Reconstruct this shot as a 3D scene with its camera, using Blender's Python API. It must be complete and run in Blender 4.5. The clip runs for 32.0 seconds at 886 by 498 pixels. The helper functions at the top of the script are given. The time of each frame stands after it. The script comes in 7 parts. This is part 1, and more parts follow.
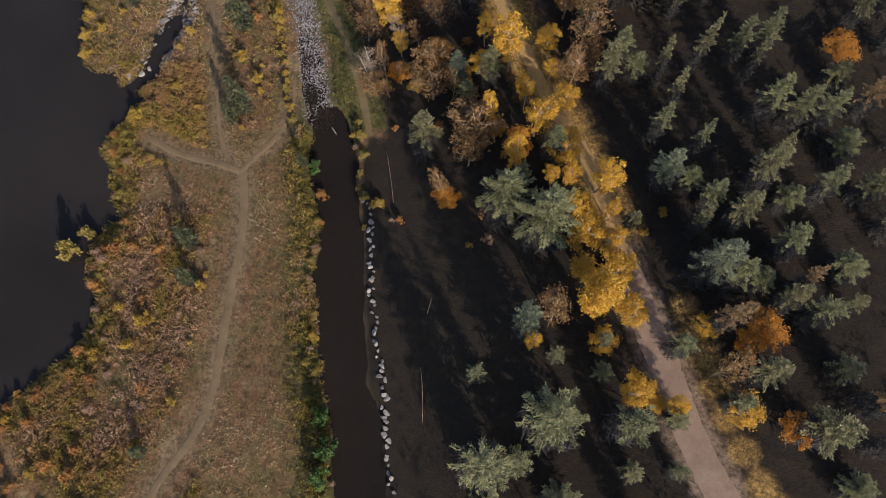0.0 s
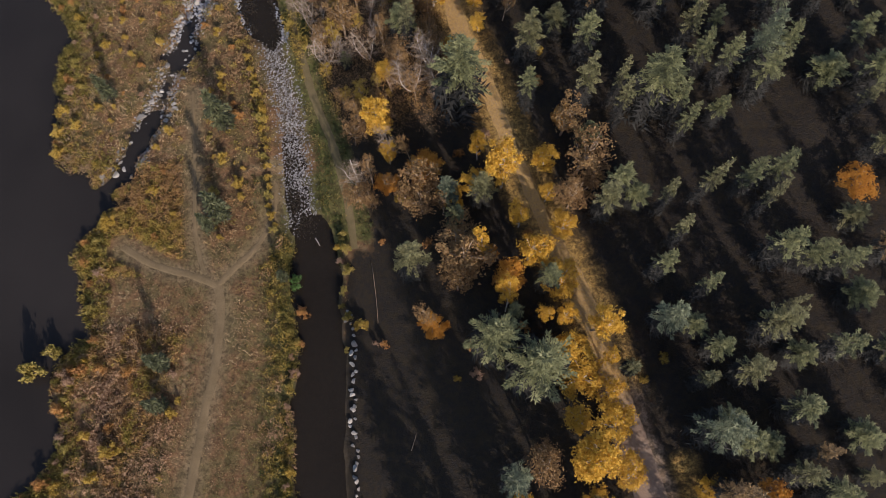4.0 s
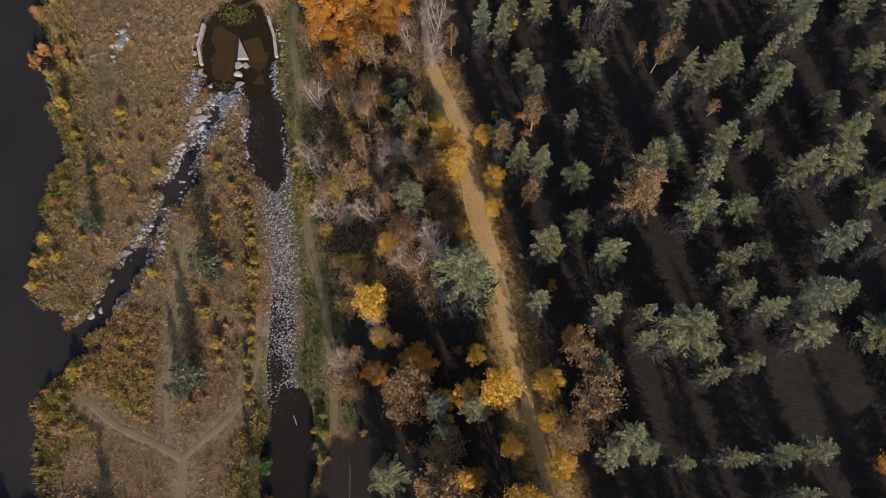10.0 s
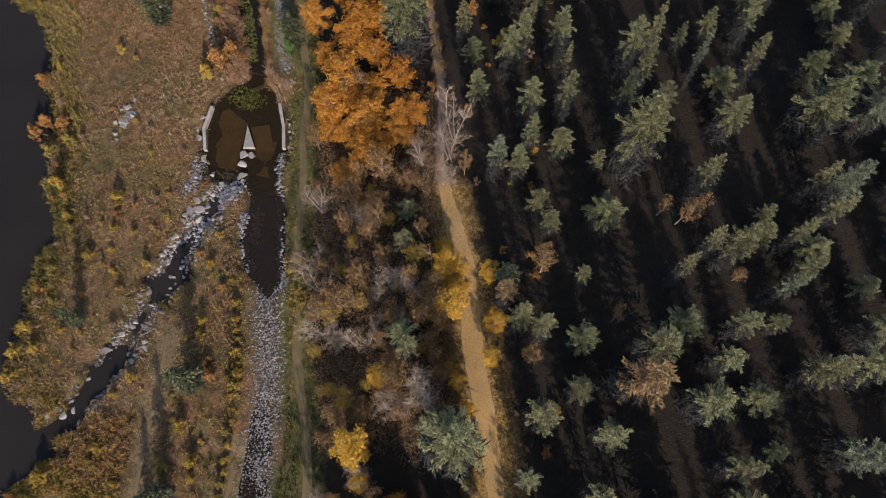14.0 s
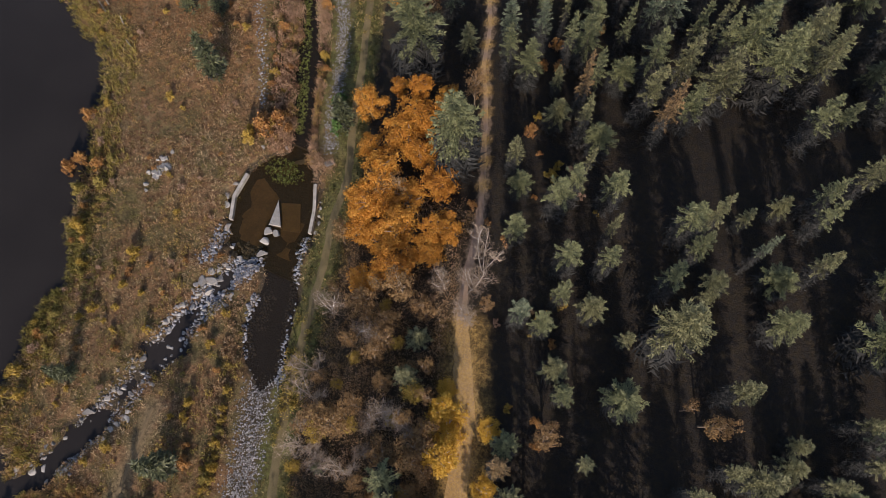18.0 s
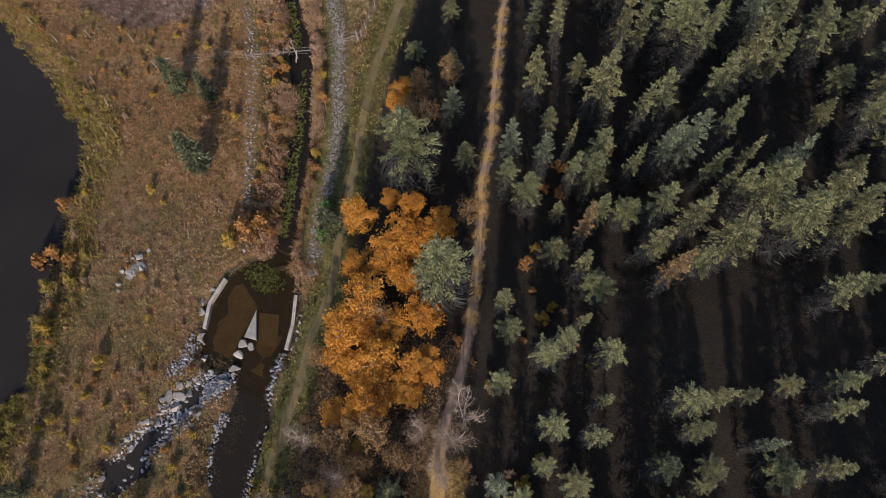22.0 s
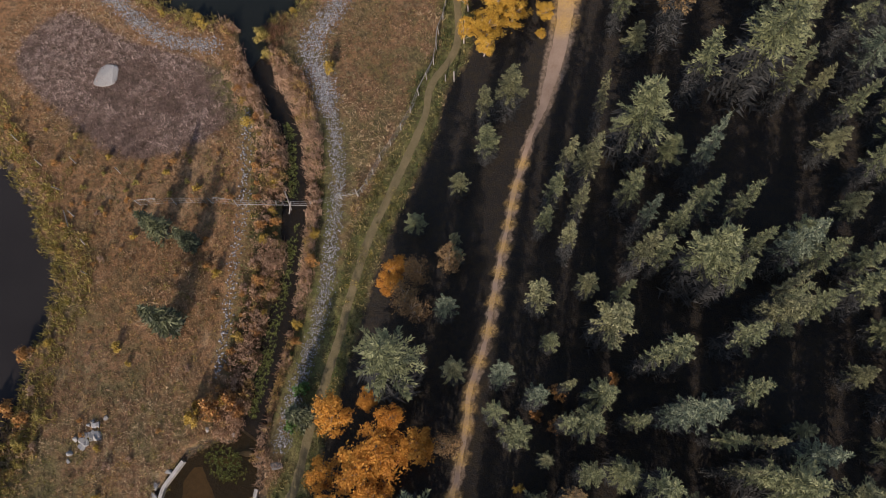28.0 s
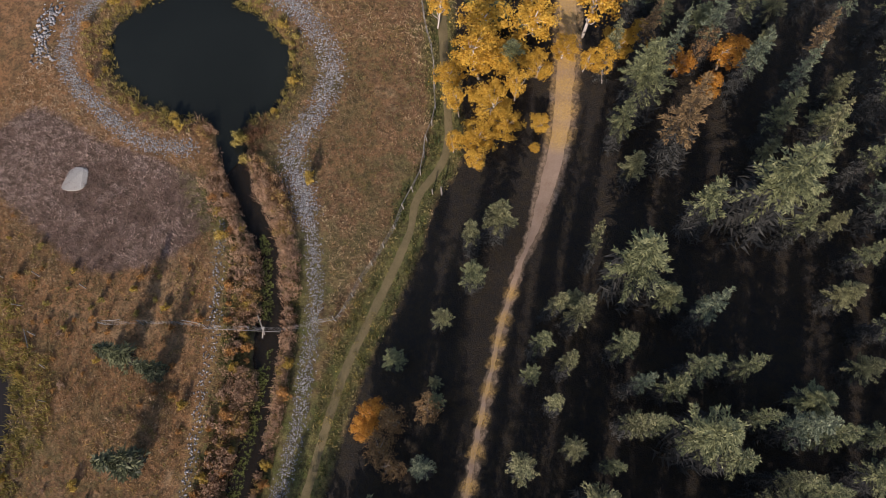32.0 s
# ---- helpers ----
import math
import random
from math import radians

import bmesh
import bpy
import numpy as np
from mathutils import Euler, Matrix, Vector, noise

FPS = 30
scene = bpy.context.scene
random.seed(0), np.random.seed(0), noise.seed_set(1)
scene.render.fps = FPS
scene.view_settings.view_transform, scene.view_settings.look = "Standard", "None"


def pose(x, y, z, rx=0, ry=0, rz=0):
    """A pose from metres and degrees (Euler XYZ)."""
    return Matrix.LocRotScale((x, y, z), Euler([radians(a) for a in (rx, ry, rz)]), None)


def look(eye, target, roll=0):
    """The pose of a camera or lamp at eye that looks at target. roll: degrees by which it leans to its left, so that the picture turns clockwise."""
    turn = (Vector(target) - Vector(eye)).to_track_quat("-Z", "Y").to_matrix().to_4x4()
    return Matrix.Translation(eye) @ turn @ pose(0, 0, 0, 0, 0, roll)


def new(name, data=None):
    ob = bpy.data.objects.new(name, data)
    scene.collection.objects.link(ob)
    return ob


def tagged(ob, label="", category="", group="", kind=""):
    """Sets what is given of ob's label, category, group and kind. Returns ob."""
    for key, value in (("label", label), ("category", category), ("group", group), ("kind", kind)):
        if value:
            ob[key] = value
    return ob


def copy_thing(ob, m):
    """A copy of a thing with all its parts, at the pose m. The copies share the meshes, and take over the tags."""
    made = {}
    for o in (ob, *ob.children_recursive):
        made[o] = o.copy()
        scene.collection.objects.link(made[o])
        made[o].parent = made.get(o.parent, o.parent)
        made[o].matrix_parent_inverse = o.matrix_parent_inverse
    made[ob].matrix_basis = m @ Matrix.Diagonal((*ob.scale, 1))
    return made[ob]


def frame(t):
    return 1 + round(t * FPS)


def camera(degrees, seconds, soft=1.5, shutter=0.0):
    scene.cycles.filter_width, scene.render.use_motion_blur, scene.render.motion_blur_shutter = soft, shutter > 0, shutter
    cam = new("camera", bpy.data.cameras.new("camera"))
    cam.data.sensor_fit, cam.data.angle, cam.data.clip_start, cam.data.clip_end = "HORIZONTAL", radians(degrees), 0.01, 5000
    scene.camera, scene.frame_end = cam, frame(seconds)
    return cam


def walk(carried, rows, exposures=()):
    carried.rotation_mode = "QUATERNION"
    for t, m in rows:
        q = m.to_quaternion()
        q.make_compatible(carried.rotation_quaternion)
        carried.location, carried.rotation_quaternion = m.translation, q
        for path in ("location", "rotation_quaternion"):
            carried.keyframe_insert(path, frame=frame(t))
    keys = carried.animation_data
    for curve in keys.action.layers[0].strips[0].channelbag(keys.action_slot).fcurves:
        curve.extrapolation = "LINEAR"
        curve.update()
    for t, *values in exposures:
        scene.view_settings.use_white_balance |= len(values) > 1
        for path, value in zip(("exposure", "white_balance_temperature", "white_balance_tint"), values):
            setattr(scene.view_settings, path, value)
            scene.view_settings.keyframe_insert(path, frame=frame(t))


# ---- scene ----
cam = camera(65.0, 32.0, soft=0.55)
METRES, EYE, TILT, LEAN, TURN = 100.0, 65.84, -73.3, 0.99, 0.0
ROWS = [
    (0.0, 0.0, 0.0, 0.0, 0.0, 0.0, -0.0),
    (0.5, 0.0015, 0.0047, 0.0142, -0.03, 0.02, 0.05),
    (1.0, 0.003, 0.0096, 0.0286, -0.06, 0.04, 0.09),
    (1.5, 0.0044, 0.0145, 0.0428, -0.11, 0.07, 0.13),
    (2.0, 0.0058, 0.0194, 0.0572, -0.14, 0.1, 0.16),
    (2.5, 0.0068, 0.0245, 0.0718, -0.18, 0.14, 0.16),
    (3.0, 0.0083, 0.0299, 0.0862, -0.17, 0.17, 0.07),
    (3.5, 0.0097, 0.0351, 0.1008, -0.08, 0.21, -0.31),
    (5.5, 0.0162, 0.0549, 0.159, 0.68, 0.29, -2.67),
    (6.0, 0.0175, 0.06, 0.1739, 0.96, 0.28, -3.54),
    (6.5, 0.0189, 0.0651, 0.1886, 1.29, 0.27, -4.56),
    (7.0, 0.0201, 0.0701, 0.2035, 1.63, 0.24, -5.58),
    (7.5, 0.0212, 0.0751, 0.2183, 1.97, 0.2, -6.55),
    (8.0, 0.0218, 0.0799, 0.2326, 2.06, 0.24, -6.94),
    (8.5, 0.022, 0.0847, 0.2473, 2.02, 0.26, -6.96),
    (9.0, 0.0223, 0.0899, 0.2618, 2.0, 0.29, -7.01),
    (9.5, 0.0224, 0.0949, 0.2763, 1.99, 0.33, -7.04),
    (10.0, 0.0227, 0.1001, 0.2912, 1.99, 0.34, -7.07),
    (10.5, 0.0222, 0.1051, 0.3058, 1.94, 0.37, -7.11),
    (11.0, 0.022, 0.1102, 0.3208, 1.96, 0.38, -7.22),
    (11.5, 0.0222, 0.1155, 0.3359, 2.15, 0.37, -7.72),
    (12.0, 0.0216, 0.1206, 0.3508, 2.28, 0.38, -8.22),
    (12.5, 0.0217, 0.1258, 0.3654, 2.55, 0.38, -8.91),
    (13.0, 0.0215, 0.1308, 0.3804, 2.9, 0.32, -9.95),
    (13.5, 0.0207, 0.1355, 0.3957, 3.26, 0.23, -11.04),
    (14.0, 0.0202, 0.1404, 0.4107, 3.7, 0.17, -12.3),
    (14.5, 0.0195, 0.1453, 0.4252, 4.14, 0.11, -13.58),
    (16.5, 0.0148, 0.1651, 0.4841, 7.04, -0.75, -21.2),
    (17.0, 0.0123, 0.1701, 0.4989, 7.7, -1.02, -22.89),
    (17.5, 0.0096, 0.1751, 0.5134, 7.9, -1.09, -23.42),
    (18.0, 0.0069, 0.1803, 0.5277, 7.93, -1.08, -23.48),
    (18.5, 0.0035, 0.1852, 0.542, 7.92, -1.09, -23.52),
    (19.0, 0.0001, 0.1903, 0.5562, 7.94, -1.09, -23.56),
    (19.5, -0.0038, 0.1953, 0.5703, 7.94, -1.07, -23.62),
    (20.0, -0.0076, 0.2005, 0.5847, 8.0, -1.09, -23.68),
    (20.5, -0.0118, 0.2057, 0.5987, 8.09, -1.11, -23.91),
    (21.0, -0.0163, 0.2105, 0.6133, 8.32, -1.25, -24.42),
    (21.5, -0.0208, 0.2156, 0.6276, 8.74, -1.43, -25.42),
    (22.0, -0.0257, 0.2205, 0.642, 9.24, -1.68, -26.62),
    (22.5, -0.0307, 0.2253, 0.6561, 9.74, -1.91, -27.83),
    (23.0, -0.0353, 0.2303, 0.6698, 10.24, -2.09, -28.95),
    (23.5, -0.0407, 0.235, 0.6839, 10.62, -2.27, -29.74),
    (24.0, -0.0466, 0.2396, 0.6974, 10.68, -2.28, -30.0),
    (24.5, -0.0522, 0.2443, 0.7115, 10.74, -2.31, -30.07),
    (25.0, -0.0576, 0.2488, 0.7252, 10.76, -2.3, -30.12),
    (25.5, -0.0635, 0.2536, 0.7393, 10.81, -2.32, -30.16),
    (27.5, -0.0878, 0.2724, 0.7953, 11.58, -2.69, -31.58),
    (28.0, -0.0939, 0.2772, 0.8091, 11.93, -2.84, -32.22),
    (28.5, -0.1003, 0.2818, 0.823, 12.21, -2.97, -32.76),
    (29.0, -0.1067, 0.2864, 0.8366, 12.33, -3.0, -32.98),
    (29.5, -0.1131, 0.2911, 0.8501, 12.39, -3.0, -33.0),
    (30.0, -0.1199, 0.2957, 0.8633, 12.4, -2.97, -33.04),
    (30.5, -0.1266, 0.3005, 0.8768, 12.44, -2.97, -33.06),
    (31.0, -0.133, 0.3054, 0.8904, 12.53, -2.99, -33.14),
    (31.5, -0.14, 0.31, 0.9036, 12.61, -3.01, -33.29),
    (32.0, -0.147, 0.3146, 0.9166, 12.62, -2.96, -33.34),
]
EXPOSURE, SUN, SKY = 0.64, 4.5, 0.15
walk(cam, [(t, pose(0, 0, EYE, TILT, LEAN, TURN) @ pose(METRES * x, METRES * y, METRES * z, 90 + pitch, roll, yaw)) for t, x, y, z, yaw, pitch, roll in ROWS],
     exposures=[(0.0, EXPOSURE, 6500, 18), (32.0, EXPOSURE, 6500, 18)])

# ---- world and sun ----
SUN_ELEVATION, SUN_X, SUN_Y = 25.5, 0.40, -0.9165
world = bpy.data.worlds.new("sky")
scene.world = world
world.use_nodes = True
wn = world.node_tree
sky = wn.nodes.new("ShaderNodeTexSky")
sky.sky_type, sky.sun_disc = "NISHITA", False
sky.sun_elevation, sky.sun_rotation = radians(SUN_ELEVATION), math.atan2(SUN_X, SUN_Y)
wn.links.new(sky.outputs["Color"], wn.nodes["Background"].inputs["Color"])
wn.nodes["Background"].inputs["Strength"].default_value = SKY
sun = new("sun", bpy.data.lights.new("sun", "SUN"))
sun.data.energy, sun.data.angle, sun.data.color = SUN, radians(0.6), (1.0, 0.93, 0.83)
ce = math.cos(radians(SUN_ELEVATION))
sun.matrix_world = look((60 * SUN_X * ce, 60 * SUN_Y * ce, 60 * math.sin(radians(SUN_ELEVATION))), (0, 0, 0))


# ---- materials ----
class Nodes:
    """A node material, built by short calls."""

    def __init__(self, name, rough=0.85, spec=0.25):
        self.m = bpy.data.materials.new(name)
        self.m.use_nodes = True
        self.t = self.m.node_tree
        self.b = self.t.nodes["Principled BSDF"]
        self.b.inputs["Roughness"].default_value = rough
        self.b.inputs["Specular IOR Level"].default_value = spec
        self.pos = self.add("ShaderNodeNewGeometry")

    def add(self, kind, **inputs):
        n = self.t.nodes.new(kind)
        for k, v in inputs.items():
            self.put(n.inputs[k.replace("_", " ")], v)
        return n

    def put(self, socket, v):
        if isinstance(v, bpy.types.NodeSocket):
            self.t.links.new(v, socket)
        elif isinstance(v, tuple) and len(v) == 3 and socket.type == "RGBA":
            socket.default_value = (*v, 1)
        else:
            socket.default_value = v

    def noise(self, scale, detail=3.0, rough=0.55, vector=None):
        n = self.add("ShaderNodeTexNoise", Scale=scale, Detail=detail, Roughness=rough)
        self.t.links.new(vector or self.pos.outputs["Position"], n.inputs["Vector"])
        return n.outputs["Fac"]

    def ramp(self, fac, *stops):
        n = self.add("ShaderNodeValToRGB", Fac=fac)
        e = n.color_ramp.elements
        while len(e) < len(stops):
            e.new(0.5)
        for i, (p, c) in enumerate(stops):
            e[i].position, e[i].color = p, (*c, 1) if isinstance(c, tuple) else (c, c, c, 1)
        return n.outputs["Color"]

    def mix(self, fac, a, b, how="MIX"):
        n = self.t.nodes.new("ShaderNodeMix")
        n.data_type, n.blend_type = "RGBA", how
        self.put(n.inputs[0], fac), self.put(n.inputs[6], a), self.put(n.inputs[7], b)
        return n.outputs[2]

    def math(self, how, a, b=0.0, clamp=False):
        n = self.t.nodes.new("ShaderNodeMath")
        n.operation, n.use_clamp = how, clamp
        self.put(n.inputs[0], a), self.put(n.inputs[1], b)
        return n.outputs[0]

    def attr(self, name):
        n = self.t.nodes.new("ShaderNodeAttribute")
        n.attribute_name = name
        return n.outputs["Fac"]

    def island(self):
        return self.pos.outputs["Random Per Island"]

    def each(self):
        return self.add("ShaderNodeObjectInfo").outputs["Random"]

    def bump(self, height, strength=0.5, distance=0.05):
        n = self.add("ShaderNodeBump", Height=height, Strength=strength, Distance=distance)
        self.put(self.b.inputs["Normal"], n.outputs["Normal"])

    def color(self, c):
        self.put(self.b.inputs["Base Color"], c)
        return self.m


def leafy(name, stops, glow=0.25, patch=0.5, rough=0.7, tone=False):
    """Foliage: a colour a leaf, shifted by tree and by patch, with some light through the leaf."""
    n = Nodes(name, rough, 0.3)
    f = n.math("ADD", n.math("MULTIPLY", n.island(), 0.5), n.math("MULTIPLY", n.noise(patch, 2), 0.5))
    if tone:
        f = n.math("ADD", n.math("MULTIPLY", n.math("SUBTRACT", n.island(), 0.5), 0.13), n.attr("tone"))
    f = n.math("ADD", f, n.math("MULTIPLY", n.math("SUBTRACT", n.each(), 0.5), 0.2), True)
    c = n.ramp(f, *stops)
    n.color(c)
    tr = n.add("ShaderNodeBsdfTranslucent", Color=c)
    ms = n.add("ShaderNodeMixShader", Fac=glow)
    n.t.links.new(n.b.outputs[0], ms.inputs[1])
    n.t.links.new(tr.outputs[0], ms.inputs[2])
    n.t.links.new(ms.outputs[0], n.t.nodes["Material Output"].inputs["Surface"])
    return n.m


def mottled(name, scale, stops, rough=0.9, bump=0.4, grain=0.0, dist=0.05, spec=0.25):
    n = Nodes(name, rough, spec)
    f = n.noise(scale, 5, 0.65)
    fine = n.noise(scale * 7, 3, 0.6)
    f = n.math("ADD", n.math("MULTIPLY", f, 0.65), n.math("MULTIPLY", fine, 0.35))
    if grain:
        f = n.math("ADD", f, n.math("MULTIPLY", n.math("SUBTRACT", n.each(), 0.5), grain), True)
    n.bump(fine, bump, dist)
    return n.color(n.ramp(f, *stops))


def rocky(name, a, b, c):
    """Stone, varied stone by stone."""
    n = Nodes(name, 0.85, 0.3)
    r = n.math("FRACT", n.math("ADD", n.island(), n.each()))
    base = n.ramp(r, (0.0, a), (0.45, b), (1.0, c))
    fine = n.noise(9.0, 5, 0.7)
    n.bump(fine, 0.5, 0.04)
    return n.color(n.mix(n.ramp(fine, (0.35, 0.0), (0.7, 0.5)), base, (0.10, 0.095, 0.085)))


def ground_material():
    n = Nodes("ground", 0.95, 0.15)
    big, mid, fine = n.noise(0.09, 3), n.noise(0.55, 4, 0.6), n.noise(5.0, 5, 0.7)
    streak = n.noise(16.0, 3, 0.7)
    f = n.math("ADD", n.math("MULTIPLY", big, 0.5), n.math("MULTIPLY", mid, 0.5))
    c = n.ramp(f, (0.36, (0.085, 0.076, 0.028)), (0.46, (0.155, 0.112, 0.048)), (0.54, (0.190, 0.100, 0.048)), (0.64, (0.235, 0.170, 0.088)))
    # a trodden, a worn and a wooded ground, by where they lie
    edge = n.math("MULTIPLY", n.math("SUBTRACT", n.noise(1.6, 4, 0.65), 0.5), 0.9)

    def zone(name, low=0.35, high=0.65, wobble=1.0):
        v = n.math("ADD", n.attr(name), n.math("MULTIPLY", edge, wobble))
        return n.ramp(v, (low, 0.0), (high, 1.0))

    c = n.mix(zone("rust", 0.3, 0.9), c, n.ramp(f, (0.36, (0.150, 0.098, 0.042)), (0.5, (0.235, 0.118, 0.050)), (0.64, (0.275, 0.166, 0.084))))
    c = n.mix(zone("dry"), c, n.ramp(mid, (0.35, (0.105, 0.064, 0.046)), (0.65, (0.155, 0.100, 0.076))))
    c = n.mix(zone("green", 0.3, 0.8), c, n.ramp(mid, (0.35, (0.075, 0.082, 0.022)), (0.65, (0.15, 0.125, 0.045))))
    # near-black floor: unbroken tree shade is put into its colour
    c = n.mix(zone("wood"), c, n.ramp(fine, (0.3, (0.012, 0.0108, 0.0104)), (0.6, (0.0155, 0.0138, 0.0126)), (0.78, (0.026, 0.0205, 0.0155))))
    c = n.mix(zone("brush", 0.3, 0.8), c, n.ramp(mid, (0.35, (0.040, 0.030, 0.020)), (0.65, (0.080, 0.058, 0.038))))
    c = n.mix(zone("bank", 0.3, 0.7), c, (0.06, 0.046, 0.030))
    c = n.mix(zone("trail", 0.2, 0.95, 0.6), c, n.ramp(mid, (0.3, (0.150, 0.106, 0.054)), (0.7, (0.215, 0.155, 0.086))))
    c = n.mix(zone("dirt", 0.3, 0.6, 0.6), c, n.ramp(mid, (0.3, (0.18, 0.118, 0.074)), (0.7, (0.27, 0.195, 0.135))))
    leaf = n.math("MULTIPLY", zone("litter", 0.25, 0.9, 0.8), n.ramp(streak, (0.36, 0.0), (0.52, 1.0)))
    c = n.mix(leaf, c, n.ramp(fine, (0.35, (0.29, 0.165, 0.045)), (0.65, (0.46, 0.285, 0.085))))
    clump = n.noise(1.25, 3, 0.6)
    c = n.mix(n.ramp(clump, (0.40, 0.7), (0.53, 0.0)), c, n.mix(0.6, c, (0.03, 0.022, 0.010)))
    tuft = n.noise(3.2, 4, 0.7)
    c = n.mix(n.ramp(tuft, (0.38, 0.85), (0.54, 0.0)), c, n.mix(0.66, c, (0.03, 0.02, 0.01)))
    c = n.mix(n.ramp(streak, (0.38, 0.6), (0.6, 0.0)), c, n.mix(0.62, c, (0.03, 0.02, 0.01)))
    n.bump(n.math("ADD", n.math("MULTIPLY", fine, 0.7), n.math("MULTIPLY", streak, 0.4)), 0.8, 0.18)
    return n.color(c)


def track_material(name, low, high, leaf=0.0):
    n = Nodes(name, 0.95, 0.15)
    mid, fine, streak = n.noise(0.7, 4, 0.6), n.noise(6.0, 5, 0.7), n.noise(17.0, 3, 0.7)
    c = n.ramp(n.math("ADD", n.math("MULTIPLY", mid, 0.6), n.math("MULTIPLY", fine, 0.4)), (0.3, low), (0.7, high))
    if leaf:
        f = n.math("MULTIPLY", n.attr("litter"), n.ramp(streak, (0.38, 0.0), (0.52, 1.0)))
        c = n.mix(n.math("MULTIPLY", f, leaf), c, n.ramp(fine, (0.35, (0.29, 0.165, 0.045)), (0.65, (0.46, 0.285, 0.085))))
    n.bump(fine, 0.6, 0.06)
    return n.color(c)


def water_material(name, deep, clear):
    """A still surface; clear: how much of the bed shows."""
    n = Nodes(name, 0.08, 0.22)
    n.b.inputs["IOR"].default_value = 1.33
    w = n.noise(1.1, 4, 0.6)
    n.bump(w, 0.12, 0.05)
    n.color(n.mix(n.ramp(n.noise(0.06, 3), (0.35, 0.0), (0.7, 1.0)), deep, tuple(1.5 * v for v in deep)))
    if clear:
        tr = n.add("ShaderNodeBsdfTransparent", Color=(0.80, 0.66, 0.46))
        ms = n.add("ShaderNodeMixShader", Fac=clear)
        n.t.links.new(n.b.outputs[0], ms.inputs[1])
        n.t.links.new(tr.outputs[0], ms.inputs[2])
        n.t.links.new(ms.outputs[0], n.t.nodes["Material Output"].inputs["Surface"])
    return n.m


GROUND = ground_material()
TRAIL_M = track_material("trodden_earth", (0.092, 0.064, 0.032), (0.160, 0.114, 0.063))
ROAD_M = track_material("gravel_road", (0.17, 0.112, 0.074), (0.26, 0.182, 0.130), 0.9)
PATH_M = track_material("grassy_path", (0.080, 0.063, 0.027), (0.148, 0.110, 0.056))
LAKE_M = water_material("lake_water", (0.0140, 0.0118, 0.0104), 0.0)
STREAM_M = water_material("stream_water", (0.012, 0.010, 0.008), 0.25)
WEIR_M = water_material("weir_water", (0.012, 0.011, 0.007), 0.52)
POND_M = water_material("pond_water", (0.0080, 0.0092, 0.0078), 0.0)
BARK = mottled("bark", 3.0, ((0.3, (0.022, 0.016, 0.012)), (0.7, (0.06, 0.045, 0.036))))
PALE_BARK = mottled("pale_bark", 4.0, ((0.3, (0.22, 0.18, 0.15)), (0.7, (0.46, 0.40, 0.35))), 0.8, 0.2, 0.3)
TWIG = mottled("grey_twigs", 4.0, ((0.3, (0.15, 0.105, 0.070)), (0.7, (0.30, 0.225, 0.160))), 0.85, 0.2, 0.3)
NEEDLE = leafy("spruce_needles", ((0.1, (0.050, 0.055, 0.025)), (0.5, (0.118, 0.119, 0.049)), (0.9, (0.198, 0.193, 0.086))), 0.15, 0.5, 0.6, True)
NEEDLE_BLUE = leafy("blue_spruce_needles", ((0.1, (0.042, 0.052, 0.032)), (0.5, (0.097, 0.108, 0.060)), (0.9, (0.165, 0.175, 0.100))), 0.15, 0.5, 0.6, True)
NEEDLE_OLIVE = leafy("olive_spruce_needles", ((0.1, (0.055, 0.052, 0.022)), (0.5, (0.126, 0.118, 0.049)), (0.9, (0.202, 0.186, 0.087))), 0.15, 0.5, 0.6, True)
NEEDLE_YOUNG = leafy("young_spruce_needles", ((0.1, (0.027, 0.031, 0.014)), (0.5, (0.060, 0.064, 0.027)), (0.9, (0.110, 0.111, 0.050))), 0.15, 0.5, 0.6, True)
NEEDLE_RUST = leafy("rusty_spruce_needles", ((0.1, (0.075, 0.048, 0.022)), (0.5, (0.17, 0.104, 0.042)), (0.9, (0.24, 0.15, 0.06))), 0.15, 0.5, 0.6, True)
YELLOW = leafy("yellow_leaves", ((0.1, (0.27, 0.135, 0.020)), (0.5, (0.53, 0.305, 0.034)), (0.9, (0.70, 0.46, 0.085))), 0.42, 0.6)
ORANGE = leafy("orange_leaves", ((0.1, (0.29, 0.105, 0.018)), (0.5, (0.50, 0.222, 0.030)), (0.9, (0.62, 0.330, 0.058))), 0.42, 0.6)
# brown serves withered leaves, and broadleaf crowns dimmed by forest shade
BROWN = leafy("brown_leaves", ((0.1, (0.10, 0.056, 0.025)), (0.5, (0.195, 0.112, 0.044)), (0.9, (0.285, 0.180, 0.073))), 0.3, 0.6)
GRASS = leafy("meadow_grass", ((0.05, (0.110, 0.096, 0.036)), (0.3, (0.235, 0.172, 0.068)), (0.5, (0.29, 0.190, 0.090)), (0.7, (0.28, 0.155, 0.076)), (0.95, (0.41, 0.30, 0.17))), 0.3, tone=True)
GRASS_RUST = leafy("rusty_grass", ((0.05, (0.135, 0.100, 0.044)), (0.3, (0.24, 0.145, 0.066)), (0.6, (0.29, 0.160, 0.074)), (0.95, (0.38, 0.260, 0.150))), 0.3, tone=True)
GRASS_GREEN = leafy("green_grass", ((0.1, (0.045, 0.056, 0.014)), (0.5, (0.110, 0.105, 0.030)), (0.9, (0.22, 0.17, 0.065))), 0.3, tone=True)
GRASS_DRY = leafy("bleached_grass", ((0.15, (0.100, 0.062, 0.044)), (0.5, (0.190, 0.120, 0.090)), (0.85, (0.335, 0.240, 0.190))), 0.3, tone=True)
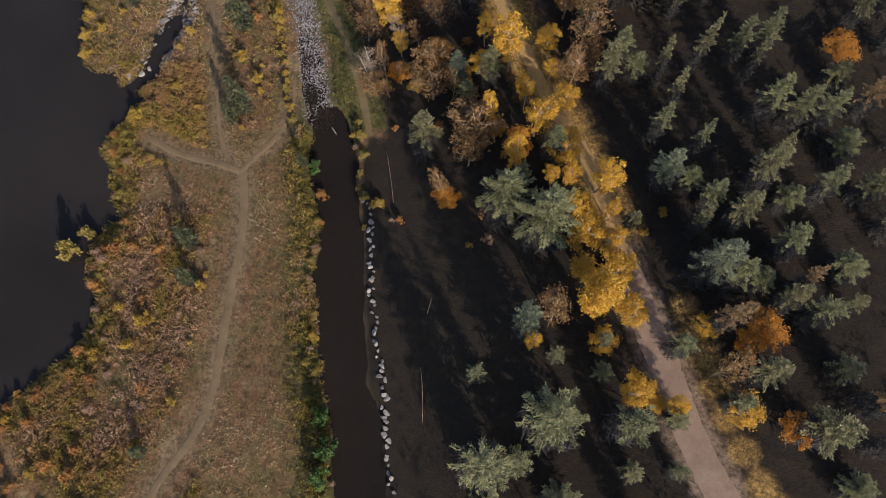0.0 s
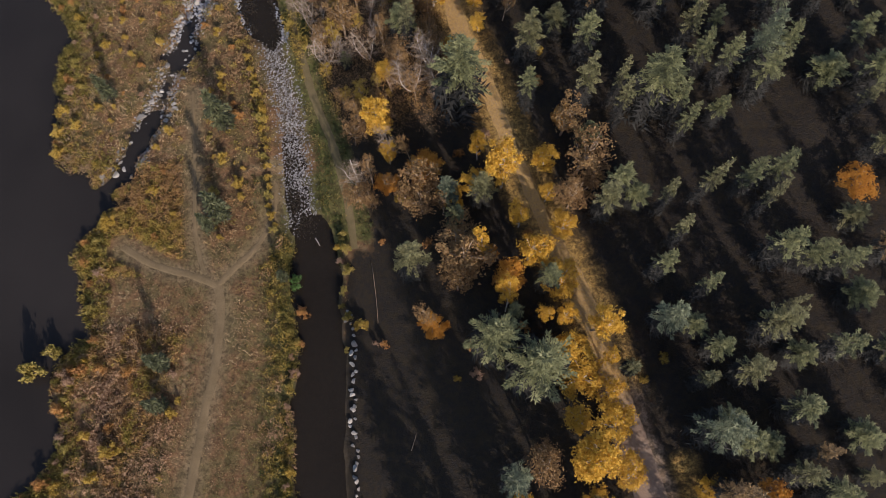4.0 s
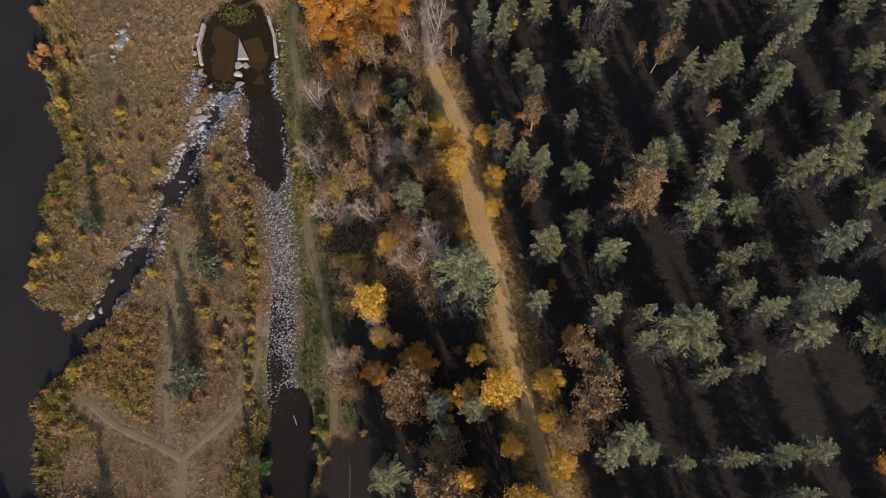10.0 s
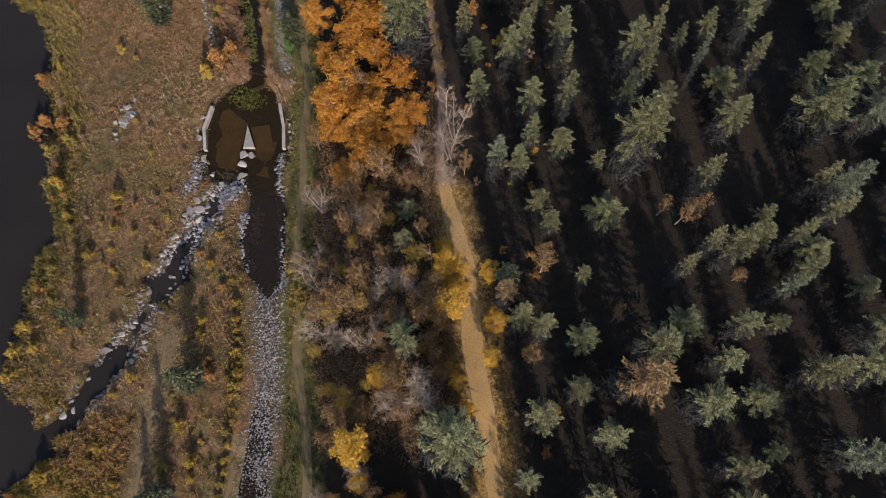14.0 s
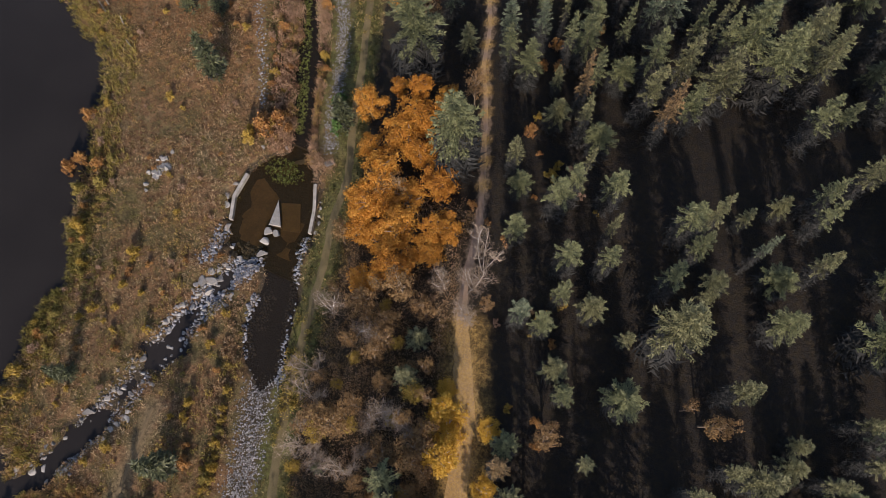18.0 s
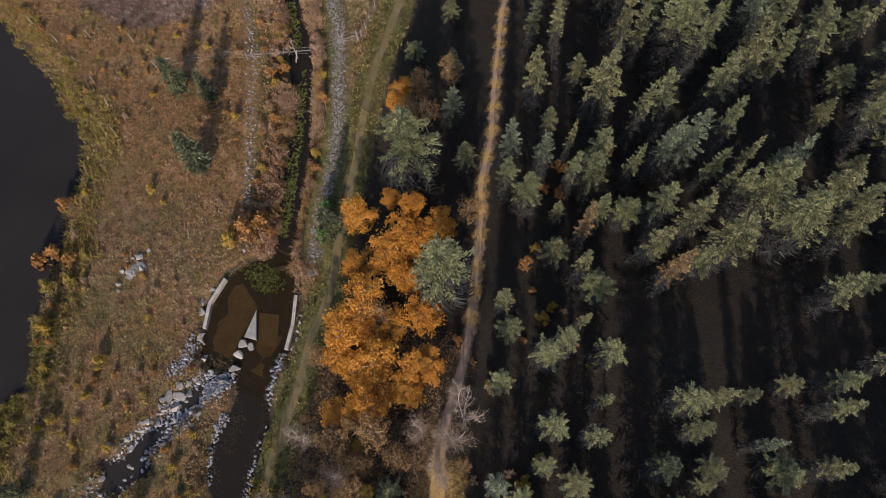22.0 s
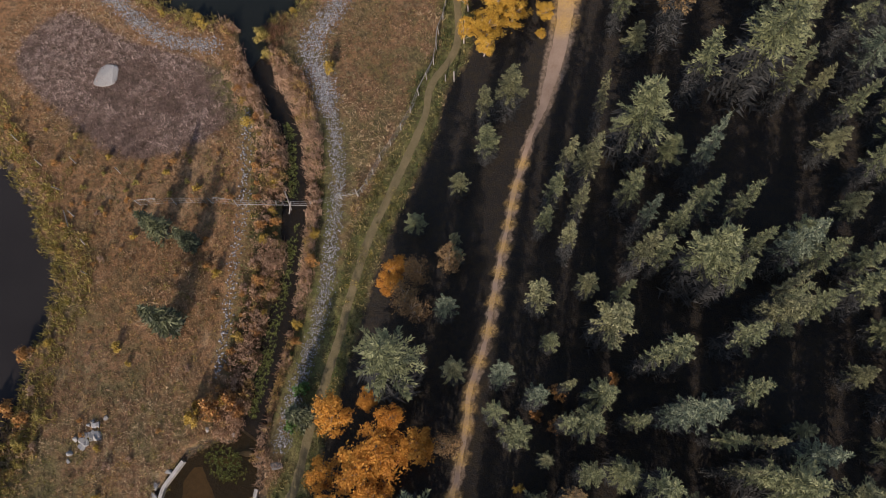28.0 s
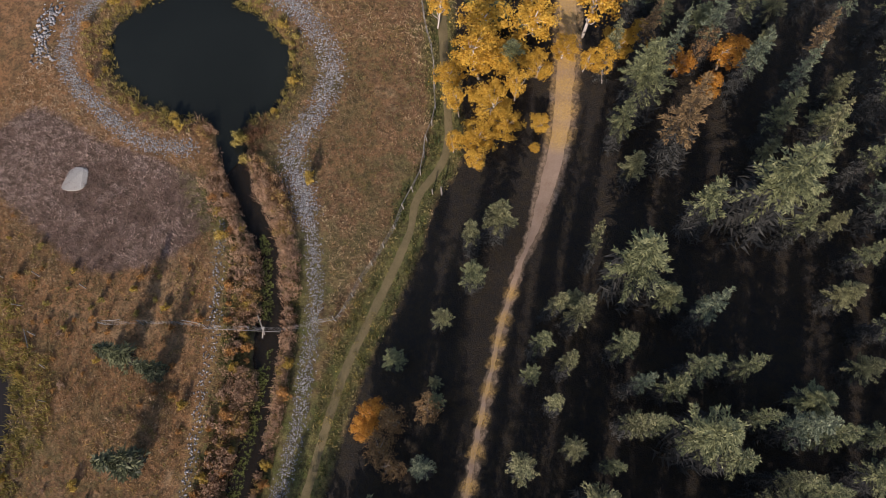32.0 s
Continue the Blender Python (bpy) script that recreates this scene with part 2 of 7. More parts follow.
REED = leafy("reeds", ((0.15, (0.16, 0.080, 0.042)), (0.5, (0.31, 0.178, 0.100)), (0.85, (0.44, 0.29, 0.185))), 0.3, tone=True)
SHRUB_OLIVE = leafy("olive_shrub_leaves", ((0.1, (0.110, 0.094, 0.022)), (0.5, (0.235, 0.182, 0.044)), (0.9, (0.35, 0.25, 0.068))), 0.3, 0.5)
SHRUB_GOLD = leafy("gold_shrub_leaves", ((0.1, (0.18, 0.115, 0.020)), (0.5, (0.32, 0.210, 0.036)), (0.9, (0.43, 0.30, 0.07))), 0.3, 0.5)
SHRUB_RUST = leafy("rust_shrub_leaves", ((0.1, (0.15, 0.068, 0.024)), (0.5, (0.32, 0.155, 0.048)), (0.9, (0.45, 0.240, 0.072))), 0.3, 0.5)
SHRUB_PINK = leafy("faded_shrub_leaves", ((0.1, (0.15, 0.086, 0.054)), (0.5, (0.27, 0.166, 0.105)), (0.9, (0.37, 0.25, 0.17))), 0.3, 0.5)
SHRUB_GREEN = leafy("green_shrub_leaves", ((0.1, (0.025, 0.055, 0.014)), (0.5, (0.060, 0.120, 0.030)), (0.9, (0.12, 0.19, 0.05))), 0.3, 0.5)
ALGAE = leafy("water_weed", ((0.1, (0.075, 0.085, 0.016)), (0.5, (0.130, 0.142, 0.028)), (0.9, (0.18, 0.19, 0.045))), 0.2, 0.7)
SCRUB = leafy("scrub_leaves", ((0.0, (0.065, 0.062, 0.016)), (0.2, (0.17, 0.135, 0.028)), (0.38, (0.29, 0.205, 0.045)), (0.52, (0.29, 0.168, 0.060)), (0.68, (0.25, 0.148, 0.074)), (0.82, (0.20, 0.145, 0.080)), (1.0, (0.34, 0.210, 0.125))), 0.3, tone=True)
STONE = rocky("boulder_stone", (0.13, 0.118, 0.105), (0.22, 0.20, 0.175), (0.33, 0.30, 0.26))
COBBLE = rocky("cobble_stone", (0.070, 0.064, 0.063), (0.155, 0.142, 0.136), (0.33, 0.305, 0.29))
RIVER = rocky("blue_grey_stone", (0.070, 0.074, 0.086), (0.155, 0.157, 0.172), (0.31, 0.305, 0.31))
# near black, so that the lower boughs read as shade
SKIRT_SHADE = leafy("shade_dark_needles", ((0.1, (0.014, 0.0135, 0.012)), (0.5, (0.020, 0.019, 0.016)), (0.9, (0.028, 0.026, 0.021))), 0.05, 0.5, 0.8)
CONCRETE = mottled("concrete", 1.5, ((0.3, (0.17, 0.15, 0.125)), (0.7, (0.36, 0.325, 0.28))), 0.85, 0.2)
WEIR_BED = mottled("weed_stained_concrete", 0.8, ((0.3, (0.080, 0.055, 0.026)), (0.7, (0.21, 0.150, 0.078))), 0.9, 0.2)
PANEL_BED = mottled("silty_concrete", 1.2, ((0.3, (0.13, 0.095, 0.050)), (0.7, (0.22, 0.165, 0.085))), 0.9, 0.2)
WOOD = mottled("weathered_wood", 3.0, ((0.3, (0.11, 0.095, 0.08)), (0.7, (0.24, 0.21, 0.18))), 0.85, 0.3, 0.2)
STEEL = mottled("galvanised_wire", 3.0, ((0.3, (0.20, 0.19, 0.18)), (0.7, (0.32, 0.31, 0.30))), 0.45, 0.1)


# ---- plan ----
SHORE = [(-60, -10), (-45.4, 2.5), (-41.7, 5.6), (-38.9, 8), (-36.5, 10.1), (-35.4, 14.2), (-36.6, 17.7), (-36.9, 20), (-35.2, 22.4), (-34.4, 24.8), (-35.8, 28.5),
         (-36.9, 31), (-35.6, 33.4), (-34.4, 36), (-36, 38.6), (-38.5, 40), (-40.4, 42.7), (-41.1, 46.8), (-41.6, 51), (-41.2, 54.9), (-42.6, 58.5), (-44.4, 61),
         (-44.4, 64), (-46, 67.5), (-48.3, 71.5), (-49.3, 75.1), (-52.1, 79), (-56.1, 80.8), (-60.5, 82.4), (-65.8, 84.3), (-72, 86.5), (-95, 91)]
STREAM = [(-37, 35.6), (-34.1, 38.6), (-32.5, 40.8), (-31.4, 44.4), (-30.3, 47.8), (-29.7, 51.2), (-28.9, 55.4), (-27.6, 59.9), (-26.5, 63.4), (-26.4, 66)]
CANAL_LOW = [(-4, -26), (-7.8, -7), (-9.3, 0.5), (-10.7, 8.2), (-11.3, 16.4), (-11.6, 23.4), (-12.5, 30.9), (-13.6, 37.3), (-15.4, 43.5), (-16.9, 49.1), (-18.5, 53.8), (-20.4, 58.7), (-21.6, 63.3), (-23, 66)]
CANAL_UP = [(-26.4, 76.7), (-28.4, 81.6), (-31.6, 88.6), (-33.8, 92.9), (-36.4, 96.6), (-39.6, 100.5), (-42.5, 103.5), (-48.5, 106.7), (-52.1, 109.3), (-55, 112)]
TRAIL = [(-31, -16), (-28.8, -7.2), (-27.1, -2.4), (-24.2, 2), (-22.8, 6.1), (-22.4, 10.9), (-21.9, 16.5), (-21.4, 21.1), (-21.5, 25.9), (-22, 28.1)]
TRAIL_E = [(-22, 28.1), (-20.4, 30), (-18.5, 32.2), (-17.2, 35.5), (-17.1, 38.9)]
TRAIL_W = [(-22, 28.1), (-24.4, 29.1), (-28.3, 30.1), (-31.8, 32)]
TRAIL_N = [(-23.3, 29.4), (-24.6, 32.9), (-25.4, 38.3), (-26.1, 44.5), (-26.8, 49.2)]
BANKPATH = [(-4, -10), (-6, 12), (-8.4, 30.9), (-10.1, 38.1), (-11.9, 43.7), (-14, 48.6), (-15.8, 54.2), (-17.4, 60.4), (-18.9, 67.5), (-20.3, 72), (-20.9, 76.2), (-22.9, 81.3), (-25, 87.4),
            (-27.3, 93.6), (-29, 99), (-30.3, 105.3), (-31.8, 111.8), (-33.4, 115.5), (-33.9, 121), (-38.4, 127.3), (-44.9, 135.5), (-49, 141.7), (-56, 152)]
ROAD = [(31, -22), (22.5, -6.2), (20.5, -2.1), (18.5, 3.1), (17.2, 8), (16, 12), (14.8, 17), (13.3, 22), (11.6, 27), (9.2, 32.2), (6.6, 39), (4.7, 44.7), (3.2, 48.7), (1.5, 52.6), (0.5, 56), (-1.1, 60.3), (-3.6, 65.7),
        (-5.1, 69.2), (-6.8, 76.9), (-9.3, 83.7), (-11.4, 88.8), (-12.7, 91.5), (-14.3, 96.6), (-16.4, 101.6), (-18.2, 106.1), (-19.7, 109.8), (-21.2, 114.5), (-21.9, 117.8), (-23.4, 122.5), (-25.3, 127.7), (-27.8, 132.6),
        (-30.7, 137.7), (-35.3, 145), (-42, 156)]
POND = [(-70, 109.9), (-72, 112.4), (-71.7, 116), (-68.9, 120.3), (-64.5, 122.7), (-60, 122.7), (-55.7, 121.3), (-53.2, 118.8), (-52.3, 115.8), (-53.6, 112.9), (-55.5, 110.7), (-59.4, 109), (-63.6, 108.3), (-67.1, 108.5)]
GRAVEL_E = [(-66, 127.5), (-60.1, 126.4), (-55.2, 125.5), (-50.3, 123.2), (-48.1, 119.9), (-47.3, 115.7), (-47.1, 113), (-44.7, 110.7), (-41.1, 108), (-38.1, 105.2), (-34.9, 101.4), (-32.2, 97), (-29.7, 92.7), (-27.6, 88.2), (-26.4, 84.8), (-25.3, 81.6), (-24, 78.7)]
GRAVEL_W = [(-76.5, 119), (-76.1, 115.3), (-75.9, 111), (-73.6, 107), (-69.4, 105.4), (-64.1, 104.6), (-59.4, 104.7), (-55.2, 106.8)]
GRAVEL_S = [(-47.2, 102.4), (-44.6, 98.7), (-41.3, 94.4), (-39.1, 90.9), (-36.6, 86.6), (-34.8, 83.8), (-33, 80.7)]
COBBLES = [(-14.2, 34.5), (-15.2, 40.1), (-16, 44.5), (-16.8, 48.5), (-18.2, 52.4), (-19, 55)]
ROCKS_E = [(-5.2, -8), (-5.9, -2.4), (-6.6, 4.5), (-7, 8.7), (-7.8, 13), (-8.2, 17.5), (-8.4, 22.2), (-9.1, 25.8)]
DRY = [(-72, 93.5), (-60.7, 91.6), (-55.1, 91.4), (-50.5, 95.2), (-47.8, 102), (-49.5, 105.1), (-56, 104.4), (-63.4, 102.3), (-72, 101)]
WEIR = [(-28.4, 65.6), (-29.5, 67.8), (-30.4, 70.2), (-30.5, 72.8), (-29.7, 74.8), (-27.9, 76.2), (-25.6, 76.8), (-23.6, 74.8), (-22.3, 72), (-21.6, 69.6), (-22, 66.4), (-25, 65.2)]
WATER = -0.40


def smooth(points, step=0.7, closed=False):
    """A soft line through the points, as an array."""
    p = np.array(points, float)
    n = len(p)
    out = []
    for i in range(n if closed else n - 1):
        a, b, c, d = (p[(i + k) % n] if closed else p[min(max(i + k, 0), n - 1)] for k in (-1, 0, 1, 2))
        m = max(2, int(np.linalg.norm(c - b) / step))
        t = np.arange(m)[:, None] / m
        out.append(0.5 * (2 * b + (c - a) * t + (2 * a - 5 * b + 4 * c - d) * t * t + (3 * b - a - 3 * c + d) * t ** 3))
    if not closed:
        out.append(p[-1:])
    return np.vstack(out)


def distance(x, y, line, closed=False):
    """The distance of each place from a line."""
    q = np.vstack([line, line[:1]]) if closed else line
    best = np.full(x.shape, 1e9)
    for (ax, ay), (bx, by) in zip(q[:-1], q[1:]):
        dx, dy = bx - ax, by - ay
        t = np.clip(((x - ax) * dx + (y - ay) * dy) / (dx * dx + dy * dy + 1e-12), 0, 1)
        best = np.minimum(best, (x - ax - t * dx) ** 2 + (y - ay - t * dy) ** 2)
    return np.sqrt(best)


def inside(x, y, ring):
    r = np.zeros(x.shape, bool)
    for (ax, ay), (bx, by) in zip(ring, np.roll(ring, -1, 0)):
        r ^= ((ay > y) != (by > y)) & (x < (bx - ax) * (y - ay) / (by - ay + 1e-12) + ax)
    return r


rng = np.random.default_rng(7)
_wave = [(rng.normal(0, 1, 2) * f, rng.uniform(0, 6.28), f) for f in (0.12, 0.2, 0.35, 0.6, 0.9, 1.4) for _ in range(4)]


def rough(x, y, low=0.0, high=9.0):
    """A smooth uneven field of about -1 to 1."""
    v = 0.0
    for (kx, ky), ph, f in _wave:
        if low <= f <= high:
            v = v + np.sin(kx * x + ky * y + ph) / (1 + f)
    return v * 0.3


SHORE_L, POND_L, WEIR_L = smooth(SHORE, 1.2), smooth(POND, 1.0, True), smooth(WEIR, 0.8, True)
LINES = {k: smooth(v, 1.2) for k, v in (("stream", STREAM), ("low", CANAL_LOW), ("up", CANAL_UP), ("trail", TRAIL), ("east", TRAIL_E), ("west", TRAIL_W), ("north", TRAIL_N),
                                        ("bank", BANKPATH), ("road", ROAD), ("ge", GRAVEL_E), ("gw", GRAVEL_W), ("gs", GRAVEL_S), ("cob", COBBLES), ("rocks", ROCKS_E))}
LAKE_RING = np.vstack([SHORE_L, [(-900, 120), (-900, -400), (-60, -400)]])
DRY_L = smooth(DRY, 2.0, True)


def dip(d, half, depth, bank=1.3):
    """How far a channel of this half width lowers the ground at d from its middle; at d = half the water begins."""
    t = np.clip((half + bank - d) / bank, 0, 1)
    s = np.clip((half - d) / (0.6 * half), 0, 1)
    return 0.42 * t * t * (3 - 2 * t) + (depth - 0.42) * s


def fields(x, y):
    """The height of the ground and what covers it, at each place."""
    f = {}
    lump = rough(x, y, 0.3)
    lake = distance(x, y, SHORE_L) * np.where(inside(x, y, LAKE_RING), 1, -1) + 0.9 * lump
    d = {k: distance(x, y, v) for k, v in LINES.items()}
    pond = distance(x, y, POND_L, True) * np.where(inside(x, y, POND_L), 1, -1) + 0.4 * lump
    weir = distance(x, y, WEIR_L, True) * np.where(inside(x, y, WEIR_L), 1, -1)
    wide = np.interp(y, [36, 39, 46, 56, 60, 66], [1.6, 1.15, 0.95, 0.72, 0.45, 0.3]) * (1 + 1.1 * rough(x * 1.3, y * 1.3, 0.3))
    low_half = np.interp(y, [-30, 29, 34, 37, 54, 57, 66], [2.0, 1.9, 1.2, 0.05, 0.05, 1.6, 1.7])
    h = 0.10 * rough(x, y, 0, 0.5) + 0.06 * lump
    down = np.zeros_like(x)
    for g in (lake, pond):
        t = np.clip((g + 2.2) / 2.2, 0, 1)
        down = np.maximum(down, 0.42 * t * t * (3 - 2 * t) + 0.9 * np.clip(g / 3, 0, 1))
    down = np.maximum(down, dip(d["stream"] + 0.7 * lump, np.maximum(wide, 0.12), 0.7, 1.6))
    down = np.maximum(down, dip(d["low"] + 0.3 * lump, low_half, 0.8, 1.5))
    down = np.maximum(down, dip(d["up"] + 0.3 * lump, 1.0, 0.8, 1.2))
    down = np.maximum(down, np.where(weir > -0.5, 0.42 + 0.3 * np.clip(weir, 0, 1), 0))
    riffle = np.interp(y, [32.5, 35.5, 54.3, 56], [2, 0.30, 0.30, 2])
    down = np.where(d["low"] < 3.2, np.minimum(down, riffle), down)
    down = np.maximum(down, 0.34 * np.clip(1.5 - d["cob"] / 1.7, 0, 1))
    f["trail"] = np.clip(1.15 - np.minimum(d["trail"] / 1.9, np.minimum(np.minimum(d["east"], d["west"]) / 1.5, d["north"] / 1.35)), 0, 1)
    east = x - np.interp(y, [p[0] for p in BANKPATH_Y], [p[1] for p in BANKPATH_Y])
    # wood reaches over the channel's east bank to paint its tree shade
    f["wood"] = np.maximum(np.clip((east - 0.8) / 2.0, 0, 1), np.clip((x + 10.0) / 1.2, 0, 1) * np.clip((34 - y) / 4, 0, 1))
    f["green"] = np.maximum(np.clip(1.5 - d["bank"] / 2.0, 0, 1), 0.9 * np.clip(1.3 - d["low"] / 7.0, 0, 1) * (y < 40)) * np.where((x > -10.2) & (y < 33), 0.1, 1.0)
    f["green"] = np.maximum(f["green"], 0.75 * np.clip(1.75 - d["up"] / 4.5, 0, 1) * np.clip((y - 78) / 4, 0, 1) * np.clip((108 - y) / 4, 0, 1))
    road_half = np.interp(y, [-20, 12, 24, 40, 60, 65, 69, 116, 123, 160], [1.9, 1.7, 1.0, 0.75, 1.25, 0.9, 0.42, 0.42, 1.1, 1.35])
    f["dirt"] = np.clip(1.4 - d["road"] / road_half / 1.15, 0, 1)
    f["brush"] = np.clip((east - 1.0) / 1.5, 0, 1) * np.clip((y - 41) / 6, 0, 1) * np.clip((79 - y) / 4, 0, 1) * np.clip((np.interp(y, ROAD_Y[0], ROAD_Y[1]) + 1.5 - x) / 1.5, 0, 1)
    f["rust"] = np.clip((y - 70) / 16, 0, 1) * np.where(y < 112, np.clip((np.interp(y, UP_Y[0], UP_Y[1]) - 1.5 - x) / 2, 0, 1), 0.55 * np.clip(-east / 5 - 0.4, 0, 1))
    f["dry"] = np.clip(0.5 + distance(x, y, DRY_L, True) * np.where(inside(x, y, DRY_L), 0.5, -0.5), 0, 1)
    f["bank"] = np.clip((down - 0.22) / 0.2, 0, 1)
    f["gravel"] = np.clip(1.6 - np.minimum(np.minimum(d["ge"], d["gw"]) / 1.2, np.minimum(d["cob"] / 1.7, d["gs"] / 0.7)), 0, 1)
    hill = np.interp(east, [-1, 1, 20, 35, 60], [0, 0.3, 7, 10, 12]) * np.interp(y, [80, 100, 118, 150], [1, 0.68, 0.52, 0.45])
    f["height"] = h - down - 0.04 * f["trail"] - 0.05 * f["dirt"] + hill
    f["lake"], f["pond"], f["d"], f["east"], f["down"] = lake, pond, d, east, down
    litter = np.zeros_like(x)
    for px, py, r in LITTER:
        litter = np.maximum(litter, np.clip(1.5 - np.hypot(x - px, y - py) / (r * 1.5), 0, 1))
    f["litter"] = litter
    return f


BANKPATH_Y = [(p[1], p[0]) for p in smooth(BANKPATH, 1.5)]
ROAD_Y = smooth(ROAD, 2.0)[:, ::-1].T
UP_Y = np.array(CANAL_UP)[:, ::-1].T

# where yellow leaves lie thick: along the track and under the birches
LITTER = [(p[0], p[1], 1.5 if p[1] < 70 else 0.45 if p[1] < 120 else 0.9) for p in smooth(ROAD, 2.0) if 17 < p[1] < 66 or 78 < p[1] < 114 or p[1] > 126]
LITTER += [(p[0] + 3.2, p[1], 0.8) for p in smooth(ROAD, 2.0) if p[1] < 14]


# ---- helpers for meshes ----
def mesh(name, verts, faces, mat, soft=False):
    me = bpy.data.meshes.new(name)
    me.from_pydata([tuple(v) for v in verts], [], [tuple(f) for f in faces])
    me.materials.append(mat)
    if soft:
        me.shade_smooth()
    me.update()
    return me


def big_mesh(name, verts, tris, mat):
    """A mesh from arrays of places and triangles."""
    me = bpy.data.meshes.new(name)
    v, t = np.asarray(verts, np.float32), np.asarray(tris, np.int32)
    me.vertices.add(len(v)), me.loops.add(t.size), me.polygons.add(len(t))
    me.vertices.foreach_set("co", v.ravel())
    me.loops.foreach_set("vertex_index", t.ravel())
    me.polygons.foreach_set("loop_start", np.arange(0, t.size, 3, dtype=np.int32))
    me.materials.append(mat)
    me.update(calc_edges=True)
    return me


def part(name, me, parent, label=""):
    ob = new(name, me)
    ob.parent = parent
    return tagged(ob, label)


def thing(name, label, category, group="", kind=""):
    return tagged(new(name), label, category, group, kind)


def tube(points, radii, sides=5):
    """A tapered tube along points."""
    verts, faces = [], []
    pts = [Vector(p) for p in points]
    for i, (p, r) in enumerate(zip(pts, radii)):
        way = (pts[min(i + 1, len(pts) - 1)] - pts[max(i - 1, 0)]).normalized()
        a = way.orthogonal().normalized()
        b = way.cross(a)
        for k in range(sides):
            w = 2 * math.pi * k / sides
            verts.append(p + r * (math.cos(w) * a + math.sin(w) * b))
    for i in range(len(pts) - 1):
        for k in range(sides):
            j = (k + 1) % sides
            faces.append((i * sides + k, i * sides + j, (i + 1) * sides + j, (i + 1) * sides + k))
    faces.append(tuple(range(sides))[::-1])
    faces.append(tuple((len(pts) - 1) * sides + k for k in range(sides)))
    return verts, faces


def join(pieces):
    verts, faces = [], []
    for v, f in pieces:
        n = len(verts)
        verts += list(v)
        faces += [tuple(i + n for i in q) for q in f]
    return verts, faces


def box(x0, x1, y0, y1, z0, z1):
    v = [(x, y, z) for z in (z0, z1) for y in (y0, y1) for x in (x0, x1)]
    return v, [(0, 2, 3, 1), (4, 5, 7, 6), (0, 1, 5, 4), (2, 6, 7, 3), (0, 4, 6, 2), (1, 3, 7, 5)]


def height_at(xs, ys):
    """The ground's height, read from its grid."""
    xs, ys = np.asarray(xs, float), np.asarray(ys, float)
    i, j = np.clip(np.searchsorted(gx, xs) - 1, 0, nx - 2), np.clip(np.searchsorted(gy, ys) - 1, 0, ny - 2)
    u, v = np.clip((xs - gx[i]) / (gx[i + 1] - gx[i]), 0, 1), np.clip((ys - gy[j]) / (gy[j + 1] - gy[j]), 0, 1)
    return (GRID[j, i] * (1 - u) + GRID[j, i + 1] * u) * (1 - v) + (GRID[j + 1, i] * (1 - u) + GRID[j + 1, i + 1] * u) * v


# ---- the ground ----
gx = np.concatenate([[-2500, -900, -400, -200, -130], np.arange(-96, 62, 0.55), [75, 110, 200, 500, 2500]])
gy = np.concatenate([[-2500, -800, -300, -120, -60], np.arange(-34, 164, 0.55), [180, 220, 350, 900, 2500]])
X, Y = (a.ravel() for a in np.meshgrid(gx, gy))
F = fields(X, Y)
nx, ny = len(gx), len(gy)
GRID = F["height"].reshape(ny, nx)
ii = (np.arange(ny - 1)[:, None] * nx + np.arange(nx - 1)).ravel()
tris = np.concatenate([np.stack([ii, ii + 1, ii + nx + 1], 1), np.stack([ii, ii + nx + 1, ii + nx], 1)])
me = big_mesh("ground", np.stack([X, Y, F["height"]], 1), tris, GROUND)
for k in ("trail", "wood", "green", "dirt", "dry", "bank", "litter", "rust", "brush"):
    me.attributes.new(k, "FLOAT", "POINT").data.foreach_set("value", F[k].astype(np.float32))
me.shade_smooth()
tagged(new("ground", me), "rolling autumn meadow and leaf-strewn forest floor, dark with painted shade", "ground", kind="structure")


def sheet(name, ring, z, mat, label, category):
    ob = new(name, mesh(name, [(x, y, z) for x, y in ring], [tuple(range(len(ring)))], mat))
    return tagged(ob, label, category, kind="structure")


sheet("lake_water", [(-1500, -800), (-24.8, -800), (-24.8, 64.6), (-41, 64.6), (-41, 93), (-1500, 93)], WATER, LAKE_M, "dark still lake water with a shrubby shore", "water")
sheet("canal_water", [(-24.7, -120), (5, -120), (5, -10), (-4, 20), (-10, 50), (-20.6, 64.8), (-24.7, 64.8)], WATER + 0.004, STREAM_M, "dark brown water of the lower channel", "water")
sheet("weir_water", [(-31.5, 64.9), (-20.8, 64.9), (-20.8, 77.6), (-31.5, 77.6)], WATER + 0.008, WEIR_M, "clear brown water in the weir basin", "water")
sheet("upper_canal_water", [(-50.5, 77.8), (-24, 77.8), (-24, 108.5), (-50.5, 108.5)], WATER + 0.012, STREAM_M, "dark water of the narrow upper channel", "water")
sheet("pond_water", [(-75, 104), (-50.6, 104), (-50.6, 125.5), (-75, 125.5)], WATER + 0.016, POND_M, "dark blue-green pond water", "water")


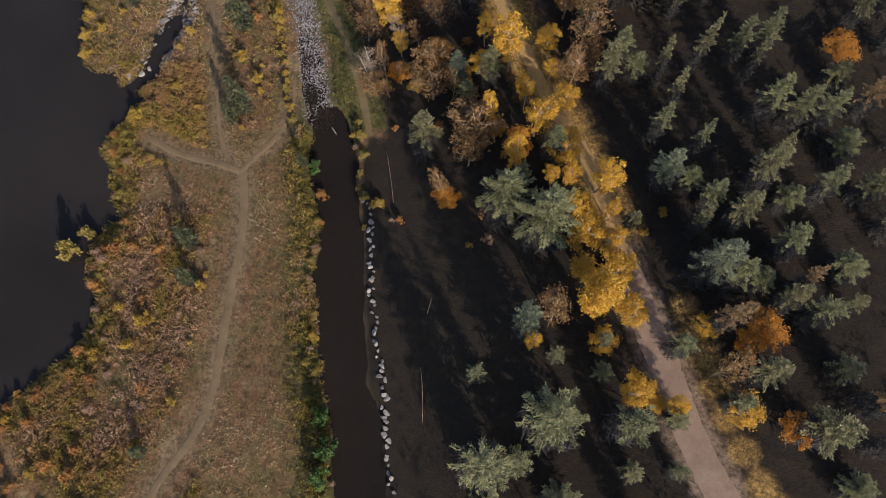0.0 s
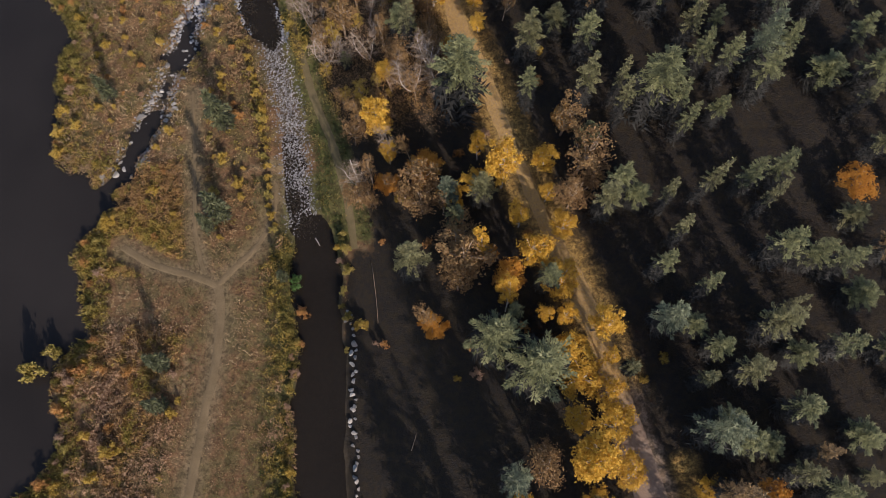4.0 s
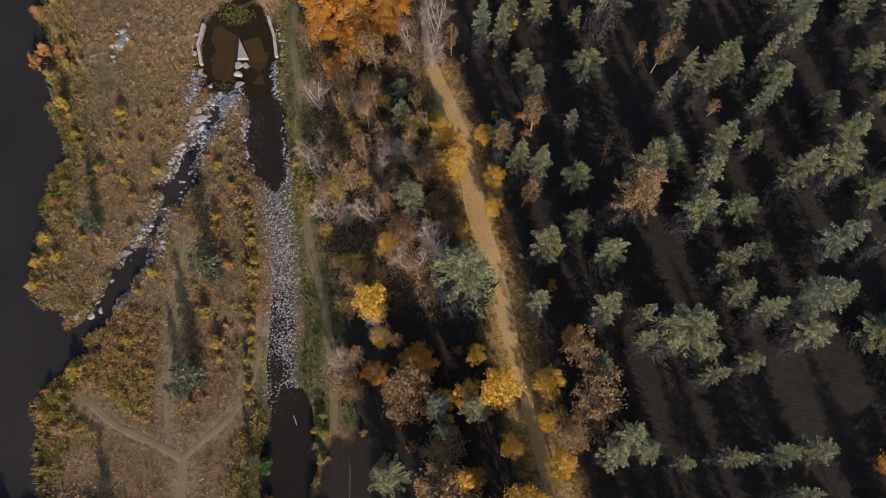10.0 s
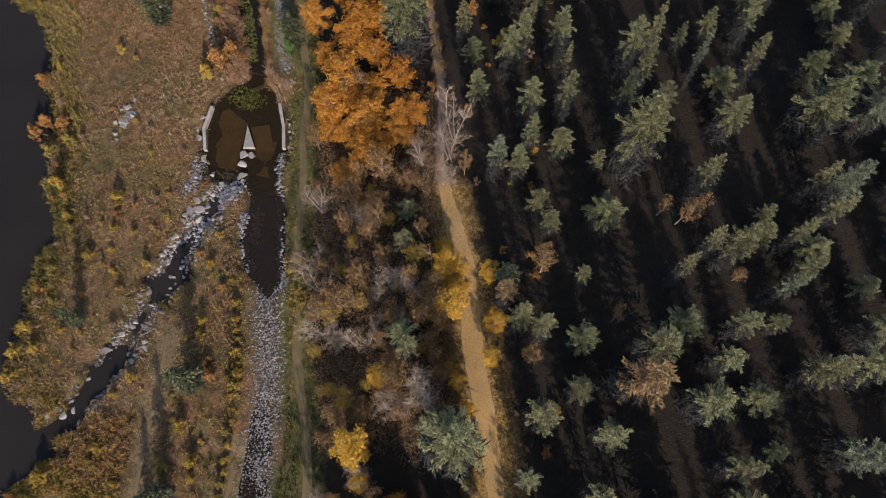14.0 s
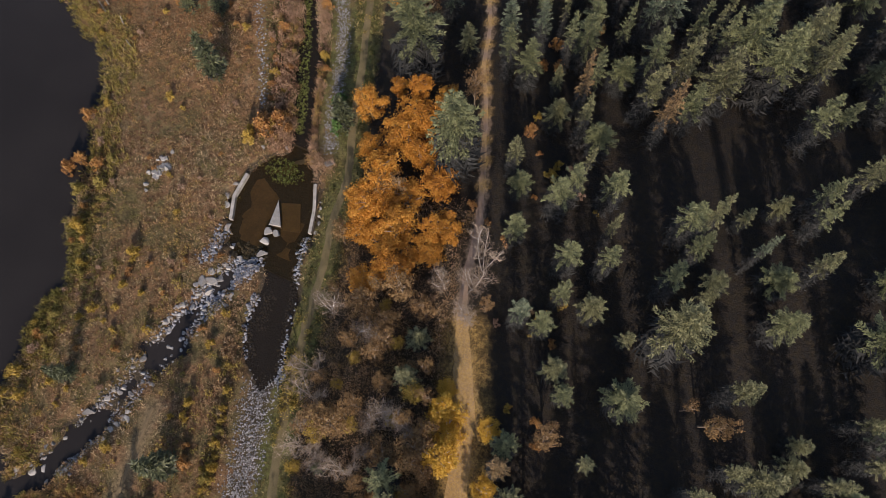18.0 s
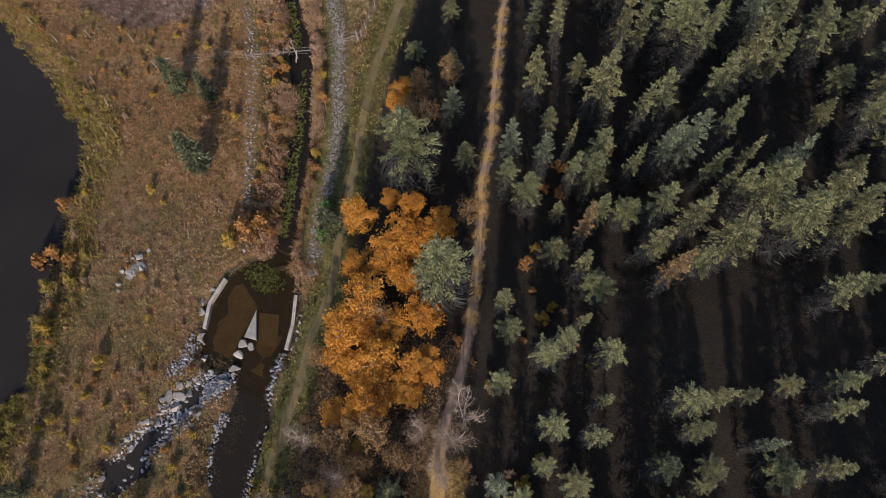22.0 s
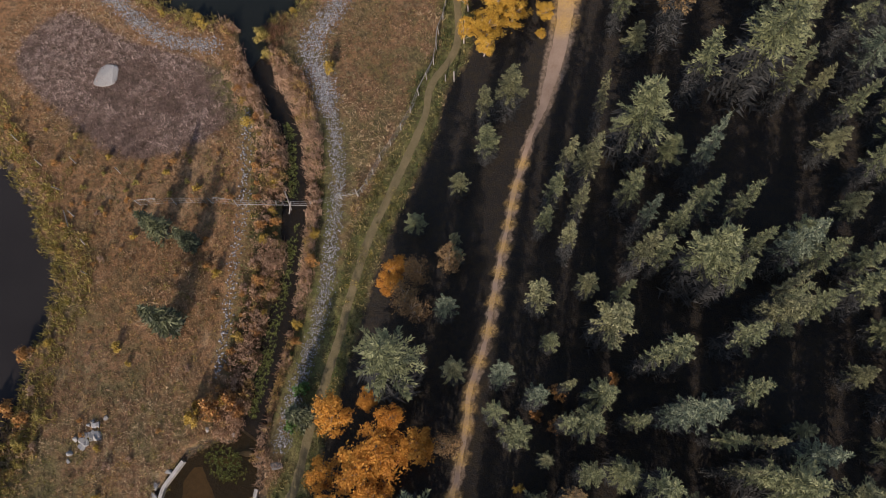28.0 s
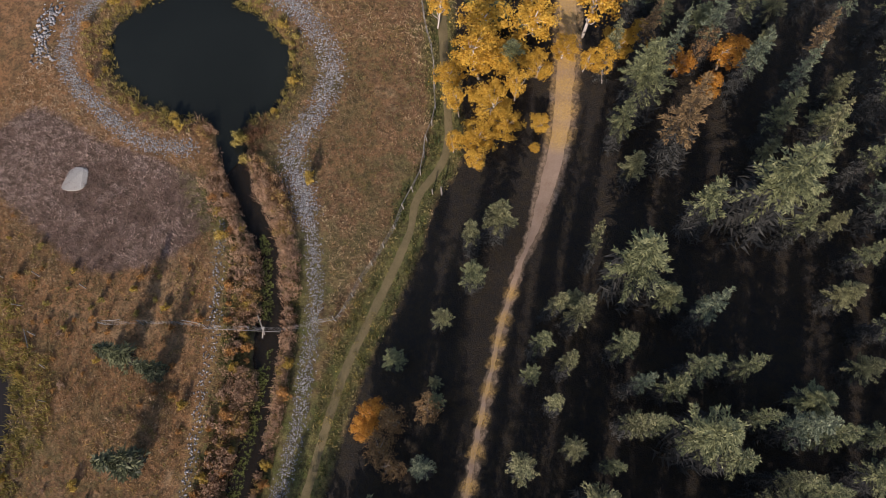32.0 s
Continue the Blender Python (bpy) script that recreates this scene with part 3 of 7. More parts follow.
def strip(name, line, half, mat, label, lift=0.03, seed=1):
    """A track laid on the ground, with an uneven edge."""
    r = np.random.default_rng(seed)
    p = smooth(line, 0.5)
    way = np.gradient(p, axis=0)
    way /= np.linalg.norm(way, axis=1)[:, None]
    side = np.stack([way[:, 1], -way[:, 0]], 1)
    n, across = len(p), 7
    wob = np.cumsum(r.normal(0, 0.09, (n, 2)), 0)
    wob = (0.22 * np.sin(wob * 2) + r.normal(0, 0.05, (n, 2))) * min(1.0, half(20.0) * 1.5)
    halves = np.array([half(y) for y in p[:, 1]])
    u = np.linspace(-1, 1, across)
    off = np.where(u[None] < 0, u[None] * (halves + wob[:, 0])[:, None], u[None] * (halves + wob[:, 1])[:, None])
    q = p[:, None] + side[:, None] * off[:, :, None]
    x, y = q[..., 0].ravel(), q[..., 1].ravel()
    f = fields(x, y)
    z = f["height"] + lift - 0.06 * np.tile(np.abs(u) ** 4, n)
    i = (np.arange(n - 1)[:, None] * across + np.arange(across - 1)).ravel()
    t = np.concatenate([np.stack([i, i + 1, i + across + 1], 1), np.stack([i, i + across + 1, i + across], 1)])
    me = big_mesh(name, np.stack([x, y, z], 1), t, mat)
    me.attributes.new("litter", "FLOAT", "POINT").data.foreach_set("value", f["litter"].astype(np.float32))
    me.shade_smooth()
    return tagged(new(name, me), label, "road" if name == "road" else "path", kind="structure")


strip("road", ROAD, lambda y: float(np.interp(y, [-20, 12, 24, 40, 60, 65, 69, 116, 123, 160], [1.75, 1.5, 0.8, 0.6, 1.0, 0.7, 0.28, 0.28, 0.85, 1.1])), ROAD_M, "pale gravel track strewn with yellow leaves", seed=3)
strip("trail_1", TRAIL, lambda y: 0.5, TRAIL_M, "bare earth footpath through the dry meadow", seed=4)
strip("trail_2", TRAIL_E, lambda y: 0.36, TRAIL_M, "narrow earth footpath forking off", 0.034, seed=5)
strip("trail_3", TRAIL_W, lambda y: 0.36, TRAIL_M, "narrow earth footpath towards the lake", 0.038, seed=6)
strip("trail_4", TRAIL_N, lambda y: 0.28, TRAIL_M, "faint footpath between young spruces", 0.042, seed=7)
strip("bank_path", [(-8.8, 32.0)] + BANKPATH[3:], lambda y: float(np.interp(y, [0, 30, 45, 70, 100, 125, 140], [0.3, 0.5, 0.55, 0.5, 0.5, 0.65, 0.75])), PATH_M, "grassy path along the channel bank", seed=8)


# ---- grass ----
def scrub(name, x, y, z, tone, rad, tall, count, label, leaf=0.11, seed=1):
    """Low leafy clumps in one mesh, a tone a clump."""
    r = np.random.default_rng(seed)
    n = len(x)
    g = np.repeat(np.arange(n), count)
    m = len(g)
    a, e, k = r.uniform(0, 2 * np.pi, m), np.arcsin(r.random(m)), r.random(m) ** 0.3
    c = np.stack([x[g] + rad[g] * k * np.cos(a) * np.cos(e), y[g] + rad[g] * k * np.sin(a) * np.cos(e), z[g] + tall[g] * k * np.sin(e)], 1)
    w = [r.normal(0, 1, (m, 3)) for _ in range(2)]
    w[0][:, 2] += 0.8
    w = [q / np.linalg.norm(q, axis=1)[:, None] * (leaf * r.uniform(0.6, 1.4, m))[:, None] for q in w]
    v = np.stack([c - w[0], c + w[0] * 0.4 + w[1] * 0.6, c + w[0] - w[1] * 0.5], 1).reshape(-1, 3)
    me = big_mesh(name, v, np.arange(3 * m).reshape(-1, 3), SCRUB)
    me.attributes.new("tone", "FLOAT", "POINT").data.foreach_set("value", np.repeat(tone[g], 3).astype(np.float32))
    return tagged(new(name, me), label, "scrub", kind="stuff")


def blades(name, x, y, z, mat, label, tall, wide, count, lean=0.5, seed=1):
    """Tufts of blades, one triangle a blade."""
    r = np.random.default_rng(seed)
    n = len(x)
    g = np.repeat(np.arange(n), count)
    m = len(g)
    a = r.uniform(0, 2 * np.pi, m)
    size = (r.uniform(0.6, 1.25, n)[g]) * r.uniform(0.6, 1.1, m)
    spread = 0.22 * r.random(m) * tall / 0.6
    bx, by, bz = x[g] + spread * np.cos(a), y[g] + spread * np.sin(a), z[g] - 0.03
    tilt = lean * r.uniform(0.3, 1.3, m)
    dx, dy, dz = np.cos(a) * np.sin(tilt), np.sin(a) * np.sin(tilt), np.cos(tilt)
    b2 = r.uniform(0, 2 * np.pi, m)
    wx, wy = np.cos(b2) * wide, np.sin(b2) * wide
    L = tall * size
    v = np.empty((m, 3, 3), np.float32)
    v[:, 0] = np.stack([bx - wx, by - wy, bz], 1)
    v[:, 1] = np.stack([bx + wx, by + wy, bz], 1)
    v[:, 2] = np.stack([bx + dx * L, by + dy * L, bz + dz * L], 1)
    me = big_mesh(name, v.reshape(-1, 3), np.arange(3 * m).reshape(-1, 3), mat)
    tone = np.clip(0.48 + 0.8 * rough(x, y, 0.1, 1.0) + 0.6 * rough(4.3 * x, 4.3 * y, 0.5) + r.normal(0, 0.12, n), 0, 1)
    me.attributes.new("tone", "FLOAT", "POINT").data.foreach_set("value", np.repeat(tone[g], 3).astype(np.float32))
    return tagged(new(name, me), label, "grass", kind="stuff")


def sown(n, x0, x1, y0, y1, seed):
    r = np.random.default_rng(seed)
    x, y = r.uniform(x0, x1, n), r.uniform(y0, y1, n)
    return x, y, fields(x, y), r.random(n)


def scrubland(name, n, box_, seed, accept, tones, rad, tall, count, label, leaf=0.11, wood=0.3):
    x, y, f, u = sown(n, *box_, seed)
    r = np.random.default_rng(seed + 1)
    ok = accept(f, x, y, u) & (f["height"] > -0.42) & (f["trail"] < 0.15) & (f["gravel"] < 0.3) & (f["wood"] < wood) & (f["d"]["stream"] > 1.0)
    x, y, z = x[ok], y[ok], f["height"][ok]
    drift = 0.5 + 0.8 * rough(x + seed, y, 0.2, 1.0) + 0.55 * rough(3.7 * x, 3.7 * y + seed, 0.5) + r.normal(0, 0.14, len(x))  # tones gather in patches
    t = np.array(tones)[np.clip((drift * len(tones)).astype(int), 0, len(tones) - 1)] + r.normal(0, 0.03, len(x))
    t = t - 0.5 * f["green"][ok] * (t > 0.45) * (t < 0.9)
    s = r.uniform(0.6, 1.3, len(x))
    scrub(name, x, y, z, np.clip(t, 0, 1), rad * s, tall * s * r.uniform(0.7, 1.3, len(x)), count, label, leaf, seed)


scrubland("shore_scrub", 26000, (-72, -32, -6, 92), 61, lambda f, x, y, u: (f["lake"] < 0.1) & (f["lake"] > -1.2 - 4.5 * u * u) & ((y < 66) | (u < 0.15)), (0.14, 0.2, 0.24, 0.3, 0.4, 0.6, 0.66, 0.75, 0.82), 0.40, 0.5, 26, "ochre and olive willow scrub along the lake shore")
scrubland("thicket", 5200, (-46, -23, -8, 24), 62, lambda f, x, y, u: (f["lake"] < -0.5) & (f["d"]["trail"] > 2.2 + 1.5 * u) & (rough(x, y, 0.1, 0.7) + u > 0.1), (0.22, 0.42, 0.47, 0.52, 0.58, 0.64, 0.7, 0.95, 1.0), 0.45, 0.7, 28, "thicket of rust, brown and pink autumn scrub")
scrubland("island_scrub", 2600, (-32, -15, 30, 63), 63, lambda f, x, y, u: (f["d"]["low"] > 1.9) & ((f["d"]["low"] < 4.0) & (y > 35) & (y < 59) | (u < 0.14)), (0.26, 0.3, 0.36, 0.2, 0.7), 0.4, 0.6, 26, "golden-yellow scrub between the channels")
scrubland("point_scrub", 1500, (-36, -24, 29, 41), 64, lambda f, x, y, u: (f["d"]["west"] > 1.0) & (f["d"]["north"] > 1.0), (0.2, 0.3, 0.38, 0.42, 0.5), 0.4, 0.55, 26, "yellow and orange scrub on the point")
scrubland("meadow_scrub", 13000, (-68, -26, 38, 104), 65, lambda f, x, y, u: (f["lake"] < -2) & (f["d"]["up"] > 2) & (f["dry"] < 0.2) & (rough(x, y, 0.1, 0.7) + 0.7 * u > -0.1) & (u < 0.5), (0.47, 0.55, 0.62, 0.68, 0.75, 0.8, 0.85, 0.9, 0.12, 0.2), 0.38, 0.44, 18, "low brown and rusty scrub in the meadow", 0.08)
scrubland("meadow_tufts", 30000, (-76, -8, -8, 150), 67, lambda f, x, y, u: (f["lake"] < -0.5) & (f["dry"] < 0.5) & (f["green"] < 0.6) & (f["d"]["up"] > 2.2) & (rough(x, y, 0.3) + 1.6 * u > 0.15), (0.04, 0.14, 0.24, 0.66, 0.7, 0.75, 0.78, 0.55, 0.82, 0.97), 0.32, 0.24, 11, "fine-grained tufts of ochre and rust meadow grass", 0.06)
scrubland("bank_tufts", 9000, (-36, -4, -8, 130), 68, lambda f, x, y, u: (f["green"] >= 0.35) & (f["d"]["bank"] > 0.5), (0.05, 0.12, 0.2, 0.3, 0.7), 0.26, 0.18, 9, "fine-grained tufts of olive bank grass", 0.06)
scrubland("brush", 9000, (-22, 6, 40, 79), 70, lambda f, x, y, u: (f["brush"] > 0.25 + 0.5 * u) & (f["dirt"] < 0.02), (0.76, 0.8, 0.84, 0.88, 0.95, 1.0, 1.0, 0.62), 0.55, 1.3, 22, "sunlit grey-brown twiggy brush beside the track", 0.075, 2.0)
scrubland("reed_bed", 9000, (-56, -24, 76, 110), 69, lambda f, x, y, u: (f["d"]["up"] > 0.95) & (f["d"]["up"] < 2.4 + 1.6 * u) & (rough(x, y, 0.3) > -0.3), (0.97, 1.0, 1.04, 1.08, 1.0, 1.05, 1.0, 0.95, 1.1, 0.42), 0.36, 1.2, 30, "dense faded reeds and rusty scrub on the channel banks", 0.1)
scrubland("bank_scrub", 4200, (-19, -8, -10, 36), 66, lambda f, x, y, u: (f["d"]["low"] > 1.75) & (f["d"]["low"] < 3.0 + 2.6 * u) & (x < -12), (0.14, 0.2, 0.24, 0.3, 0.36, 0.75, 0.95), 0.42, 0.55, 24, "olive scrub on the channel bank")
x, y, f, u = sown(110000, -76, 0, -8, 150, 11)
land = (f["height"] > -0.36) & (f["trail"] < 0.75 * u + 0.1) & (f["gravel"] < 0.5) & (f["wood"] < 0.6) & (f["d"]["bank"] > 0.5 + 0.5 * u)
patch = rough(x, y, 0.1, 0.7) + 0.8 * (u - 0.5)
green = land & (f["green"] > 0.35 + 0.5 * u)
dry = land & ~green & (f["dry"] > 0.2 + 0.6 * u)
rusty = land & ~green & ~dry & (f["rust"] > 0.15 + 0.7 * u)
rest = land & ~green & ~dry & ~rusty & (patch > -0.75)
for sel, name, mat, label, tall, wide, count, lean in (
        (rest, "meadow_grass", GRASS, "dense brown and ochre meadow grass", 0.36, 0.032, 5, 0.95),
        (rusty, "rusty_grass", GRASS_RUST, "dense rust and pinkish-brown meadow grass", 0.36, 0.032, 5, 0.95),
        (green, "bank_grass", GRASS_GREEN, "short green-brown grass on the channel banks", 0.38, 0.06, 5, 0.8),
        (dry, "bleached_grass", GRASS_DRY, "flattened pale bleached grass patch", 0.42, 0.022, 12, 1.15)):
    blades(name, x[sel], y[sel], f["height"][sel], mat, label, tall, wide, count, lean, 12)
x, y, f, u = sown(30000, -76, -5, 55, 128, 13)
near = f["d"]["up"]
sel = (f["height"] > -0.42) & (near > 0.8) & (near < 2.6 + 1.6 * u) & (f["gravel"] < 0.4) & (rough(x, y, 0.3) > -0.35)
blades("reeds", x[sel], y[sel], f["height"][sel], REED, "tall faded pinkish-brown reeds along the channel", 0.85, 0.022, 22, 0.45, 14)
sel = (f["pond"] > -3.0 * u) & (f["height"] > -0.5) & (f["gravel"] < 0.4)
blades("pond_sedge", x[sel], y[sel], f["height"][sel], SHRUB_OLIVE, "ochre and gold sedge round the pond", 0.6, 0.04, 12, 0.7, 15)
x, y, f, u = sown(22000, -72, -33, -4, 92, 16)
sel = (np.abs(f["lake"] + 1.2) < 1.1 + 0.5 * u + 0.9 * (y > 68)) & (f["height"] > -0.45)
blades("shore_sedge", x[sel], y[sel], f["height"][sel], SHRUB_OLIVE, "olive and yellow sedge along the lake shore", 0.6, 0.045, 9, 0.7, 17)


# ---- stones ----
def stone_shape(seed, sub=2, flat=0.6):
    r = random.Random(seed)
    bm = bmesh.new()
    bmesh.ops.create_icosphere(bm, subdivisions=sub, radius=1)
    ax = [Vector((r.gauss(0, 1), r.gauss(0, 1), r.gauss(0, 1))).normalized() for _ in range(9)]
    cut = [r.uniform(0.32, 0.72) for _ in ax]
    for v in bm.verts:
        for a, c in zip(ax, cut):
            over = v.co.dot(a) - c
            if over > 0:
                v.co -= a * over
        v.co.z *= flat
        v.co.x *= 1.0 + 0.25 * math.sin(seed)
    me = bpy.data.meshes.new("stone")
    bm.to_mesh(me)
    bm.free()
    return me


ROCKS = []
for s in range(9):
    me = stone_shape(s + 3)
    me.materials.append(STONE)
    ROCKS.append(me)


def boulder(x, y, r, label="pale grey angular boulder", group="bank boulders", z=None, stretch=1.0, turn=None, name="boulder"):
    ob = new(name, ROCKS[random.randrange(len(ROCKS))])
    if z is None:
        z = float(height_at([x], [y])[0])
    ob.matrix_basis = pose(x, y, z + 0.12 * r, random.uniform(-8, 8), random.uniform(-8, 8), random.uniform(0, 360) if turn is None else turn) @ Matrix.Diagonal((r * stretch, r, r * random.uniform(0.8, 1.1), 1))
    return tagged(ob, label, "boulder", group)


_small = []
for s in range(12):
    sm = stone_shape(s + 40, 1, 0.65)
    v = np.empty(len(sm.vertices) * 3)
    sm.vertices.foreach_get("co", v)
    fc = np.array([tuple(p.vertices) for p in sm.polygons])
    _small.append((v.reshape(-1, 3), fc))
    bpy.data.meshes.remove(sm)


def cobble_field(name, x, y, z, r, label, seed=1, mat=COBBLE):
    """Many stones in one mesh."""
    g = np.random.default_rng(seed)
    vs, fs, n = [], [], 0
    for i in range(len(x)):
        v, fc = _small[i % len(_small)]
        a = g.uniform(0, 6.28)
        c, s = math.cos(a) * r[i], math.sin(a) * r[i]
        q = np.stack([v[:, 0] * c - v[:, 1] * s + x[i], v[:, 0] * s + v[:, 1] * c + y[i], v[:, 2] * r[i] + z[i] + 0.25 * r[i]], 1)
        vs.append(q), fs.append(fc + n)
        n += len(v)
    me = big_mesh(name, np.vstack(vs), np.vstack(fs), mat)
    return tagged(new(name, me), label, "gravel", kind="stuff")


def along(line, n, half, seed, sized=(0.10, 0.2)):
    """Places strewn along a line, denser in the middle."""
    r = np.random.default_rng(seed)
    p = smooth(line, 0.4)
    i = r.integers(0, len(p), n)
    off = r.normal(0, half * 0.5, (n, 2))
    keep = np.linalg.norm(off, axis=1) < half * r.uniform(0.85, 1.15, n)
    q = p[i] + off
    return q[keep, 0], q[keep, 1], r.uniform(*sized, n)[keep]


def bed(name, line, n, half, label, seed, sized=(0.10, 0.2), sink=0.0, sparse=False, mat=COBBLE):
    x, y, r = along(line, n, half, seed, sized)
    if sparse:
        keep = rough(x * 1.4, y * 1.4, 0.3) > -0.02 - 0.5 * np.random.default_rng(seed).random(len(x)) + 0.006 * np.maximum(52 - y, 0)
        x, y, r = x[keep], y[keep], r[keep]
    cobble_field(name, x, y, height_at(x, y) - sink, r, label, seed, mat)


bed("gravel_band", GRAVEL_E[:9], 7000, 1.75, "broad band of pale grey cobbles round the pond", 21, (0.05, 0.13))
bed("gravel_band", GRAVEL_E[7:], 3900, 0.95, "narrow band of pale grey cobbles beside the channel", 20, (0.05, 0.12))
bed("gravel_band", GRAVEL_W, 4600, 1.25, "band of pale grey cobbles round the pond", 22, (0.05, 0.13))
bed("gravel_band", GRAVEL_S, 500, 0.8, "sparse line of pale cobbles in the grass", 23, (0.07, 0.16))
bed("cobble_bed", COBBLES, 4600, 1.9, "dry channel bed of pale grey cobbles", 24, (0.05, 0.14))
bed("gravel_patch", [(-79, 111), (-78, 108), (-75.5, 105.6)], 260, 1.3, "loose grey stones beside the gravel band", 25, (0.12, 0.3))

# rocky stream: stones on both banks, big ones in the run
for side in (-1, 1):
    p = smooth(STREAM[1:], 0.5)
    way = np.gradient(p, axis=0)
    way /= np.linalg.norm(way, axis=1)[:, None]
    q = p + side * np.stack([way[:, 1], -way[:, 0]], 1) * 0.95
    bed("stream_cobbles", [tuple(v) for v in q[::5]], 1150, 0.85, "grey cobbles lining the rocky stream", 26 + side, (0.05, 0.2), sparse=True)
bed("stream_cobbles", STREAM[6:], 520, 1.3, "blue-grey stones filling the upper run of the stream", 29, (0.08, 0.3), mat=RIVER)
r = random.Random(4)
p = smooth(STREAM[1:], 0.5)
for i in range(150):
    k = int(len(p) * r.random() ** 0.8)
    k = min(k, len(p) - 1)
    boulder(p[k][0] + r.choice((-1, 1)) * r.uniform(0.2, 1.9), p[k][1] + r.uniform(-0.5, 0.5), r.uniform(0.14, 0.42), "grey boulder on the bank of the rocky stream", "stream boulders")
for bx, by, br in ((-28.3, 61.7, 0.62), (-27.5, 62.2, 0.55), (-28.9, 61.2, 0.5), (-27.9, 60.6, 0.55), (-28.6, 60.0, 0.42), (-30.0, 56.4, 0.5), (-32.2, 46.4, 0.62), (-31.5, 45.8, 0.45), (-33.0, 40.5, 0.55), (-33.9, 40.0, 0.5), (-31.0, 55.2, 0.4), (-28.6, 54.6, 0.5)):
    boulder(bx, by, br, "large flat pale boulder lying in the stream", "stream boulders", stretch=1.3)
# boulder line on the channel's east bank
p = smooth(ROCKS_E, 0.5)
for i in range(0, len(p)):
    k = r.uniform(0.20, 0.46)
    boulder(p[i][0] + r.uniform(-0.35, 0.35), p[i][1] + r.uniform(-0.2, 0.2), k, "pale boulder set in a line on the channel bank", "bank boulders")
# both sides of the pool below the weir
for line, n, half in (([(-21.9, 69), (-21.2, 66), (-20.2, 63), (-18.9, 59), (-17.6, 56)], 420, 0.55), ([(-23.6, 62), (-22.6, 59), (-21.4, 57)], 200, 0.6), ([(-22.4, 62.6), (-21.7, 60.0)], 110, 0.7),
                      ([(-25.3, 65.8), (-25.2, 64.4), (-26.2, 63)], 260, 0.9), ([(-29.6, 66.5), (-29.4, 64.8), (-29.9, 63.2)], 160, 0.9)):
    bed("pool_cobbles", line, n, half, "blue-grey cobbles at the edge of the weir pool", n, (0.10, 0.26), mat=RIVER)
for i in range(24):
    boulder(-38.9 + r.gauss(0, 0.65), 70.2 + r.gauss(0, 1.05), r.uniform(0.28, 0.55), "pale boulder in a heap in the meadow", "boulder heap")
slab = boulder(-62.6, 97.7, 1.5, "flat pale rock slab bare in the bleached grass", "")
slab.data = stone_shape(78, 3, 0.3)
slab.data.materials.append(STONE)
slab.matrix_basis = pose(-62.6, 97.7, float(height_at([-62.6], [97.7])[0]) + 0.08, 2, -2, 40) @ Matrix.Diagonal((1.6, 1.3, 0.8, 1))


# ---- the weir ----
weir = thing("weir", "concrete weir with curbs, a pointed divider and a stained bed", "weir")


def prism(ring, z0, z1):
    n = len(ring)
    v = [(x, y, z0) for x, y in ring] + [(x, y, z1) for x, y in ring]
    return v, [tuple(range(n))[::-1], tuple(range(n, 2 * n))] + [(i, (i + 1) % n, n + (i + 1) % n, n + i) for i in range(n)]


def curb(a, b, half, z0, z1):
    a, b = Vector(a), Vector(b)
    w = (b - a).normalized()
    s = Vector((w.y, -w.x)) * half
    return prism([tuple(a - s), tuple(b - s), tuple(b + s), tuple(a + s)], z0, z1)


bed_slab = [(-29.4, 66.6), (-22.2, 66.6), (-22.0, 69.6), (-23.2, 74), (-25.6, 76), (-28.2, 75.4), (-30, 72.6), (-30, 69.8)]
part("bed", mesh("bed", *prism(bed_slab[::-1], -0.95, -0.66), WEIR_BED), weir, "brown weed-stained concrete bed")
part("panel", mesh("panel", *prism([(-26.0, 71.6), (-24.5, 69.1), (-22.8, 69.6), (-24.2, 72.3)][::-1], -0.66, -0.60), PANEL_BED), weir, "paler silty bed panel")
for a, b in (((-30.4, 72.8), (-30.4, 70.2)), ((-30.4, 70.2), (-29.5, 67.9)), ((-23.6, 74.6), (-22.4, 72.1)), ((-22.4, 72.1), (-21.7, 69.8))):
    part("curb", mesh("curb", *curb(a, b, 0.16, -0.9, 0.12), CONCRETE), weir, "pale concrete curb")
part("divider", mesh("divider", [(-26.3, 71.7, -0.36), (-26.15, 68.9, -0.9), (-24.6, 69.2, -0.9), (-25.75, 69.0, 0.05), (-24.7, 69.3, -0.1), (-26.3, 71.7, -0.9)],
                     [(0, 3, 4), (0, 1, 3), (1, 2, 4, 3), (2, 5, 0, 4), (5, 1, 0), (5, 2, 1)], CONCRETE), weir, "pointed pale concrete divider")
for bx, by, br, st in ((-25.6, 68.4, 0.55, 1.1), (-24.8, 68.4, 0.5, 1.0), (-25.5, 67.3, 0.6, 1.1), (-25.2, 66.1, 0.65, 1.2), (-26.5, 76.3, 0.42, 1.8), (-25.1, 76.8, 0.4, 1.0), (-23.3, 77.1, 0.42, 2.0), (-29.5, 67.2, 0.55, 1.1),
                       (-30.7, 69.1, 0.45, 1.3), (-31.0, 70.0, 0.42, 1.2), (-30.9, 71.4, 0.36, 1.0), (-28.2, 77, 0.35, 1.0), (-30.3, 76, 0.35, 1.0), (-22.2, 73.2, 0.28, 1.0), (-21.9, 72.5, 0.28, 1.0), (-21.6, 71.8, 0.3, 1.0), (-21.3, 71.0, 0.28, 1.0), (-21.2, 70.2, 0.28, 1.0)):
    boulder(bx, by, br, "pale boulder set beside the weir", "weir boulders", z=-0.45 if -29 < bx < -24 and by < 70 else None, stretch=st, turn=40 if st > 1.5 else None)

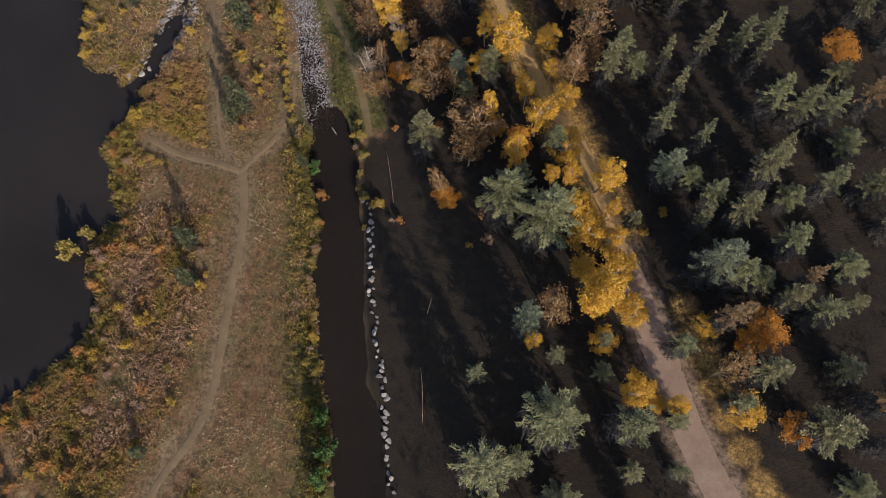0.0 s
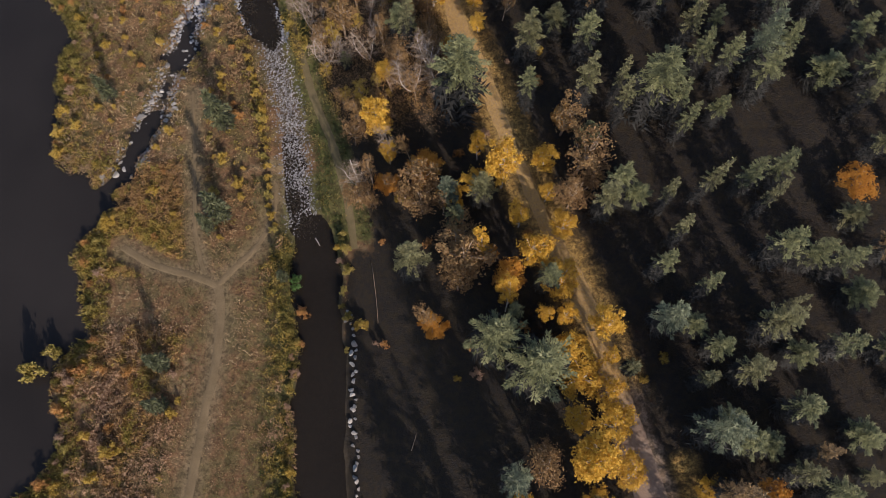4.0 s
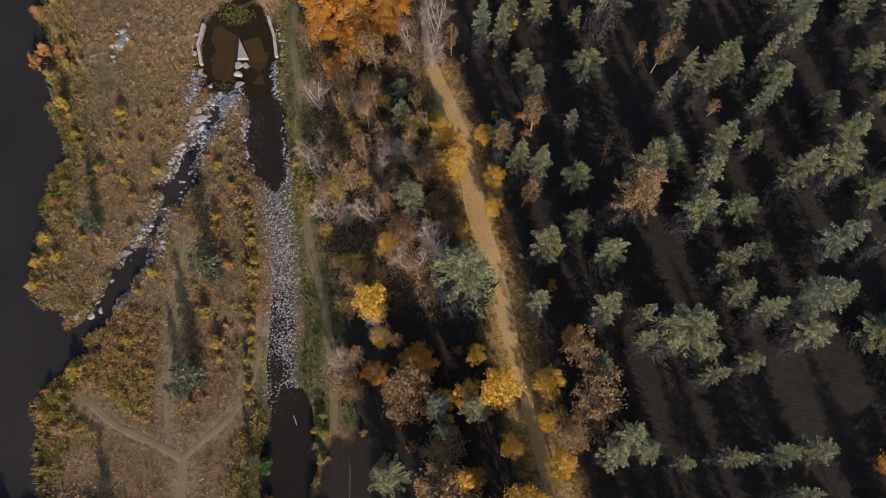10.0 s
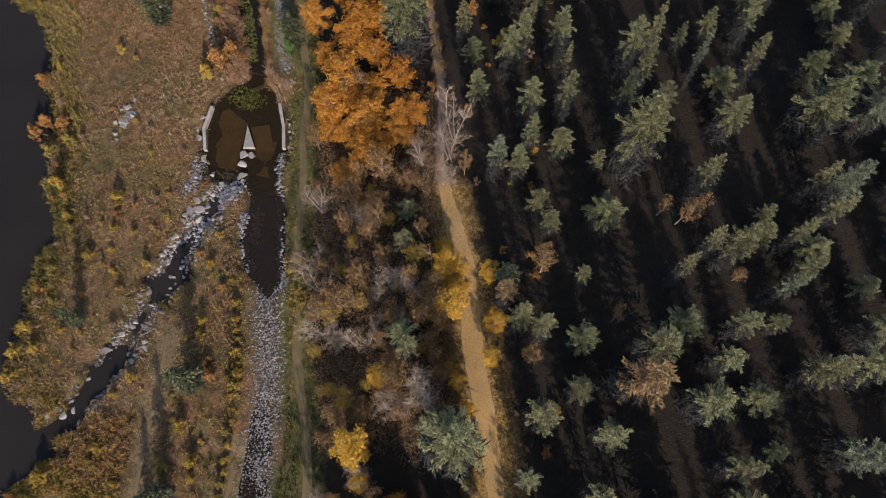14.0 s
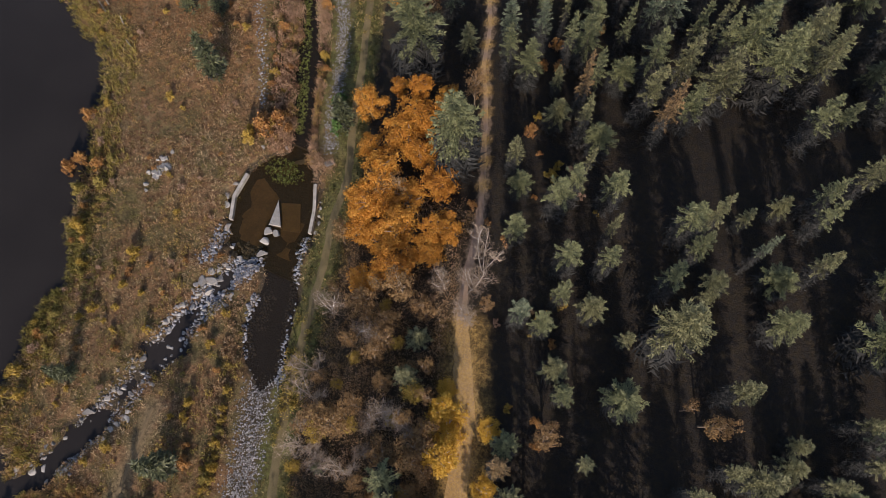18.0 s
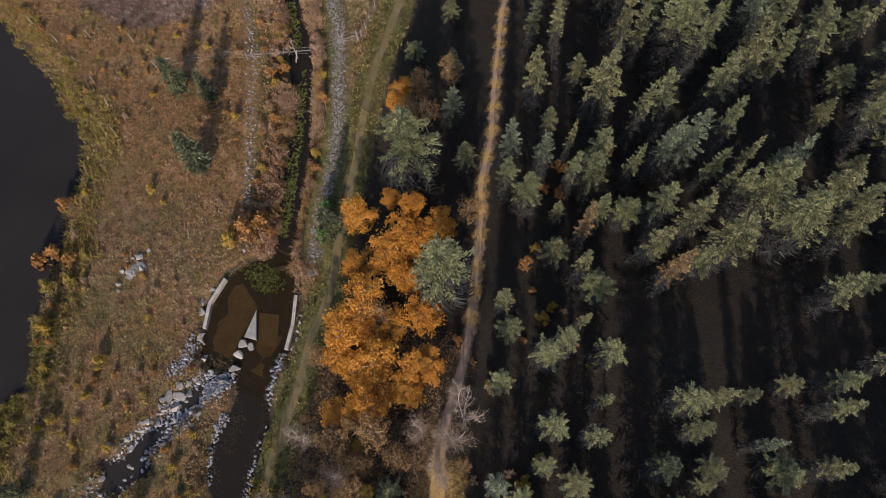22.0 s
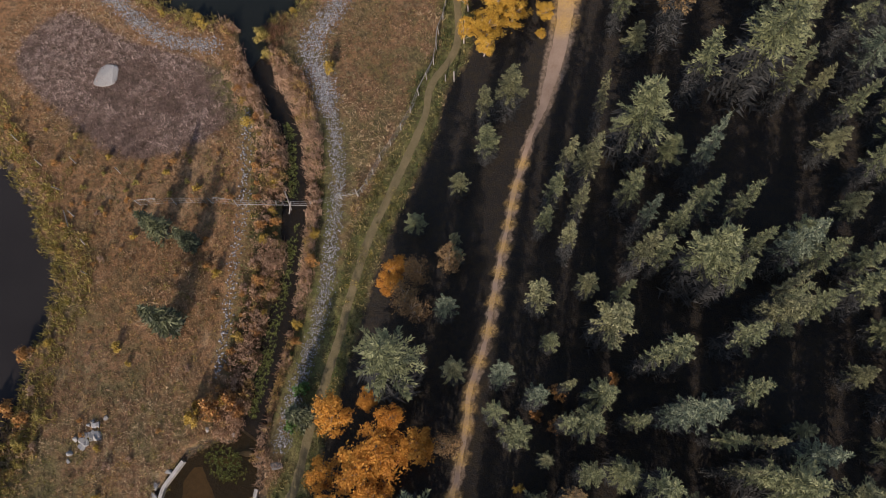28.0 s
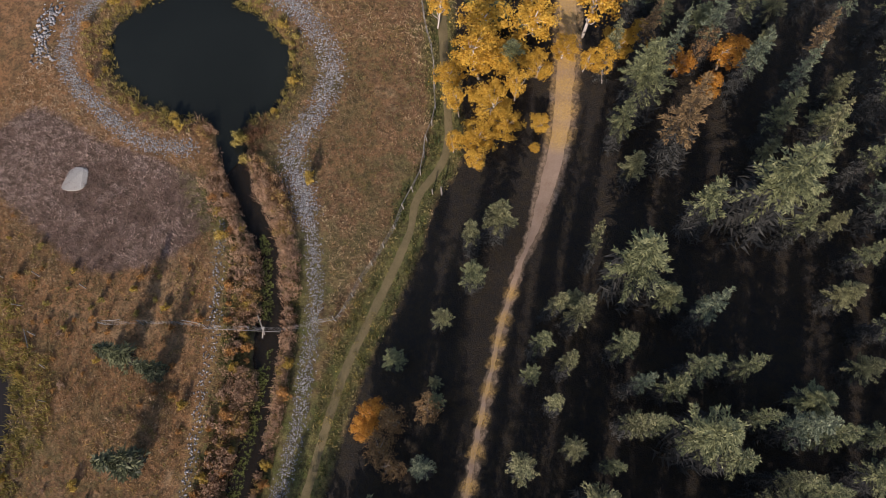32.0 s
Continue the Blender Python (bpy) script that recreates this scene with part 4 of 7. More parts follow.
# water weed in the weir and along the upper channel
x, y, f, u = sown(26000, -45, -22, 70, 104, 31)
up = smooth(CANAL_UP, 1.0)
west = distance(x, y, up + np.array([-0.85, 0.35]))
sel = ((west < 0.3 + 0.4 * u) & (y > 79) & (y < 104) & (rough(x, y, 0.3) + 0.6 * u > 0.12)) | (np.hypot((x + 27.3) / 1.9, (y - 74.6) / 1.2) < 0.8 + 0.4 * u)
blades("water_weed", x[sel], y[sel], np.where(y[sel] > 78, WATER + 0.03, WATER + 0.01), ALGAE, "green water weed floating at the edge", 0.16, 0.05, 12, 1.5, 32)


# ---- foliage shapes ----
def leaves(spots, size, r):
    """Leaf quads at spots: (centre, radius, count)."""
    v, fc = [], []
    for c, rad, count in spots:
        for _ in range(count):
            d = Vector((r.gauss(0, 1), r.gauss(0, 1), r.gauss(0, 0.75)))
            d = d.normalized() * rad * abs(r.gauss(0.62, 0.34))
            p = c + d
            nrm = (d.normalized() * 0.25 + Vector((r.gauss(0, 0.8), r.gauss(0, 0.8), 0.4 + r.gauss(0, 0.7)))).normalized()
            a = nrm.orthogonal().normalized()
            a.rotate(Matrix.Rotation(r.uniform(0, 6.28), 3, nrm))
            b = nrm.cross(a)
            s = size * r.uniform(0.6, 1.3)
            n = len(v)
            v += [p - a * s, p + b * s * 0.9 + a * 0.3 * s, p + a * s - b * 0.6 * s]
            fc.append((n, n + 1, n + 2))
    return v, fc


def limb(a, b, r0, r1, r, bend=0.15, n=4, sides=4):
    a, b = Vector(a), Vector(b)
    L = (b - a).length
    pts, rad = [], []
    off = Vector((r.gauss(0, 1), r.gauss(0, 1), r.gauss(0, 0.5))) * bend * L
    for i in range(n + 1):
        t = i / n
        pts.append(a.lerp(b, t) + off * (t * (1 - t) * 2))
        rad.append(r0 + (r1 - r0) * t)
    return tube(pts, rad, sides), pts


def shrub_parts(seed, mat, n=14, count=36, leaf=0.098, thin=1.0):
    """A shrub about 1 m in radius and 1.3 m high: stems and leaves."""
    r = random.Random(seed)
    stems, spots = [], []
    for i in range(n):
        a, d = r.uniform(0, 6.28), r.random() ** 0.6 * 0.85
        tip = Vector((d * math.cos(a), d * math.sin(a), r.uniform(0.5, 1.3) * (1.15 - 0.5 * d)))
        s, _ = limb((0.2 * tip.x, 0.2 * tip.y, -0.05), tip, 0.035, 0.01, r, 0.12, 2, 3)
        stems.append(s)
        spots.append((tip, r.uniform(0.2, 0.36), int(count * thin)))
        spots.append((tip * 0.72, r.uniform(0.2, 0.34), int(count * 0.5 * thin)))
    return mesh("branchwork", *join(stems), TWIG), mesh("foliage", *leaves(spots, leaf, r), mat)


def tree_parts(seed, mat, dense=1.0, bark=PALE_BARK, leaf=0.105, lean=0.25, clumps=44):
    """A broadleaf tree of about 9 m with a clumpy crown of 1.75 m radius."""
    r = random.Random(seed)
    wood, spots = [], []
    top = Vector((r.gauss(0, lean), r.gauss(0, lean), 8.2))
    s, trunk = limb((0, 0, -0.2), top, 0.14, 0.03, r, 0.03, 8, 6)
    wood.append(s)
    squash, way = r.uniform(0.75, 1.0), r.uniform(0, 3.14)
    for i in range(clumps):
        t = 1 - (i + r.random()) / clumps  # from the top down
        z = 3.6 + 5.0 * t
        wide = 1.75 * math.sin(math.pi * min(1.0, 0.16 + 0.84 * (1 - t) ** 0.75) * 0.78) ** 0.8
        a = i * 2.4 + r.uniform(-0.5, 0.5)
        reach = wide * (r.uniform(0.55, 1.0) if i % 4 else r.uniform(0.1, 0.5))
        tip = trunk[min(int(8 * z / 9), 8)] * 1.0
        tip = Vector((tip.x + reach * math.cos(a) * squash, tip.y + reach * math.sin(a), z))
        tip.rotate(Matrix.Rotation(way, 3, "Z"))
        k = trunk[max(2, min(int(8 * (z - 1.0) / 9), 8))]
        if i % 3 == 0:
            s, pts = limb(k, tip, 0.08, 0.01, r, 0.1, 3, 4)
            wood.append(s)
        spots.append((tip, r.uniform(0.32, 0.62), int(r.uniform(60, 95) * dense)))
    return mesh("trunk", *join(wood), bark, True), mesh("crown", *leaves(spots, leaf, r), mat)


def twig(a, b, w, r):
    """A thin three-sided tapering twig."""
    a, b = Vector(a), Vector(b)
    d = (b - a).normalized()
    n = d.orthogonal().normalized()
    m = d.cross(n)
    return [a + n * w, a - n * w * 0.5 + m * w * 0.87, a - n * w * 0.5 - m * w * 0.87, b], [(0, 1, 3), (1, 2, 3), (2, 0, 3)]


def bare_parts(seed):
    """A leafless tree: a few thin stems, limbs and a haze of twigs."""
    r = random.Random(seed)
    main, fine = [], []
    for stem in range(3):
        top = Vector((r.gauss(0, 0.9), r.gauss(0, 0.9), r.uniform(6.0, 8.0)))
        s, trunk = limb((r.gauss(0, 0.2), r.gauss(0, 0.2), -0.2), top, 0.075, 0.02, r, 0.08, 8, 5)
        main.append(s)
        for i in range(9):
            t = r.uniform(0.3, 1.0)
            k = trunk[min(int(t * 8), 8)]
            a = i * 2.4 + r.uniform(-0.5, 0.5)
            reach = 1.6 * r.uniform(0.5, 1.1) * (1.25 - 0.6 * t)
            tip = k + Vector((reach * math.cos(a), reach * math.sin(a), r.uniform(0.5, 1.7)))
            s, pts = limb(k, tip, 0.032, 0.012, r, 0.16, 4, 3)
            main.append(s)
            for _ in range(11):
                st = pts[r.randrange(1, 5)] + Vector((r.gauss(0, 0.04), r.gauss(0, 0.04), 0))
                e = st + Vector((r.gauss(0, 0.5), r.gauss(0, 0.5), r.uniform(0.0, 0.8)))
                fine.append(twig(st, e, 0.02, r))
                for _k in range(3):
                    q = st.lerp(e, r.uniform(0.3, 0.95))
                    fine.append(twig(q, q + Vector((r.gauss(0, 0.28), r.gauss(0, 0.28), r.uniform(-0.05, 0.4))), 0.014, r))
    return mesh("trunk", *join(main), PALE_BARK, True), mesh("branchwork", *join(fine), TWIG)


def spruce_parts(seed, mat, H=12.0, R=1.9, core=0.5, gap=0.5, fine=0.082):
    """A spruce: a ragged cone of whorls, each bough a drooping fan of short sprigs; dead boughs below it, coloured near
    black for shade.
    """
    r = random.Random(seed)
    v, fc, tone = [], [], []

    def sprig(p, way, up, L, w, shade):
        side = way.cross(up).normalized()
        n = len(v)
        v.extend((p - way * L * 0.25 + side * w, p + way * L + side * w * r.uniform(-0.5, 0.5), p - way * L * 0.1 - side * w))
        fc.append((n, n + 1, n + 2))
        tone.extend([shade] * 3)

    def bough(z, a, L, rise):
        out, tw = Vector((math.cos(a), math.sin(a), 0)), Vector((-math.sin(a), math.cos(a), 0))
        bend, own = r.gauss(0, 0.15), r.gauss(0.42, 0.2)
        m = max(3, int(L / fine))
        for j in range(m):
            s = 0.12 + 0.88 * (j + r.random()) / m
            p = Vector((0, 0, z)) + out * L * s + tw * bend * L * s * s + Vector((0, 0, L * (rise * s - 0.30 * s * s + 0.16 * s ** 4)))
            half = (0.09 + 0.24 * L ** 0.6 * (1.0 - s) ** 0.6) * r.uniform(0.5, 1.15)
            for sg in (-1, 1):
                q = p + tw * sg * half * r.uniform(0.1, 0.9) + Vector((0, 0, r.gauss(0, 0.05)))
                d = (out * r.uniform(0.5, 1.1) + tw * sg * r.uniform(0.2, 1.0) + Vector((0, 0, r.gauss(0.08, 0.28)))).normalized()
                u = Vector((r.gauss(0, 0.35), r.gauss(0, 0.35), 1)) - out * 0.15
                # pale new tips; the darkening toward the trunk is crown shade in the tone
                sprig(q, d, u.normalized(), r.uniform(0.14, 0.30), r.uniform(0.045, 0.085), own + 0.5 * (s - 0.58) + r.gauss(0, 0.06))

    z = H * core
    while z < H - 0.25:
        t = (z / H - core) / (1 - core)
        reach = R * ((1 - t) ** 0.8 * (0.78 + 0.22 * min(1, t * 4)) + 0.05)
        count = 4 + int(4.0 * (1 - t) + r.random())
        a0 = r.uniform(0, 6.28)
        for k in range(count):
            L = reach * r.choice((0.5, 0.72, 0.9, 1.0, 1.1, 1.25)) * r.uniform(0.88, 1.1)
            bough(z + r.gauss(0, 0.16), a0 + 6.283 * k / count + r.gauss(0, 0.22), L, 0.55 * t - 0.08 + r.gauss(0, 0.1))
        z += gap * (0.7 + 0.5 * (1 - t)) * r.uniform(0.8, 1.2)
    for k in range(6):
        a = k * 1.05
        sprig(Vector((0, 0, H - 0.5 + 0.07 * k)), Vector((0.35 * math.cos(a), 0.35 * math.sin(a), 1)).normalized(), Vector((math.cos(a), math.sin(a), 0.2)).normalized(), 0.45, 0.07, 0.5)
    s, _p = limb((0, 0, -0.3), (0, 0, H - 0.3), 0.15, 0.02, r, 0.005, 6, 5)
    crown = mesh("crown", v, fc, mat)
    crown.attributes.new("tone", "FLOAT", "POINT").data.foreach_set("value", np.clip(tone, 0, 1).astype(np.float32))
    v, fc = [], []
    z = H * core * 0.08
    while z < H * core + 1.0:  # dead boughs under the crown, shade in their colour, added to block sun
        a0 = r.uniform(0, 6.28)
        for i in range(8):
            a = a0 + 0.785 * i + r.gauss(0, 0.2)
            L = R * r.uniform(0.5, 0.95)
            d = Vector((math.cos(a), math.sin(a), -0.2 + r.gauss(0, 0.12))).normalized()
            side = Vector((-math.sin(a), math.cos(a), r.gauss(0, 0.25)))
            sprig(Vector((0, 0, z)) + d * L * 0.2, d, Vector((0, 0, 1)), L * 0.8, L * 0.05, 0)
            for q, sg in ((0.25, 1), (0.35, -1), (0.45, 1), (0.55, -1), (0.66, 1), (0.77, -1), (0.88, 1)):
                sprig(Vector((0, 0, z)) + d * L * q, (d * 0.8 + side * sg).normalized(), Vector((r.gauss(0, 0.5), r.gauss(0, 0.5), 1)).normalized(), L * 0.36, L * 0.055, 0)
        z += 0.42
    return mesh("trunk", *s, BARK, True), crown, mesh("skirt", v, fc, SKIRT_SHADE)


def kinds(makers, name, label, category, group):
    """Things to copy from, one for each maker, made when first needed."""
    made = {}

    def place(kind, m):
        if kind not in made:
            ob = thing(name, label, category, group)
            for nm, me in makers[kind]():
                part(nm, me, ob)
            ob.matrix_basis = m
            made[kind] = ob
            return ob
        return copy_thing(made[kind], m)

    return place


SPRUCE_LABELS = {"g": "slender dark green spruce with lit outer boughs", "b": "blue-grey spruce with frosted boughs", "o": "olive-green spruce with dense ragged boughs", "r": "spruce with rusty brown dying needles"}
SPRUCE_MATS = {"g": NEEDLE, "b": NEEDLE_BLUE, "o": NEEDLE_OLIVE, "r": NEEDLE_RUST}
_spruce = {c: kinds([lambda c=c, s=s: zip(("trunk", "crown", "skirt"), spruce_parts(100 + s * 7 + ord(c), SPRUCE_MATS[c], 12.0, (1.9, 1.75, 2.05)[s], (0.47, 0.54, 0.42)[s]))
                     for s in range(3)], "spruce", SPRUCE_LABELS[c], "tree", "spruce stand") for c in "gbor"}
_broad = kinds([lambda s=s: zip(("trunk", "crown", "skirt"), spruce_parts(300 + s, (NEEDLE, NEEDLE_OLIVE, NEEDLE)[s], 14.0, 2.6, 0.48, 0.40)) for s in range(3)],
               "spruce", "broad full-crowned spruce with layered boughs", "tree", "spruce stand")
_pick = random.Random(12)


def spruce_stand(rows):
    for x, y, h, r in rows:
        z = float(height_at([x], [y])[0])
        turn = _pick.uniform(0, 360)
        if r >= 1.7:
            _broad(_pick.randrange(3), pose(x, y, z, _pick.gauss(0, 1.2), _pick.gauss(0, 1.2), turn) @ Matrix.Diagonal((r * 1.1 / 2.45, r * 1.1 / 2.45, h / 14, 1)))
            continue
        c = _pick.choices("gbor", (0.5, 0.1, 0.36, 0.04))[0]
        k = max(0.26 + 1.02 * r, 0.82) / 1.9
        _spruce[c](_pick.randrange(3), pose(x, y, z, _pick.gauss(0, 1.5), _pick.gauss(0, 1.5), turn) @ Matrix.Diagonal((k, k, h / 12, 1)))


_rows = []


def thicket(rows):
    _rows.extend(rows)


def finish_thicket():
    """The out-of-view spruces round about, added for shade and to close the stand, joined in one mesh."""
    shapes = []
    for s in range(3):
        tr, cr, de = spruce_parts(450 + s, NEEDLE, 8.0, 1.5, 0.3, 1.3, 0.5)
        v = np.empty(len(cr.vertices) * 3)
        cr.vertices.foreach_get("co", v)
        shapes.append((v.reshape(-1, 3), np.array([tuple(p.vertices) for p in cr.polygons])))
        [bpy.data.meshes.remove(q) for q in (tr, cr, de)]
    vs, fs, n = [], [], 0
    zs = height_at([q[0] for q in _rows], [q[1] for q in _rows])
    for (x, y, h, r), z in zip(_rows, zs):
        v, fc = shapes[_pick.randrange(3)]
        a = _pick.uniform(0, 6.28)
        k = r / 1.5
        c, s = math.cos(a) * k, math.sin(a) * k
        vs.append(np.stack([v[:, 0] * c - v[:, 1] * s + x, v[:, 0] * s + v[:, 1] * c + y, v[:, 2] * h / 8 + z], 1))
        fs.append(fc + n)
        n += len(v)
    me = big_mesh("spruce_thicket", np.vstack(vs), np.vstack(fs), NEEDLE)
    me.attributes.new("tone", "FLOAT", "POINT").data.foreach_set("value", np.full(n, 0.2, np.float32))
    tagged(new("spruce_thicket", me), "dense unseen outer rows of dark spruces", "trees", kind="stuff")


_young = kinds([lambda s=s: zip(("trunk", "crown", "skirt"), spruce_parts(400 + s, NEEDLE_YOUNG, 4.0, 0.95, 0.05, 0.22, 0.09)) for s in range(2)],
               "young_spruce", "young bushy dark green spruce standing alone in the meadow", "tree", "young spruces")


def young_spruces(rows):
    for i, (x, y, h, r) in enumerate(rows):
        z = float(height_at([x], [y])[0])
        _young(i % 2, pose(x, y, z, 0, 0, _pick.uniform(0, 360)) @ Matrix.Diagonal((r / 1.05, r / 1.05, h / 4, 1)))


def stand(makers, name, label, group, wide=1.0):
    place = kinds(makers, name, label, "tree", group)

    def plant(rows):
        for x, y, h, r in rows:
            z = float(height_at([x], [y])[0])
            place(_pick.randrange(len(makers)), pose(x, y, z, _pick.gauss(0, 3), _pick.gauss(0, 3), _pick.uniform(0, 360)) @ Matrix.Diagonal((r * wide / 1.75, r * wide / 1.75, h / 9, 1)))

    return plant


yellow_stand = stand([lambda s=s: zip(("trunk", "crown"), tree_parts(500 + s, YELLOW, 1.1)) for s in range(5)], "birch", "pale-trunked birch in bright yellow autumn leaf", "yellow birches", 1.32)
orange_stand = stand([lambda s=s: zip(("trunk", "crown"), tree_parts(520 + s, ORANGE, 1.15, TWIG, 0.105)) for s in range(4)], "poplar", "poplar in orange-gold autumn leaf", "orange poplars", 1.27)
brown_stand = stand([lambda s=s: zip(("trunk", "crown"), tree_parts(540 + s, BROWN, 0.5, TWIG, 0.10)) for s in range(4)], "alder", "half-bare alder with brown leaves, some withered, some coloured for shade", "brown alders")
golden_stand = stand([lambda s=s: zip(("trunk", "crown"), tree_parts(580 + s, SHRUB_GOLD, 0.55, TWIG, 0.10)) for s in range(3)], "alder", "small alder with thin golden-brown leaves", "golden alders")
bare_stand = stand([lambda s=s: zip(("trunk", "branchwork"), bare_parts(560 + s)) for s in range(4)], "bare_tree", "leafless pale grey tree with fine twigs", "bare trees")

# ---- shrubs ----
_shrubs = {}
NAMES = {"olive": "willow_shrub", "gold": "golden_shrub", "rust": "rusty_shrub", "pink": "faded_shrub", "green": "green_shrub"}
for key, mat, label, thin in (("olive", SHRUB_OLIVE, "low olive-yellow willow shrub near the water", 1.0), ("gold", SHRUB_GOLD, "golden-yellow autumn shrub in the meadow", 1.0),
                              ("rust", SHRUB_RUST, "rust-orange autumn shrub in the dry grass", 0.9), ("pink", SHRUB_PINK, "faded pinkish-brown shrub with thin leaves", 0.7),
                              ("green", SHRUB_GREEN, "fresh green leafy shrub on the channel bank", 1.1)):
    _shrubs[key] = kinds([lambda s=s, mat=mat, thin=thin: zip(("branchwork", "foliage"), shrub_parts(600 + s, mat, thin=thin)) for s in range(3)], NAMES[key], label, "shrub", key + " shrubs")


def plant_shrub(key, x, y, r, h=None):
    z = float(height_at([x], [y])[0])
    _shrubs[key](_pick.randrange(3), pose(x, y, z - 0.03, 0, 0, _pick.uniform(0, 360)) @ Matrix.Diagonal((r, r, (h or r * _pick.uniform(0.9, 1.3)), 1)))


def scatter(n, seed, x0, x1, y0, y1, accept, mix, size, gap=1.0):
    """Shrubs strewn over a stretch of the plan, where accept(fields) allows."""
    x, y, f, u = sown(n * 30, x0, x1, y0, y1, seed)
    ok = accept(f, x, y, u) & (f["height"] > -0.38) & (f["trail"] < 0.1) & (f["dirt"] < 0.05) & (f["gravel"] < 0.35)
    done = []
    for i in np.flatnonzero(ok):
        r = size[0] + (size[1] - size[0]) * float(u[i] * 7.3 % 1)
        if len(done) < n and all((x[i] - a) ** 2 + (y[i] - b) ** 2 > gap * (r + c) ** 2 * 0.5 for a, b, c in done):
            done.append((x[i], y[i], r))
            key = _pick.choices([m[0] for m in mix], [m[1] for m in mix])[0]
            plant_shrub(key, float(x[i]), float(y[i]), r)


scatter(62, 51, -60, -33, -4, 84, lambda f, x, y, u: (f["lake"] > -2.6) & (f["lake"] < -0.3) & ((y < 70) | (u < 0.1)), (("olive", 3), ("gold", 2), ("rust", 3), ("pink", 2)), (0.5, 1.0))
scatter(46, 52, -46, -24, -6, 20, lambda f, x, y, u: (f["lake"] < -2.0) & (f["d"]["trail"] > 2.4), (("rust", 5), ("pink", 3), ("gold", 2), ("olive", 1)), (0.6, 1.1))
scatter(44, 53, -37, -17, 30, 62, lambda f, x, y, u: (f["d"]["stream"] > 1.8) & (f["d"]["stream"] < 13) & (f["d"]["low"] > 2.0), (("gold", 6), ("rust", 3), ("olive", 2)), (0.45, 0.95))
scatter(50, 54, -58, -27, 40, 90, lambda f, x, y, u: (f["lake"] < -2.5) & (f["d"]["stream"] > 1.8) & (f["d"]["up"] > 2), (("rust", 5), ("gold", 2), ("pink", 3)), (0.35, 0.75))
scatter(34, 55, -14.5, -9, -6, 34, lambda f, x, y, u: (f["d"]["low"] > 1.9) & (f["d"]["low"] < 3.4), (("olive", 4), ("pink", 2), ("gold", 1)), (0.5, 0.9))
scatter(58, 56, -52, -24, 78, 108, lambda f, x, y, u: (f["d"]["up"] > 1.6) & (f["d"]["up"] < 4.2), (("pink", 4), ("rust", 5), ("gold", 2)), (0.5, 0.95))
scatter(26, 57, -76, -48, 103, 128, lambda f, x, y, u: (f["pond"] > -2.6) & (f["pond"] < -0.2), (("gold", 4), ("olive", 3), ("rust", 2)), (0.4, 0.8))
scatter(60, 58, -8, 24, 18, 125, lambda f, x, y, u: (f["wood"] > 0.7) & (x < -0.27 * (y - 60) + 8), (("rust", 4), ("pink", 3), ("gold", 2)), (0.5, 1.0))
scatter(40, 59, -70, -42, 84, 100, lambda f, x, y, u: (f["lake"] < -2.5) & (f["dry"] < 0.3), (("rust", 4), ("gold", 2), ("olive", 2)), (0.3, 0.6))
for key, x, y, r, h in (("olive", -38.2, 19.5, 1.5, 2.6), ("olive", -36.8, 21.5, 1.3, 2.2), ("pink", -35.2, 19.3, 1.4, 1.8), ("green", -14.2, 28.5, 0.85, 1.2), ("green", -12.3, 3.6, 1.2, 1.8), ("green", -11.6, 0.8, 1.4, 2.0),
                        ("green", -12.2, -1.8, 1.2, 1.7), ("rust", -13.4, 25.6, 0.9, 0.8), ("rust", -13.5, 22.6, 0.8, 0.7), ("rust", -30.9, 77.7, 1.5, 2.0), ("gold", -31.8, 76.1, 1.1, 1.4), ("rust", -29.9, 79.2, 1.2, 1.7),
                        ("rust", -48.7, 71.8, 1.3, 1.8), ("rust", -46.6, 67.2, 1.4, 2.0), ("rust", -47.2, 65.9, 1.0, 1.6), ("gold", -43, 111, 0.8, 1.3), ("gold", -46.4, 101.6, 1.2, 1.4), ("gold", -42.3, 61.0, 1.1, 1.6),
                        ("olive", -44.9, 64.4, 1.1, 1.4), ("green", -25.4, 83.5, 0.9, 1.3), ("green", -24.2, 80.6, 0.9, 1.2), ("olive", -51.8, 110.4, 1.3, 1.6), ("olive", -50.0, 109.0, 1.0, 1.4), ("gold", -47.6, 73.8, 0.8, 1.1)):
    plant_shrub(key, x, y, r, h)

for k, (x, y) in enumerate(smooth(COBBLES, 0.9)):  # a golden hedge along the cobble bed
    if y < 53:
        plant_shrub("gold" if k % 4 else "olive", float(x) - 2.5 - 0.5 * _pick.random(), float(y) - 0.6, _pick.uniform(0.5, 0.85))
# spruces, from south to north: x, y, height, crown radius
spruce_stand([(13.5, -4.4, 4.9, 0.9), (2.3, -3.9, 7.4, 1), (8.2, -3.6, 5, 1.6), (29.5, -2.3, 7.6, 1.3), (13.8, -1.1, 8.5, 1.17), (17.1, -1.1, 6.7, 0.8), (2.1, -0.7, 12.6, 2.16), (4.9, -0.4, 11.6, 1.58), (31.2, 0.7, 8.9, 0.9), (26.6, 2.1, 9.6, 1.47), (13.3, 2.3, 8.5, 1.6), (7.6, 2.6, 11.5, 2.36), (17.5, 3, 8.3, 0.79), (31.2, 3.7, 8.6, 1.2), (21.6, 4.1, 9, 0.77), (23.6, 6.2, 9.5, 1.14), (29.7, 6.5, 9.9, 1.6), (12.1, 6.8, 7.8, 1.15), (1.8, 7, 8.5, 0.78), (8.6, 8.2, 8, 0.86), (17.9, 8.5, 8.8, 0.9), (12.3, 9.1, 6.7, 0.97), (21, 10.4, 9.4, 0.79), (27.8, 10.5, 10.4, 1.13)])
